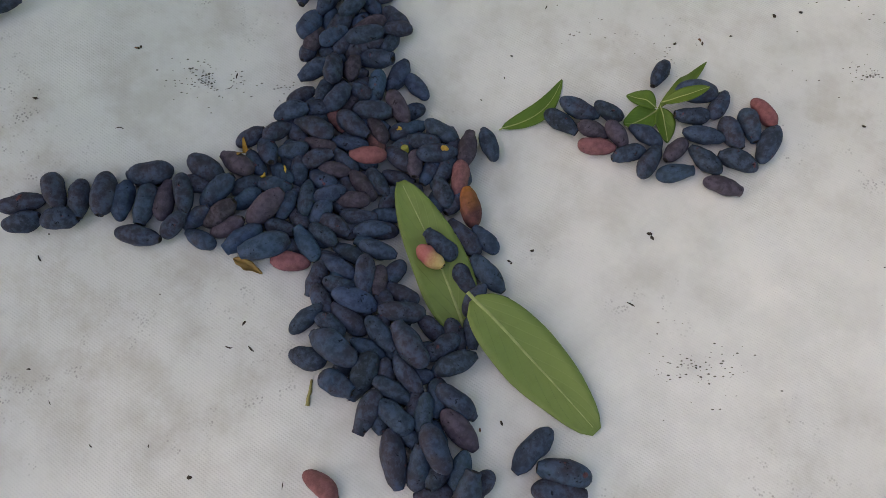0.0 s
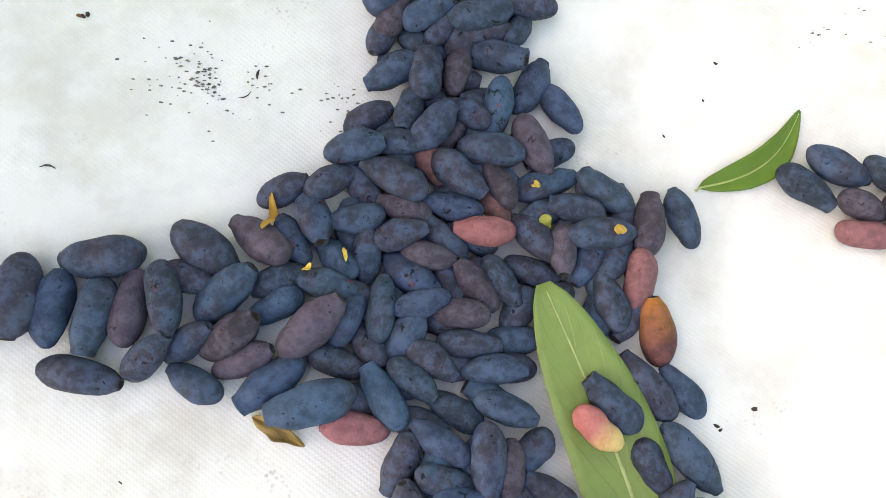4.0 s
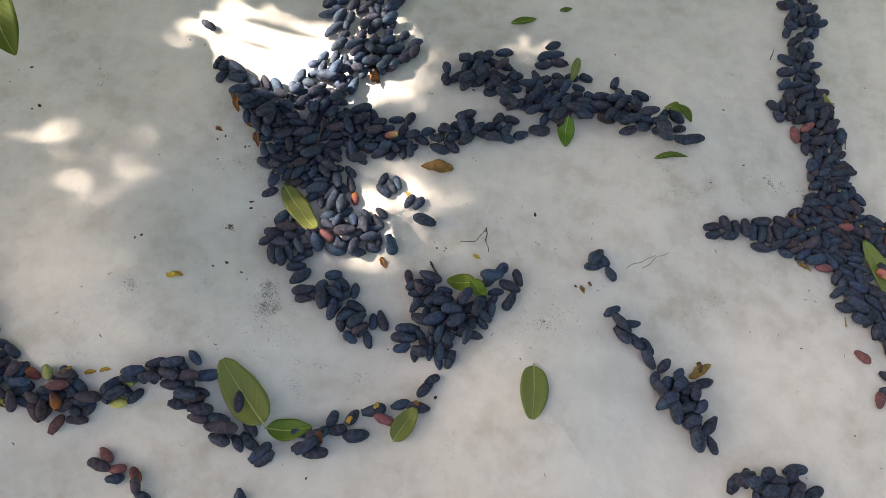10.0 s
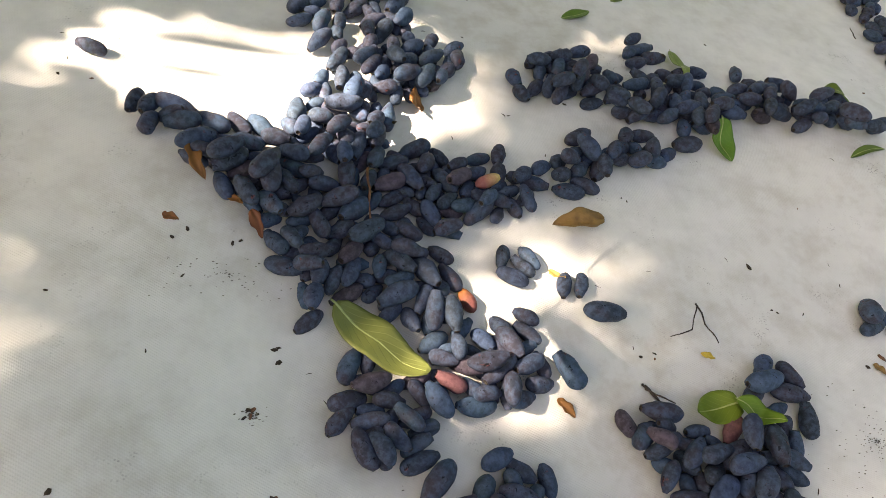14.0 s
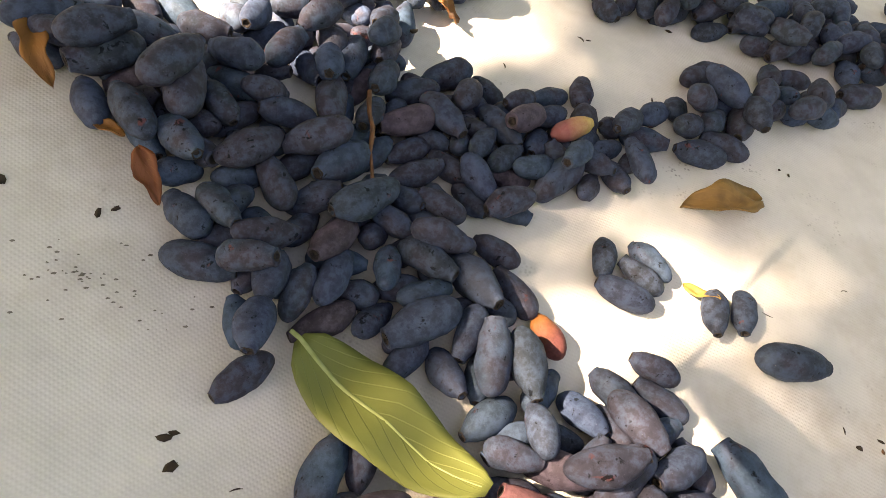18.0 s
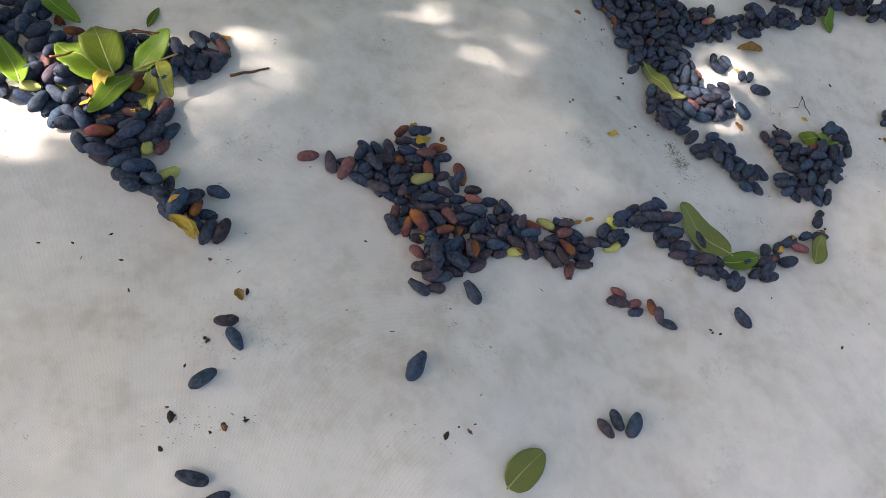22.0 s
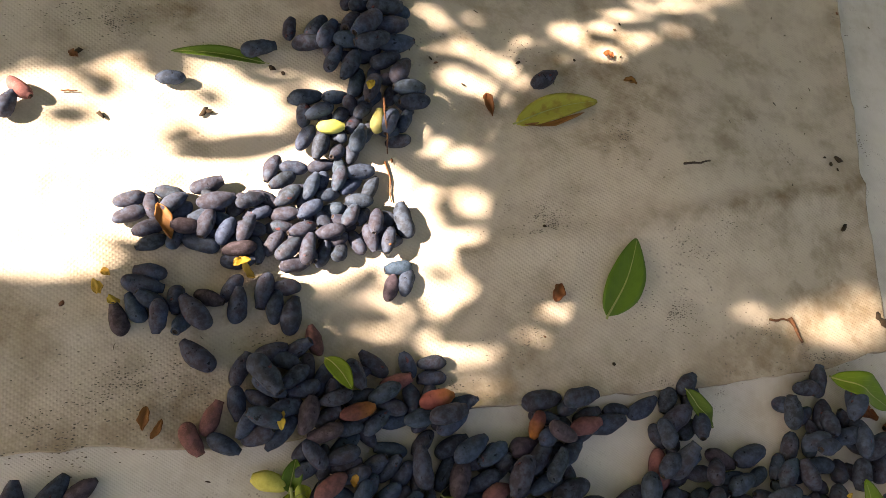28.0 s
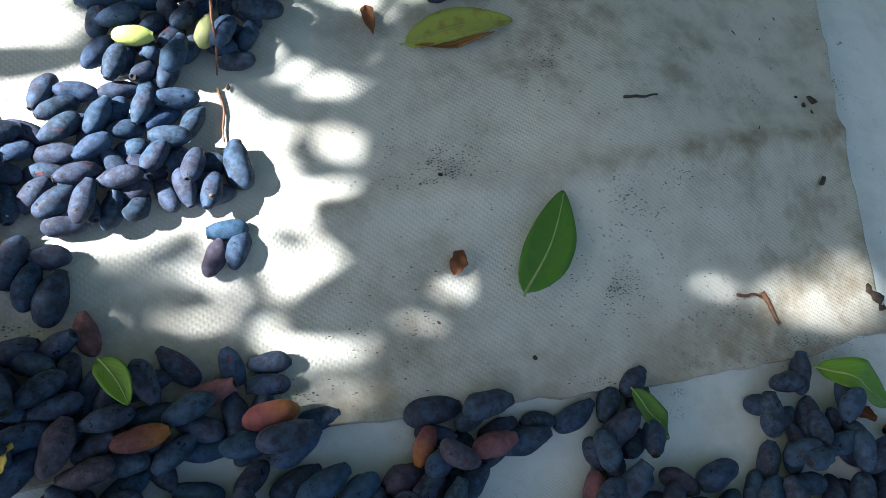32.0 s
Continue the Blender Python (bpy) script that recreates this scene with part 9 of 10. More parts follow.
# ---- leaves ----
LEAF_LABELS = {"pale": ("fresh leaf showing its pale green underside", "leaf"), "green": ("dark green honeysuckle leaf, slightly curled", "leaf"),
               "bright": ("bright green honeysuckle leaf", "leaf"), "yell": ("yellow-green leaf with brown marks", "leaf"),
               "gold": ("small curled yellow dry leaf", "dry leaf"), "rust": ("crumpled rust-brown dry leaf; one stands in for a brown leaf stripe", "dry leaf"),
               "brown": ("curled brown dead leaf", "dry leaf"), "hanging": ("green leaf hanging from the bush above", "leaf")}


def leaf(kind, start, end, width, curl, hang=None, parent=None, bow=None, rise=None):
    """A leaf from stalk to tip, resting on what lies below it, bent across and along, with its midrib."""
    a, b = Vector(start), Vector(end)
    length = (b - a).length
    turn = math.atan2(b.y - a.y, b.x - a.x)
    c, s = math.cos(turn), math.sin(turn)

    def rest(u, w):
        return sorted(height_at(a.x + c * (u * length) - s * q, a.y + s * (u * length) + c * q) for q in (-w, -w / 2, 0, w / 2, w))[4 if kind in ("pale", "bright") or width > 0.022 else 3] - 0.0005
    line = [rest(0.04 + 0.92 * k / 8, width * 0.34) for k in range(9)]
    low = list(line)
    for _ in range(2):
        line = [(line[max(0, k - 1)] + 2 * line[k] + line[min(8, k + 1)]) / 4 for k in range(9)]
    line = [max(p, q) + 0.001 for p, q in zip(line, low)] if hang is None else [hang] * 9
    line = [(line[max(0, k - 1)] + 2 * line[k] + line[min(8, k + 1)]) / 4 for k in range(9)]
    if hang is None:
        lift = 0.8 * max(max(0.0, q - p) for p, q in zip(line, low)) + (0.002 if kind in ("pale", "bright") or width > 0.022 else 0.0)
        line = [p + lift for p in line]
    if rise:
        line = [base_at(a.x + c * k * length / 8, a.y + s * k * length / 8) + rise[0] + (rise[1] - rise[0]) * k / 8 for k in range(9)]
    dry = kind in ("gold", "rust", "brown")
    nu, nv = 18, 8
    round_ = {"pale": 0.5, "bright": 0.66, "yell": 0.66}[kind] if kind in ("pale", "bright", "yell") else 0.74
    seed = rng.uniform(0, 50)

    def place(u, v):
        side = 2 * v - 1
        outline = math.sin(math.pi * min(1, u ** 0.85 * 0.98 + 0.01)) ** round_ * (1.05 - 0.1 * u)
        y = side * outline * width / 2 * (1 + (0.5 if dry else 0.05) * noise.noise((u * 4 + seed, side, 0)))
        z = curl * width * (abs(side) * outline) ** 1.6 * 0.5 + curl * 0.05 * length * math.sin(math.pi * u)
        z += (0.24 if dry else 0.05) * width * (noise.noise((u * 3 + seed, side * 1.3, 2.0)) + 0.5) * (1 if dry else 0.6)
        k = min(7, int(max(0.0, u) * 8))
        z += line[k] + (line[k + 1] - line[k]) * (u * 8 - k)
        x = u * length
        by = (0.06 if kind != "pale" else 0.02) * math.sin(seed) if bow is None else bow
        return x, y + by * length * math.sin(math.pi * u), z
    verts, faces = sheet(nu, nv, place)
    uvs = [(i / nu, j / nv) for j in range(nv + 1) for i in range(nu + 1)]
    n = len(verts)
    verts += [(x, y, z - 0.0003) for x, y, z in verts]
    uvs += uvs
    faces += [tuple(reversed([k + n for k in f])) for f in faces]
    rim = [i for i in range(nu + 1)] + [j * (nu + 1) + nu for j in range(1, nv + 1)] + [nv * (nu + 1) + i for i in range(nu - 1, -1, -1)] + [j * (nu + 1) for j in range(nv - 1, 0, -1)]
    faces += [(rim[k], rim[k - 1], rim[k - 1] + n, rim[k] + n) for k in range(len(rim))]
    name = "dry_leaf" if dry else "leaf"
    ob = link(name, verts, faces, LEAVES[kind], None, True, uvs)
    ob.matrix_world = pose(a.x, a.y, 0, 0, 0, math.degrees(turn))
    if hang is None:
        for x, y, z in verts[:n]:
            key = (round((a.x + c * x - s * y) / CELL), round((a.y + s * x + c * y) / CELL))
            heap[key] = max(heap[key] if key in heap else -1.0, z)
    if parent:
        ob.parent = parent
    else:
        tagged(ob, LEAF_LABELS[kind][0], LEAF_LABELS[kind][1], "fallen leaves" if not dry else "dry leaf scraps")
    if not dry and width > 0.007:
        rib, rf = [], []
        for i in range(nu + 1):
            u = -0.05 + 1.02 * i / nu
            x, y, z = place(max(0.0, min(u, 1.0)), 0.5)
            x = u * length
            r = 0.024 * width * (1.05 - u) + 0.00012
            rib += [(x, y - r, z + 0.0002), (x, y, z + 0.0003 + 0.7 * r), (x, y + r, z + 0.0002)]
        for i in range(nu):
            for q in (0, 1):
                rf.append((3 * i + q, 3 * i + 3 + q, 3 * i + 4 + q, 3 * i + 1 + q))
        link("midrib", rib, rf, MIDRIB, ob)


SPRIG = tagged(new("leafy_sprig"), "broken sprig with bright green leaves lying on the berries", "sprig")
SPROUT = tagged(new("sprout"), "small green sprout of narrow leaves on a few berries", "sprig")
leaf("pale", (0.012, 0.055), (-0.019, 0.130), 0.0258, 0.12, rise=(0.001, 0.0125))
leaf("pale", (0.014, 0.071), (0.064, 0.015), 0.0277, 0.12)
leaf("green", (0.031, 0.163), (0.062, 0.188), 0.0102, 0.35, bow=-0.16)
leaf("green", (0.107, 0.168), (0.134, 0.194), 0.0057, 0.3, None, SPROUT)
leaf("green", (0.107, 0.168), (0.089, 0.159), 0.0131, 0.3, None, SPROUT)
leaf("green", (0.108, 0.168), (0.110, 0.150), 0.0098, 0.3, None, SPROUT)
leaf("green", (0.106, 0.169), (0.093, 0.177), 0.0101, 0.3, None, SPROUT)
leaf("green", (0.108, 0.169), (0.129, 0.173), 0.0073, 0.3, None, SPROUT)
leaf("brown", (-0.095, 0.092), (-0.081, 0.085), 0.0046, 0.5)
leaf("gold", (-0.095, 0.140), (-0.094, 0.151), 0.0026, 0.4)
leaf("gold", (-0.084, 0.132), (-0.082, 0.130), 0.0028, 0.5)
leaf("gold", (-0.074, 0.137), (-0.073, 0.133), 0.0012, 0.3)
leaf("yell", (-0.019, 0.150), (-0.016, 0.147), 0.0038, 0.3)
leaf("gold", (0.000, 0.145), (0.004, 0.145), 0.0029, 0.2)
leaf("gold", (-0.022, 0.160), (-0.019, 0.159), 0.0021, 0.3)
leaf("pale", (0.262, 0.451), (0.293, 0.406), 0.0361, 0.15)
leaf("pale", (0.238, 0.139), (0.257, 0.184), 0.0237, 0.15)
leaf("pale", (0.214, -0.028), (0.251, -0.055), 0.0195, 0.2)
leaf("green", (-0.252, 0.185), (-0.216, 0.192), 0.0074, 0.5)
leaf("green", (-0.419, 0.369), (-0.388, 0.382), 0.0113, 0.4)
leaf("green", (-0.360, 0.400), (-0.344, 0.407), 0.0075, 0.3)
leaf("green", (-0.222, 0.267), (-0.208, 0.242), 0.0113, 0.4)
leaf("yell", (0.327, 0.276), (0.310, 0.253), 0.0085, 0.3)
leaf("yell", (-0.039, 0.321), (-0.031, 0.304), 0.0105, 0.3)
leaf("pale", (-0.638, 0.101), (-0.596, 0.057), 0.0229, 0.15)
leaf("bright", (-0.428, 0.021), (-0.457, 0.019), 0.0183, 0.25)
leaf("bright", (-0.433, 0.022), (-0.418, 0.004), 0.0143, 0.4)
leaf("brown", (-0.465, 0.147), (-0.500, 0.146), 0.0163, 0.6)
leaf("pale", (-0.367, -0.059), (-0.366, -0.108), 0.0262, 0.15)
leaf("green", (-0.348, 0.222), (-0.346, 0.193), 0.0188, 0.4)
leaf("rust", (-0.708, 0.192), (-0.701, 0.172), 0.0075, 0.5, rise=(0.012, 0.006))
leaf("rust", (-0.690, 0.161), (-0.682, 0.157), 0.0045, 0.5, rise=(0.006, 0.008))
leaf("rust", (-0.678, 0.150), (-0.673, 0.138), 0.0065, 0.5, rise=(0.012, 0.006))
leaf("gold", (-0.715, -0.018), (-0.705, -0.018), 0.0043, 0.4)
leaf("rust", (-0.573, 0.255), (-0.562, 0.252), 0.0154, 0.4)
leaf("pale", (-0.335, 0.324), (-0.344, 0.280), 0.0102, 0.3)
leaf("green", (-0.240, 0.253), (-0.225, 0.244), 0.0142, 0.3)
leaf("pale", (-0.602, -0.140), (-0.650, -0.091), 0.0335, 0.12)
leaf("green", (-0.601, -0.142), (-0.560, -0.137), 0.0200, 0.3)
leaf("pale", (-0.486, -0.138), (-0.470, -0.108), 0.0190, 0.5)
leaf("gold", (-0.914, -0.043), (-0.898, -0.032), 0.0095, 0.2)
leaf("gold", (-0.917, -0.025), (-0.911, -0.016), 0.0064, 0.3)
leaf("rust", (-0.872, -0.165), (-0.873, -0.149), 0.0063, 0.4)
leaf("rust", (-0.889, -0.037), (-0.886, -0.031), 0.0048, 0.3)
leaf("gold", (-0.756, -0.115), (-0.746, -0.112), 0.0039, 0.5)
leaf("brown", (-0.212, -0.043), (-0.189, -0.026), 0.0092, 0.5)
leaf("gold", (-0.720, -0.021), (-0.708, -0.020), 0.0057, 0.4)
leaf("pale", (-0.869, -0.348), (-0.837, -0.324), 0.0238, 0.2)
leaf("gold", (-1.107, -0.145), (-1.091, -0.155), 0.0105, 0.5)
leaf("gold", (-0.769, -0.118), (-0.759, -0.115), 0.0046, 0.4)
leaf("gold", (-1.441, -0.012), (-1.428, -0.019), 0.0131, 0.3)
leaf("bright", (-1.170, -0.019), (-1.216, 0.011), 0.0361, 0.15, None, SPRIG)
leaf("bright", (-1.169, -0.015), (-1.192, 0.037), 0.0318, 0.15, None, SPRIG)
leaf("bright", (-1.154, -0.007), (-1.130, 0.027), 0.0213, 0.2, None, SPRIG)
leaf("bright", (-1.155, -0.015), (-1.179, -0.061), 0.0190, 0.2, None, SPRIG)
leaf("yell", (-1.142, -0.007), (-1.140, -0.046), 0.0172, 0.2, None, SPRIG)
leaf("yell", (-1.135, 0.001), (-1.124, -0.029), 0.0118, 0.2, None, SPRIG)
leaf("bright", (-1.231, -0.036), (-1.259, 0.013), 0.0206, 0.2)
leaf("green", (-1.154, 0.057), (-1.148, 0.083), 0.0078, 0.3)
leaf("gold", (-1.112, -0.145), (-1.093, -0.160), 0.0103, 0.4)
leaf("gold", (-1.093, 0.042), (-1.083, 0.051), 0.0078, 0.5)
leaf("gold", (-1.179, -0.036), (-1.167, -0.019), 0.0115, 0.4)
leaf("gold", (-1.345, -0.010), (-1.337, -0.003), 0.0068, 0.4)
leaf("gold", (-1.322, -0.044), (-1.315, -0.036), 0.0070, 0.4)
leaf("yell", (-1.330, -0.144), (-1.326, -0.138), 0.0055, 0.3)
leaf("rust", (-1.523, -0.119), (-1.514, -0.127), 0.0055, 0.6)
leaf("brown", (-1.060, -0.199), (-1.056, -0.209), 0.0070, 0.5)
leaf("rust", (-1.221, 0.054), (-1.228, 0.049), 0.0124, 0.5)
leaf("gold", (-1.499, -0.077), (-1.491, -0.078), 0.0074, 0.5)
leaf("bright", (-1.576, 0.028), (-1.570, -0.015), 0.0251, 0.12)
leaf("green", (-1.577, 0.028), (-1.574, 0.043), 0.0098, 0.4)
leaf("yell", (-1.574, 0.026), (-1.567, 0.029), 0.0083, 0.4)
leaf("green", (-1.503, 0.021), (-1.467, -0.007), 0.0103, 0.45)
leaf("yell", (-1.452, -0.009), (-1.434, -0.021), 0.0105, 0.2)
leaf("bright", (-1.560, 0.091), (-1.548, 0.073), 0.0095, 0.3)
leaf("green", (-1.352, 0.069), (-1.332, 0.048), 0.0116, 0.4)
leaf("bright", (-1.245, 0.074), (-1.208, 0.053), 0.0186, 0.4)
leaf("gold", (-1.501, -0.075), (-1.492, -0.070), 0.0059, 0.5)
leaf("rust", (-1.642, 0.070), (-1.643, 0.059), 0.0049, 0.5)
leaf("rust", (-1.520, -0.114), (-1.513, -0.125), 0.0054, 0.6)
leaf("gold", (-1.607, 0.140), (-1.598, 0.143), 0.0045, 0.5)
leaf("gold", (-1.672, 0.127), (-1.667, 0.129), 0.0077, 0.5)
leaf("rust", (-1.532, -0.021), (-1.524, -0.017), 0.0043, 0.5)
leaf("gold", (-1.682, -0.058), (-1.679, -0.053), 0.0064, 0.4)
leaf("gold", (-1.324, -0.028), (-1.318, -0.026), 0.0041, 0.4)
leaf("rust", (-1.428, 0.122), (-1.423, 0.133), 0.0073, 0.4)
leaf("green", (-1.397, 0.113), (-1.372, 0.160), 0.0230, 0.15)
leaf("yell", (-1.439, 0.240), (-1.382, 0.258), 0.0180, 0.35)
leaf("green", (-1.595, 0.272), (-1.648, 0.275), 0.0088, 0.5)
leaf("rust", (-1.457, 0.262), (-1.454, 0.245), 0.0064, 0.6)
# stands in for the brown stripe along the yellow-green leaf's midrib
leaf("rust", (-1.435, 0.237), (-1.394, 0.247), 0.0038, 0.2)
leaf("rust", (-1.639, 0.055), (-1.635, 0.064), 0.0036, 0.4)
leaf("rust", (-1.370, 0.299), (-1.363, 0.295), 0.0065, 0.5)
leaf("rust", (-1.360, 0.276), (-1.351, 0.273), 0.0052, 0.5)
leaf("rust", (-1.645, 0.171), (-1.637, 0.152), 0.0072, 0.5)
leaf("gold", (-1.602, 0.140), (-1.596, 0.136), 0.0043, 0.5)
leaf("gold", (-1.535, 0.248), (-1.532, 0.254), 0.0049, 0.4)
leaf("gold", (-1.669, 0.138), (-1.665, 0.135), 0.0040, 0.4)
leaf("rust", (-1.700, 0.267), (-1.695, 0.264), 0.0043, 0.5)
leaf("gold", (-1.663, 0.119), (-1.659, 0.122), 0.0053, 0.4)
leaf("gold", (-1.552, 0.132), (-1.549, 0.134), 0.0026, 0.4)
leaf("green", (-1.583, 0.422), (-1.533, 0.360), 0.0396, 0.2)
leaf("rust", (-0.527, 0.040), (-0.520, 0.029), 0.0060, 0.4)
leaf("gold", (-0.433, 0.055), (-0.425, 0.051), 0.0040, 0.4)
leaf("brown", (-0.322, 0.035), (-0.318, 0.027), 0.0045, 0.5)
leaf("brown", (-0.511, 0.116), (-0.506, 0.105), 0.0042, 0.5)
leaf("rust", (-0.722, 0.153), (-0.714, 0.150), 0.0050, 0.5)
for pile in ("comb", "corner", "wave"):          # scraps of dry flower and leaf caught on top of the piles
    for x, y, *_ in rng.sample([row for row in PILES[pile] if row[7] != "u"], 9):
        turn, long_ = rng.uniform(0, 6.28), rng.uniform(0.006, 0.010)
        leaf(rng.choice(("gold", "gold", "rust")), (x / 1000, y / 1000), (x / 1000 + long_ * math.cos(turn), y / 1000 + long_ * math.sin(turn)), rng.uniform(0.003, 0.0055), 0.5)
heap_up("onleaf")


# ---- twigs and crumbs ----
def twig(kind, start, end, width, parent=None):
    """A thin stalk lying on the cloth or the berries, slightly bent and tapered."""
    a, b = Vector(start), Vector(end)
    r, n, seg = width / 2000, 8, 6
    side = Vector((-(b - a).y, (b - a).x)).normalized()
    seed = rng.uniform(0, 90)
    verts, faces = [], []
    top = [height_at(*(a + (b - a) * (i / n))) for i in range(n + 1)]
    lift = max(0.0, max(top[i] - (top[0] + (top[n] - top[0]) * i / n) for i in range(n + 1)))      # it bridges the hollows between berries
    for i in range(n + 1):
        u = i / n
        p = a + (b - a) * u + side * (b - a).length * 0.12 * noise.noise((u * 2.5, seed, 0)) * math.sin(math.pi * u)
        z = top[0] + (top[n] - top[0]) * u + lift + 0.6 * r
        rad = r * (1.15 - 0.5 * u) * (1 + 0.3 * noise.noise((u * 9, seed, 4)))
        for k in range(seg):
            t = 2 * math.pi * k / seg
            verts.append((p.x + side.x * rad * math.cos(t), p.y + side.y * rad * math.cos(t), z + rad * math.sin(t)))
    for i in range(n):
        for k in range(seg):
            faces.append((i * seg + k, i * seg + (k + 1) % seg, (i + 1) * seg + (k + 1) % seg, (i + 1) * seg + k))
    faces += [tuple(range(seg - 1, -1, -1)), tuple(n * seg + k for k in range(seg))]
    words = {"rust": "thin reddish-brown twig lying among the berries", "dark": "thin dark dry twig on the cloth",
             "pale": "pale grey thread on the cloth", "straw": "short straw-coloured stalk on the cloth"}
    if parent:
        link("stem", verts, faces, TWIGS[kind], parent)
        return
    tagged(link("twig", verts, faces, TWIGS[kind]), words[kind], "twig", "twigs")


def crumbs(rows):
    """Crumbs of soil and plant on the cloth, three of them in place of a dark tear: x, y and size in mm."""
    for x, y, size in rows:
        r = size / 2000 * 0.5
        verts, faces = [], []
        seed = rng.uniform(0, 99)
        long_, turn = rng.uniform(1.0, 1.8), rng.uniform(0, 3.14)
        z0 = height_at(x / 1000, y / 1000)
        for i, (h, q) in enumerate(((0.0, 0.8), (0.35, 1.0), (0.75, 0.6), (0.9, 0.1))):
            for k in range(7):
                t = 2 * math.pi * k / 7
                d = r * q * (1 + 0.7 * noise.noise((math.cos(t) * 1.5 + seed, math.sin(t) * 1.5, h)))
                px, py = d * math.cos(t) * long_, d * math.sin(t) * 0.75
                verts.append((px * math.cos(turn) - py * math.sin(turn), px * math.sin(turn) + py * math.cos(turn), h * r * 0.7))
        for i in range(3):
            for k in range(7):
                faces.append((i * 7 + k, i * 7 + (k + 1) % 7, i * 7 + 7 + (k + 1) % 7, i * 7 + 7 + k))
        faces.append(tuple(21 + k for k in range(7)))
        ob = link("crumb", verts, faces, SOIL if rng.random() < 0.75 else TWIGS["rust"])
        ob.location = (x / 1000, y / 1000, z0)
        tagged(ob, "small dark crumb of dry soil and plant litter; three stand in for a tear", "crumb", "crumbs on the cloth")


def soil_prints():
    """Flecks of soil caught in the weave of the cloths, in patches: middle and half sizes in mm, number."""
    verts, faces = [], []
    for px, py, rx, ry, count in PRINTS:
        for _ in range(int(1.7 * count)):
            d, t = abs(rng.gauss(0, 0.7)), rng.uniform(0, 6.28)
            x, y = px + rx * d * math.cos(t), py + ry * d * math.sin(t)
            x, y = round(x / 1.5) * 1.5 / 1000, (round(y / 1.5) * 1.5 + 0.75 * (round(x / 1.5) % 2)) / 1000
            x, y = x + rng.uniform(-0.0004, 0.0004), y + rng.uniform(-0.0004, 0.0004)
            if (round(x / CELL), round(y / CELL)) in heap:
                continue
            if noise.noise((x * 60, y * 60, 3.0)) < rng.uniform(-0.45, 0.15):
                continue
            z, r, k = base_at(x, y), rng.uniform(0.00012, 0.00042), len(verts)
            for q in range(5):
                a = q * 1.2566 + d
                verts.append((x + r * math.cos(a) * 1.8, y + r * math.sin(a) * rng.uniform(0.5, 1.1), z + 0.0004))
            verts.append((x, y, z + 0.0009))
            faces += [(k + q, k + (q + 1) % 5, k + 5) for q in range(5)]
    tagged(link("soil_flecks", verts, faces, FLECK), "fine dark soil flecks caught in the weave of the cloth", "soil", kind="stuff")


def litter():
    """Fine slivers of dry stalk and bark strewn over both cloths."""
    verts, faces = [], []
    for _ in range(520):
        x, y, turn = rng.uniform(-1.9, 0.4), rng.uniform(-0.32, 0.48), rng.uniform(0, 3.14)
        if (round(x / CELL), round(y / CELL)) in heap or noise.noise((x * 4, y * 4, 7.0)) < rng.uniform(-0.5, 0.3):
            continue
        half, wide, bend, k = rng.uniform(0.0006, 0.0022), rng.uniform(0.00015, 0.0004), rng.uniform(-0.4, 0.4), len(verts)
        c, s = math.cos(turn), math.sin(turn)
        for i in range(4):
            u = (i / 1.5 - 1) * half
            v = bend * (half - u * u / half)
            w = wide * (0.4 if i in (0, 3) else 1.0)
            for a, b, h in ((u, v - w, 0.0), (u, v, 1.4 * w), (u, v + w, 0.0)):
                px, py = x + c * a - s * b, y + s * a + c * b
                verts.append((px, py, base_at(px, py) + 0.0003 + h))
        for i in range(3):
            for q in (0, 1):
                faces.append((k + 3 * i + q, k + 3 * i + 3 + q, k + 3 * i + 4 + q, k + 3 * i + 1 + q))
    tagged(link("litter", verts, faces, TWIGS["dark"]), "fine dark slivers of dry plant litter strewn on the cloth", "litter", kind="stuff")


twig("rust", (-0.612, 0.182), (-0.614, 0.148), 1.6)
twig("dark", (-0.423, 0.086), (-0.418, 0.060), 1.0)
twig("dark", (-0.422, 0.085), (-0.432, 0.070), 0.8)
twig("dark", (-0.432, 0.070), (-0.448, 0.067), 0.8)
twig("dark", (-0.476, 0.042), (-0.468, 0.030), 1.4)
twig("rust", (-1.218, -0.004), (-1.197, 0.006), 2.0, SPRIG)
twig("rust", (-1.162, 0.019), (-1.137, 0.023), 2.0, SPRIG)
twig("straw", (-1.167, -0.009), (-1.120, 0.002), 2.4, SPRIG)
twig("rust", (-1.166, 0.052), (-1.130, 0.039), 2.2, SPRIG)
twig("rust", (-1.080, 0.005), (-1.048, 0.019), 2.6)
twig("rust", (-1.527, 0.239), (-1.524, 0.210), 1.2)
twig("rust", (-1.524, 0.210), (-1.521, 0.184), 1.2)
twig("dark", (-1.331, 0.211), (-1.311, 0.214), 1.6)
twig("rust", (-1.282, 0.111), (-1.265, 0.110), 1.6)
twig("rust", (-1.267, 0.112), (-1.261, 0.096), 2.4)
twig("rust", (-1.701, 0.241), (-1.693, 0.242), 1.0)
twig("dark", (0.109, 0.466), (0.131, 0.496), 1.6)
twig("dark", (0.231, 0.449), (0.249, 0.473), 1.2)
twig("dark", (0.013, -0.034), (0.031, -0.021), 2.2)
twig("dark", (0.018, -0.026), (0.034, -0.022), 1.6)
twig("dark", (0.246, 0.143), (0.252, 0.128), 1.8)
twig("pale", (-0.274, 0.062), (-0.245, 0.079), 0.8)
twig("rust", (-0.022, 0.265), (-0.020, 0.249), 1.8)
twig("dark", (-0.096, 0.369), (-0.089, 0.388), 1.0)
twig("straw", (-0.056, 0.026), (-0.055, 0.037), 1.6)
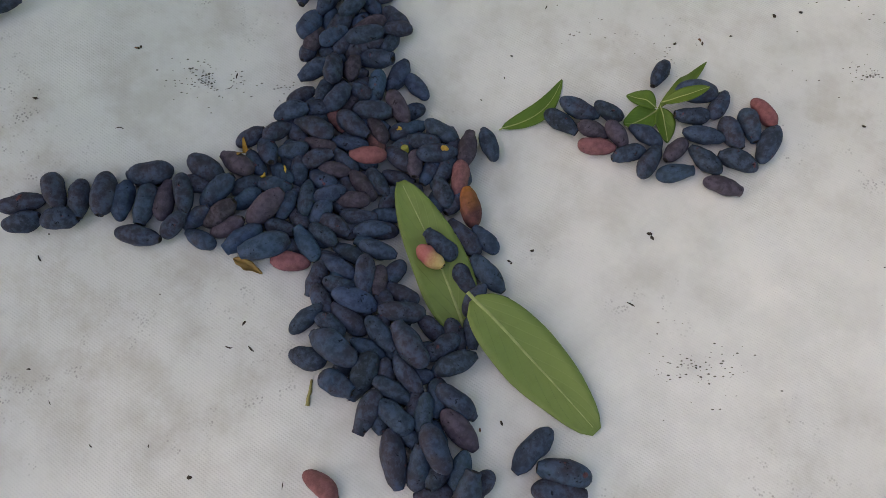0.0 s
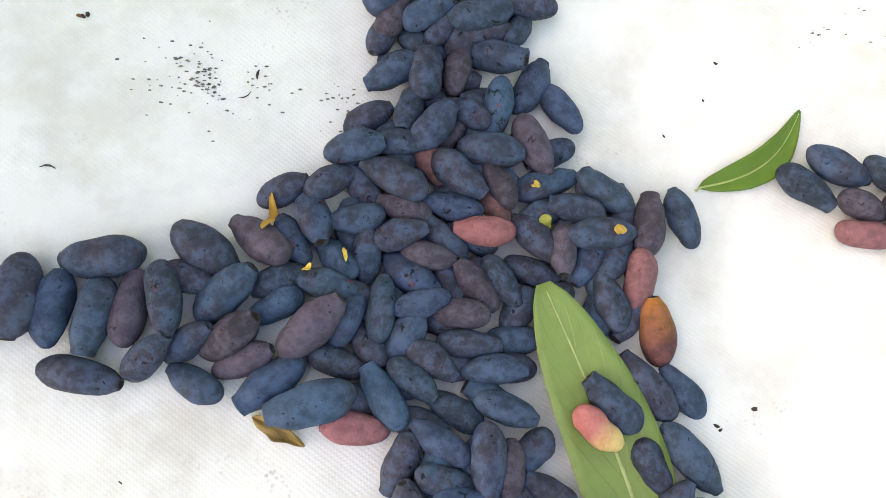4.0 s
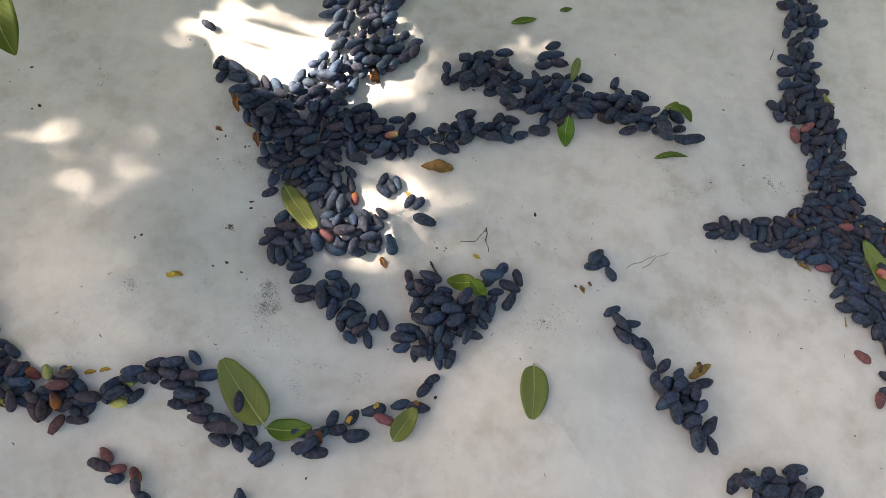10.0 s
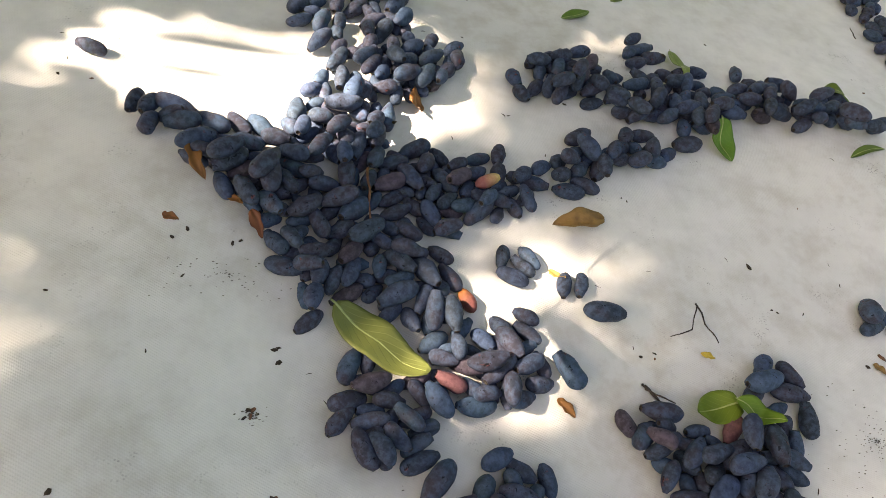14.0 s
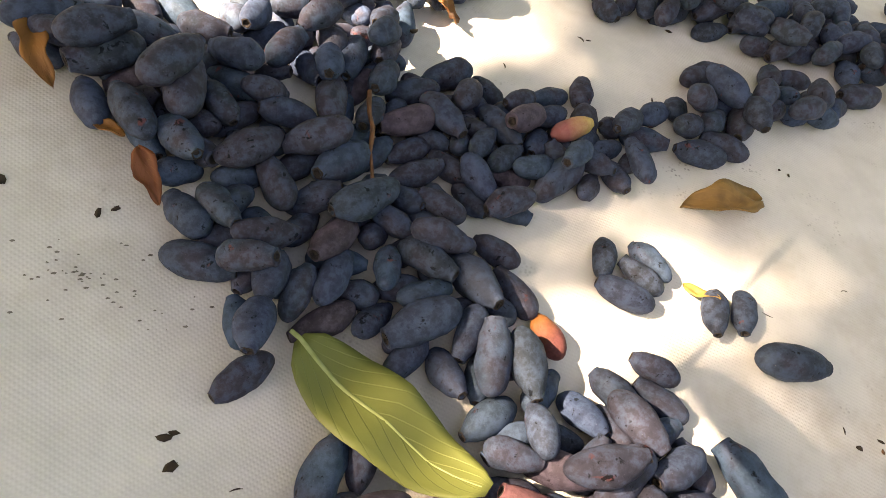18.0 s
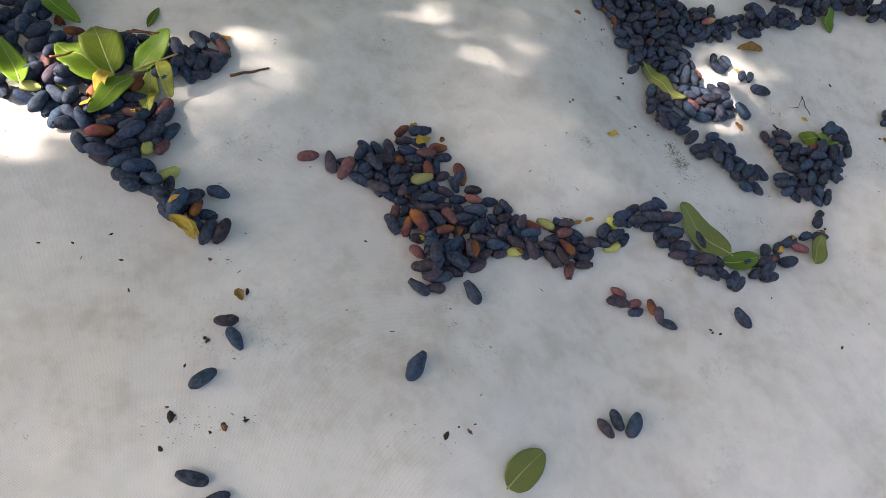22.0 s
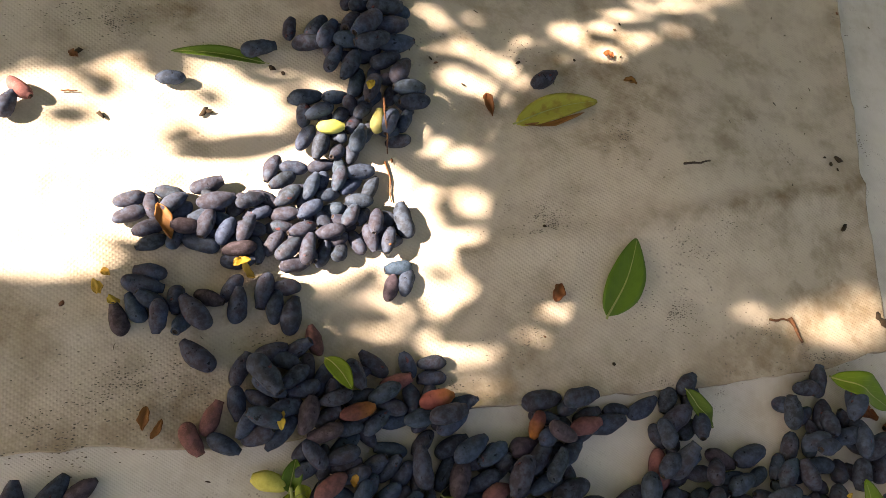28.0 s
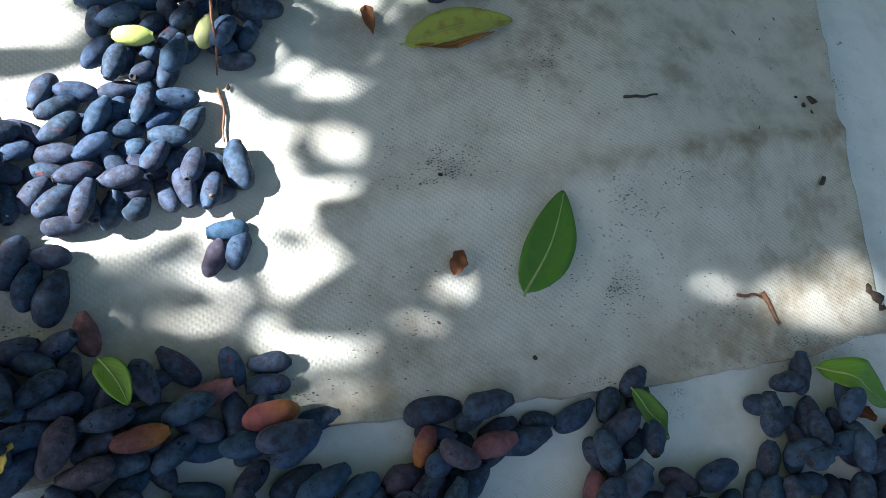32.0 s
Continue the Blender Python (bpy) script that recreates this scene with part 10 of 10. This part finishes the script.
twig("pale", (-0.258, 0.064), (-0.232, 0.084), 0.8)
twig("dark", (-0.475, 0.039), (-0.466, 0.026), 1.2)
twig("dark", (-0.475, 0.041), (-0.468, 0.030), 1.6)
twig("dark", (-1.234, -0.228), (-1.230, -0.225), 0.8)
crumbs([(-149, 198, 3), (32, 93, 2.5), (133, 208, 4), (120, 206, 3), (25, 19, 3), (16, 16, 2.5), (-87, 62, 3), (-103, -2, 4), (-190, 166, 3), (97, 104, 4), (43, 98, 3), (-148, 199, 3), (-76, 180, 4), (37, 203, 3), (33, 92, 2.5), (33, 191, 2), (219, 256, 9), (222, 115, 5), (-290, 340, 4), (-351, 310, 8), (-150, 198, 2.5), (-315, 148, 2.5), (134, 206, 3), (149, 210, 3), (18, 345, 4), (204, 156, 3), (217, 155, 3), (-165, 273, 5)])
crumbs([(135, 275, 5), (98, 102, 4), (-327, 34, 6), (220, 116, 4), (105, 444, 6), (-201, -31, 14), (254, 60, 4), (-347, 314, 7), (312, 54, 6), (394, 365, 5), (-66, -82, 4), (101, -19, 2), (8, -79, 4), (-179, 103, 2), (-758, 10, 5), (-681, 48, 6), (-674, 6, 5), (-712, 118, 3), (-710, 145, 5), (-767, 266, 4), (-786, 271, 6), (-726, 77, 2.5), (-668, 81, 4), (-769, 110, 3), (-367, 76, 3), (-373, 108, 7), (-442, 162, 3), (-379, -52, 3)])
crumbs([(-684, 140, 4), (-791, -44, 2.5), (-669, -71, 3), (-453, -94, 7), (-312, 38, 8), (-871, 214, 4), (-717, 140, 5), (-688, 138, 5), (-668, 73, 6), (-501, 247, 3), (-454, 258, 5), (-471, 57, 4), (-463, 55, 3), (-445, 165, 3), (-587, 231, 6), (-670, 80, 5), (-673, 6, 6), (-684, -1, 5), (-651, -7, 3), (-462, 58, 3), (-370, 78, 3), (-505, -52, 4), (-658, -1, 4), (-634, -221, 6), (-643, -217, 5), (-753, 14, 6), (-683, 48, 5), (-507, -235, 6)])
crumbs([(-462, -210, 3), (-450, -186, 2.5), (-557, -180, 4), (-896, -209, 3), (-754, -137, 3), (-1095, -294, 12), (-1061, -302, 10), (-1053, -201, 8), (-1079, -240, 6), (-912, -312, 10), (-1099, -314, 8), (-1222, -305, 6), (-1244, -162, 6), (-1262, -203, 4), (-1331, -250, 4), (-1048, -298, 6), (-962, -147, 4), (-1130, 0, 4), (-940, 78, 4), (-1069, -173, 3), (-642, -220, 5), (-1261, -202, 4), (-1325, -251, 6), (-1470, -226, 6), (-1481, -215, 6), (-1381, -263, 5), (-1450, -162, 4), (-1422, -136, 3)])
crumbs([(-1177, -164, 4), (-1199, -165, 4), (-1143, -177, 5), (-1082, -173, 6), (-1077, -242, 5), (-1090, -260, 4), (-1240, -165, 5), (-1153, -155, 4), (-1447, -289, 8), (-1134, -202, 4), (-1684, 120, 7), (-1489, 283, 5), (-1625, 236, 8), (-1356, 322, 5), (-1680, 228, 8), (-1591, 269, 9), (-1429, 169, 5), (-1372, 168, 4), (-1394, 86, 5), (-1195, 227, 12), (-1207, 174, 9), (-1157, 274, 9), (-1357, 297, 4), (-1471, 268, 4), (-1525, 152, 4), (-1481, 68, 3), (-1551, 133, 4), (-1436, 102, 3)])
# the last three stand in for the dark torn notch at the upper cloth's corner
crumbs([(-1432, 288, 5), (-1351, 328, 4), (-1492, 286, 5), (-1144, 368, 6), (-1392, 292, 5), (-1628, 235, 9), (-1584, 266, 7), (-1696, 268, 8), (-1203, 223, 7), (-1207, 228, 5), (-1198, 219, 4), (-1520, 211, 5), (-1193, 108, 18), (-1192, 102, 12), (-1196, 112, 10)])
PRINTS = []
PRINTS += [(-1308, 77, 23, 2, 50), (-1244, 86, 25, 3, 50), (-1356, 74, 23, 2, 40), (-1160, 249, 7, 31, 30), (-115, 187, 14, 8, 70), (109, 44, 16, 8, 30), (118, 203, 17, 16, 30), (-40, 191, 17, 12, 30), (67, 213, 20, 10, 16), (197, 272, 24, 32, 130), (-115, 182, 13, 8, 50), (-77, 185, 8, 6, 30), (245, 222, 22, 11, 70), (210, 80, 13, 16, 50), (109, 42, 25, 15, 60), (213, 184, 25, 8, 40), (196, 272, 22, 33, 90), (279, 217, 38, 15, 70)]
PRINTS += [(-108, 186, 13, 10, 40), (230, 402, 16, 17, 30), (-619, -35, 18, 37, 220), (-630, -17, 14, 11, 70), (-746, -37, 11, 8, 70), (-358, -11, 44, 32, 170), (-571, -79, 26, 6, 40), (-528, -85, 11, 14, 50), (-686, -19, 19, 20, 20), (-630, -9, 6, 6, 80), (-629, -31, 13, 12, 120), (-620, -38, 21, 26, 60), (-584, -103, 14, 12, 40), (-1078, -302, 34, 16, 60), (-1434, 175, 23, 19, 170), (-1322, 160, 39, 24, 260), (-1351, 115, 40, 19, 260), (-1367, 230, 18, 19, 90)]
PRINTS += [(-1455, 102, 22, 17, 140), (-1681, 290, 40, 23, 200), (-1646, 79, 41, 18, 420), (-1679, 59, 28, 14, 260), (-1283, 100, 29, 21, 60), (-1249, 85, 38, 8, 80), (-1490, 75, 19, 9, 60), (-1435, 297, 24, 23, 50), (-1589, 104, 17, 12, 50), (-1423, 170, 26, 17, 150), (-1702, 314, 32, 37, 200), (-1288, 456, 82, 38, 40), (-920, -313, 31, 10, 24), (-1067, -173, 23, 18, 20), (-1482, -218, 14, 13, 16)]
PRINTS += [(-682, 45, 5, 3, 50), (-861, 192, 12, 26, 60), (-690, 120, 30, 14, 60), (196, 272, 14, 20, 160), (206, 250, 10, 14, 120), (222, 240, 9, 9, 60), (255, 196, 16, 10, 90), (285, 205, 10, 14, 110)]
crumbs([(-682, 45, 5), (-679, 46, 4), (-685, 44, 4), (221, 258, 14), (219, 255, 12), (224, 256, 8), (173, 222, 5), (187, 224, 4), (262, 290, 5), (-915, 154, 9), (-921, 149, 6), (-943, 203, 8), (-1094, -294, 7), (-1098, -288, 5), (-1062, -300, 6), (-1070, -305, 4), (-1049, -296, 4), (-894, -309, 6), (-902, -306, 4), (-889, -304, 4)])
soil_prints()
litter()


# ---- the bush that shades the cloth ----
def shaded(x, y):
    """How much sun the bush lets through to this place on the cloth, 0 to 1, with soft borders."""
    best = 0.0
    for gx, gy, rx, ry, turn, openness in GAPS:
        c, s = math.cos(radians(turn)), math.sin(radians(turn))
        dx, dy = x - gx, y - gy
        a, b = (c * dx + s * dy) / (rx + 0.012), (c * dy - s * dx) / (ry + 0.012)
        q = a * a + b * b
        if q < 1:
            best = max(best, min(openness, 1.3 * openness * (1 - q ** 1.5)))
    return best


# unseen low boughs added to darken parts of the cloth: middle and half sizes in metres, number of leaves
ADDED_BOUGHS = [(-0.88, 0.36, 0.71, 0.36, 0.36, 0.03, 2200), (-1.75, 0.52, 0.57, 0.38, 0.3, 0.05, 2600), (-1.35, 0.62, 0.76, 0.3, 0.22, 0.06, 400),
            (-1.75, 0.74, 0.4, 0.45, 0.1, 0.32, 800), (-2.2, 0.4, 0.4, 0.1, 0.42, 0.32, 700), (-0.12, 0.66, 0.78, 0.52, 0.26, 0.06, 1100)]
# single leaves and stems of the bush that throw their own shadows on the cloth: start and end of the shadow, width, height
BLADES = [((-1.572, 0.225), (-1.648, 0.206), 0.017, 0.42), ((-1.425, 0.122), (-1.488, 0.158), 0.03, 0.45), ((-1.452, 0.122), (-1.506, 0.100), 0.026, 0.45),
          ((-1.435, 0.148), (-1.490, 0.152), 0.02, 0.5), ((-1.480, 0.198), (-1.516, 0.209), 0.016, 0.4), ((-1.545, 0.274), (-1.574, 0.268), 0.009, 0.36),
          ((-1.395, 0.300), (-1.434, 0.288), 0.02, 0.4), ((-1.46, 0.262), (-1.480, 0.222), 0.02, 0.42), ((-0.86, 0.275), (-0.80, 0.262), 0.022, 0.8), ((-0.60, 0.335), (-0.545, 0.305), 0.02, 0.9), ((-0.640, 0.300), (-0.745, 0.318), 0.016, 0.8), ((-0.670, 0.270), (-0.740, 0.282), 0.012, 0.8)]
STEMS = [((-1.513, 0.190), (-1.456, 0.248), 0.42), ((-1.500, 0.221), (-1.477, 0.261), 0.42), ((-1.456, 0.248), (-1.385, 0.343), 0.42), ((-1.404, 0.313), (-1.392, 0.390), 0.42)]


def bush():
    r = random.Random(11)
    top = tagged(new("bush"), "honeysuckle bush with dense green foliage overhanging the cloth", "bush")
    verts, faces = [], []
    step = 0.0135
    for i in range(int(3.0 / step)):
        for j in range(int(1.7 / step)):
            gx, gy = -2.2 + i * step + r.uniform(-0.4, 0.4) * step, -0.75 + j * step + r.uniform(-0.4, 0.4) * step
            far = max(0.0, gx - 0.35, -1.95 - gx, gy - 0.65, -0.6 - gy)
            low = min(1.0, max(0.0, (-1.2 - gx) * 8)) * min(1.0, max(0.0, (gy - 0.02) * 12))      # twigs hang lower over the upper cloth
            z = 1.6 - 0.9 * low + 0.1 * noise.noise((gx * 2, gy * 2, 0)) + r.uniform(-0.3, 0.4) * (1 - 0.6 * low)
            share = shaded(gx, gy)
            if share > (0.7548777 * i + 0.5698403 * j) % 1 or far > r.random() * 0.4:
                continue
            p = Vector((gx, gy, 0)) + TO_SUN * (z / TO_SUN.z)
            length, wide, turn = r.uniform(0.032, 0.046), r.uniform(0.018, 0.025), r.uniform(0, 6.28)
            if share:                # leaves made small so that the set share of sun passes
                full = max(0.0, 0.06 - share)
                length, wide = 0.021 + 0.09 * full, 0.0155 + 0.06 * full
            m = Matrix.Translation(p) @ Euler((r.uniform(-0.35, 0.35), -0.5 + r.uniform(-0.35, 0.35), 0)).to_matrix().to_4x4() @ Matrix.Rotation(turn, 4, "Z")
            k = len(verts)
            for u, w, h in ((-0.5, 0, 0), (-0.2, -0.48, 0.1), (0.2, -0.42, 0.1), (0.5, 0, -0.06), (0.2, 0.42, 0.1), (-0.2, 0.48, 0.1)):
                verts.append(tuple(m @ Vector((u * length, w * wide, h * wide))))
            faces += [(k, k + 1, k + 2, k + 3), (k, k + 3, k + 4, k + 5)]
    for n in range(5200):            # the side of the bush behind the cloth, down to the ground
        p = Vector((r.uniform(-2.6, 1.0), 0.86 + abs(r.gauss(0, 0.16)), r.uniform(0.1, 1.2)))
        m = Matrix.Translation(p) @ Euler((r.uniform(-1.3, 1.3), r.uniform(-1.3, 1.3), r.uniform(0, 6.28))).to_matrix().to_4x4()
        length, wide, k = r.uniform(0.05, 0.075), r.uniform(0.022, 0.034), len(verts)
        for u, w, h in ((-0.5, 0, 0), (-0.2, -0.48, 0.1), (0.2, -0.42, 0.1), (0.5, 0, -0.06), (0.2, 0.42, 0.1), (-0.2, 0.48, 0.1)):
            verts.append(tuple(m @ Vector((u * length, w * wide, h * wide))))
        faces += [(k, k + 1, k + 2, k + 3), (k, k + 3, k + 4, k + 5)]
    for cx, cy, cz, rx, ry, rz, count in ADDED_BOUGHS:      # added boughs, out of view, that block skylight over and beside parts of the cloth
        for n in range(count):
            x, y, z = cx + rx * r.uniform(-1, 1), cy + ry * r.uniform(-1, 1), cz + rz * r.uniform(-1, 1)
            fall = Vector((x, y, z)) - TO_SUN * (z / TO_SUN.z)
            if shaded(fall.x, fall.y) > 0.2 * r.random() or ((x - cx) / rx) ** 4 + ((y - cy) / ry) ** 4 > r.uniform(0.6, 1.6):
                continue
            m = Matrix.Translation((x, y, z)) @ Euler((r.uniform(-0.5, 0.5), r.uniform(-0.5, 0.5), r.uniform(0, 6.28))).to_matrix().to_4x4()
            length, wide, k = r.uniform(0.05, 0.07), r.uniform(0.022, 0.03), len(verts)
            for u, w, h in ((-0.5, 0, 0), (-0.2, -0.48, 0.1), (0.2, -0.42, 0.1), (0.5, 0, -0.06), (0.2, 0.42, 0.1), (-0.2, 0.48, 0.1)):
                verts.append(tuple(m @ Vector((u * length, w * wide, h * wide))))
            faces += [(k, k + 1, k + 2, k + 3), (k, k + 3, k + 4, k + 5)]
    tagged(link("foliage", verts, faces, CANOPY, top, False), "dense small green leaves", kind="stuff")
    for start, end, width, z in BLADES:
        a, b = (Vector((*p, 0)) + TO_SUN * (z / TO_SUN.z) for p in (start, end))
        side = (b - a).cross(TO_SUN).normalized()
        bv = [tuple(a.lerp(b, u) + side * (w * width * math.sin(math.pi * (0.03 + 0.97 * u)) ** 0.8 / 2) + TO_SUN * (0.004 * abs(w))) for u in [i / 10 for i in range(11)] for w in (-1, 0, 1)]
        bf = [(3 * i + q, 3 * i + 3 + q, 3 * i + 4 + q, 3 * i + 1 + q) for i in range(10) for q in (0, 1)]
        link("leaf", bv, bf, CANOPY, top)
    for start, end, z in STEMS:
        a, b = (Vector((*p, 0)) + TO_SUN * (z / TO_SUN.z) for p in (start, end))
        side = (b - a).cross(TO_SUN).normalized()
        bv = []
        for i in range(9):
            p = a.lerp(b, i / 8) + side * 0.004 * noise.noise((i * 0.5, a.x * 9, 1.0))
            bv += [tuple(p + (side * math.cos(k * math.pi / 3) + TO_SUN * math.sin(k * math.pi / 3)) * 0.0016) for k in range(6)]
        link("shoot", bv, [(i * 6 + k, i * 6 + (k + 1) % 6, i * 6 + 6 + (k + 1) % 6, i * 6 + 6 + k) for i in range(8) for k in range(6)], BARK, top)
    for n in range(26):
        if n < 18:               # stems that arch over the cloth
            a = Vector((-3.7 + r.uniform(-0.4, 0.4), r.choice((-1, 1)) * r.uniform(0.6, 1.0), -0.05))
            b = Vector((r.uniform(-3.9, -1.6), r.uniform(-0.7, -0.1) if a.y < 0 else r.uniform(0.6, 0.9), 1.6 + r.uniform(-0.1, 0.3)))
        else:                    # upright stems of the side behind the cloth
            a = Vector((-2.6 + 0.5 * (n - 18) + r.uniform(-0.15, 0.15), 1.0 + r.uniform(-0.08, 0.08), -0.05))
            b = a + Vector((r.uniform(-0.2, 0.2), r.uniform(-0.1, 0.1), 1.2))
        bv, bf = [], []
        for i in range(13):
            u = i / 12
            p = a.lerp(b, u) + Vector((0, 0, 0.35 * math.sin(math.pi * u) * (1 - u) if n < 18 else 0))
            p += 0.02 * Vector((noise.noise((u * 5, n, 0)), noise.noise((u * 5, n, 4)), 0)) * math.sin(math.pi * u)
            rad = 0.011 * (1.05 - u) ** 1.4 + 0.0012
            for k in range(6):
                t = k * math.pi / 3
                bv.append((p.x + (rad * math.cos(t) if n >= 18 else 0), p.y + (rad * math.sin(t) if n >= 18 else rad * math.cos(t)), p.z + (0 if n >= 18 else rad * math.sin(t))))
        for i in range(12):
            for k in range(6):
                bf.append((i * 6 + k, i * 6 + (k + 1) % 6, i * 6 + 6 + (k + 1) % 6, i * 6 + 6 + k))
        link("branch", bv, bf, BARK, top)
    return top


BUSH = bush()


def hang(start, end, width, z):
    """A leaf of the bush that hangs low over the cloth, on its long stalk."""
    ob = leaf("hanging", start, end, width, 0.2, z, BUSH)
    a, b = Vector((*start, z)), Vector((start[0] - 0.25, start[1] + 0.3, 1.1))
    bv, bf = [], []
    for i in range(7):
        u = i / 6
        p = a.lerp(b, u) + Vector((0, 0.08 * math.sin(math.pi * u), 0))
        for k in range(5):
            t = k * math.pi * 0.4
            bv.append((p.x + 0.0012 * (1 + u) * math.cos(t), p.y + 0.0012 * (1 + u) * math.sin(t), p.z))
    for i in range(6):
        for k in range(5):
            bf.append((i * 5 + k, i * 5 + (k + 1) % 5, i * 5 + 5 + (k + 1) % 5, i * 5 + 5 + k))
    link("stalk", bv, bf, BARK, BUSH)


hang((-0.818, 0.103), (-0.779, 0.048), 0.0272, 0.22)
hang((-0.449, 0.201), (-0.419, 0.158), 0.0285, 0.25)
hang((0.084, 0.318), (0.115, 0.275), 0.0326, 0.25)
hang((0.102, 0.323), (0.135, 0.294), 0.0306, 0.25)


def hedge():
    """Added rows of bushes, never in view, which close the open sides and keep out the low light."""
    r = random.Random(23)
    top = tagged(new("hedge"), "unseen rows of leafy green bushes added to keep out low light", "hedge")
    verts, faces = [], []
    for x0, x1, y0, y1, count in ((-3.2, 1.6, -2.15, -1.75, 5200), (1.4, 1.75, -1.9, 1.2, 3400)):
        for n in range(count):
            x, y = r.uniform(x0, x1), r.uniform(y0, y1)
            z = r.uniform(-0.05, 1.75 + 0.25 * noise.noise((x * 2, y * 2, 0)))
            m = Matrix.Translation((x, y, z)) @ Euler((r.uniform(-1.3, 1.3), r.uniform(-1.3, 1.3), r.uniform(0, 6.28))).to_matrix().to_4x4()
            length, wide, k = r.uniform(0.06, 0.1), r.uniform(0.03, 0.05), len(verts)
            for u, w, h in ((-0.5, 0, 0), (-0.2, -0.48, 0.1), (0.2, -0.42, 0.1), (0.5, 0, -0.06), (0.2, 0.42, 0.1), (-0.2, 0.48, 0.1)):
                verts.append(tuple(m @ Vector((u * length, w * wide, h * wide))))
            faces += [(k, k + 1, k + 2, k + 3), (k, k + 3, k + 4, k + 5)]
    tagged(link("foliage", verts, faces, CANOPY, top, False), "dense small green leaves", kind="stuff")
    for n in range(16):
        a = Vector((-3.0 + 0.42 * n, -1.95, -0.06)) if n < 11 else Vector((1.57, -1.6 + 0.55 * (n - 11), -0.06))
        b = a + Vector((r.uniform(-0.2, 0.2), r.uniform(-0.1, 0.1), 1.5))
        bv = []
        for i in range(9):
            p = a.lerp(b, i / 8) + 0.03 * Vector((noise.noise((i * 0.6, n, 0)), noise.noise((i * 0.6, n, 4)), 0))
            bv += [(p.x + (0.013 - 0.0012 * i) * math.cos(k * math.pi / 3), p.y + (0.013 - 0.0012 * i) * math.sin(k * math.pi / 3), p.z) for k in range(6)]
        link("branch", bv, [(i * 6 + k, i * 6 + (k + 1) % 6, i * 6 + 6 + (k + 1) % 6, i * 6 + 6 + k) for i in range(8) for k in range(6)], BARK, top)


hedge()
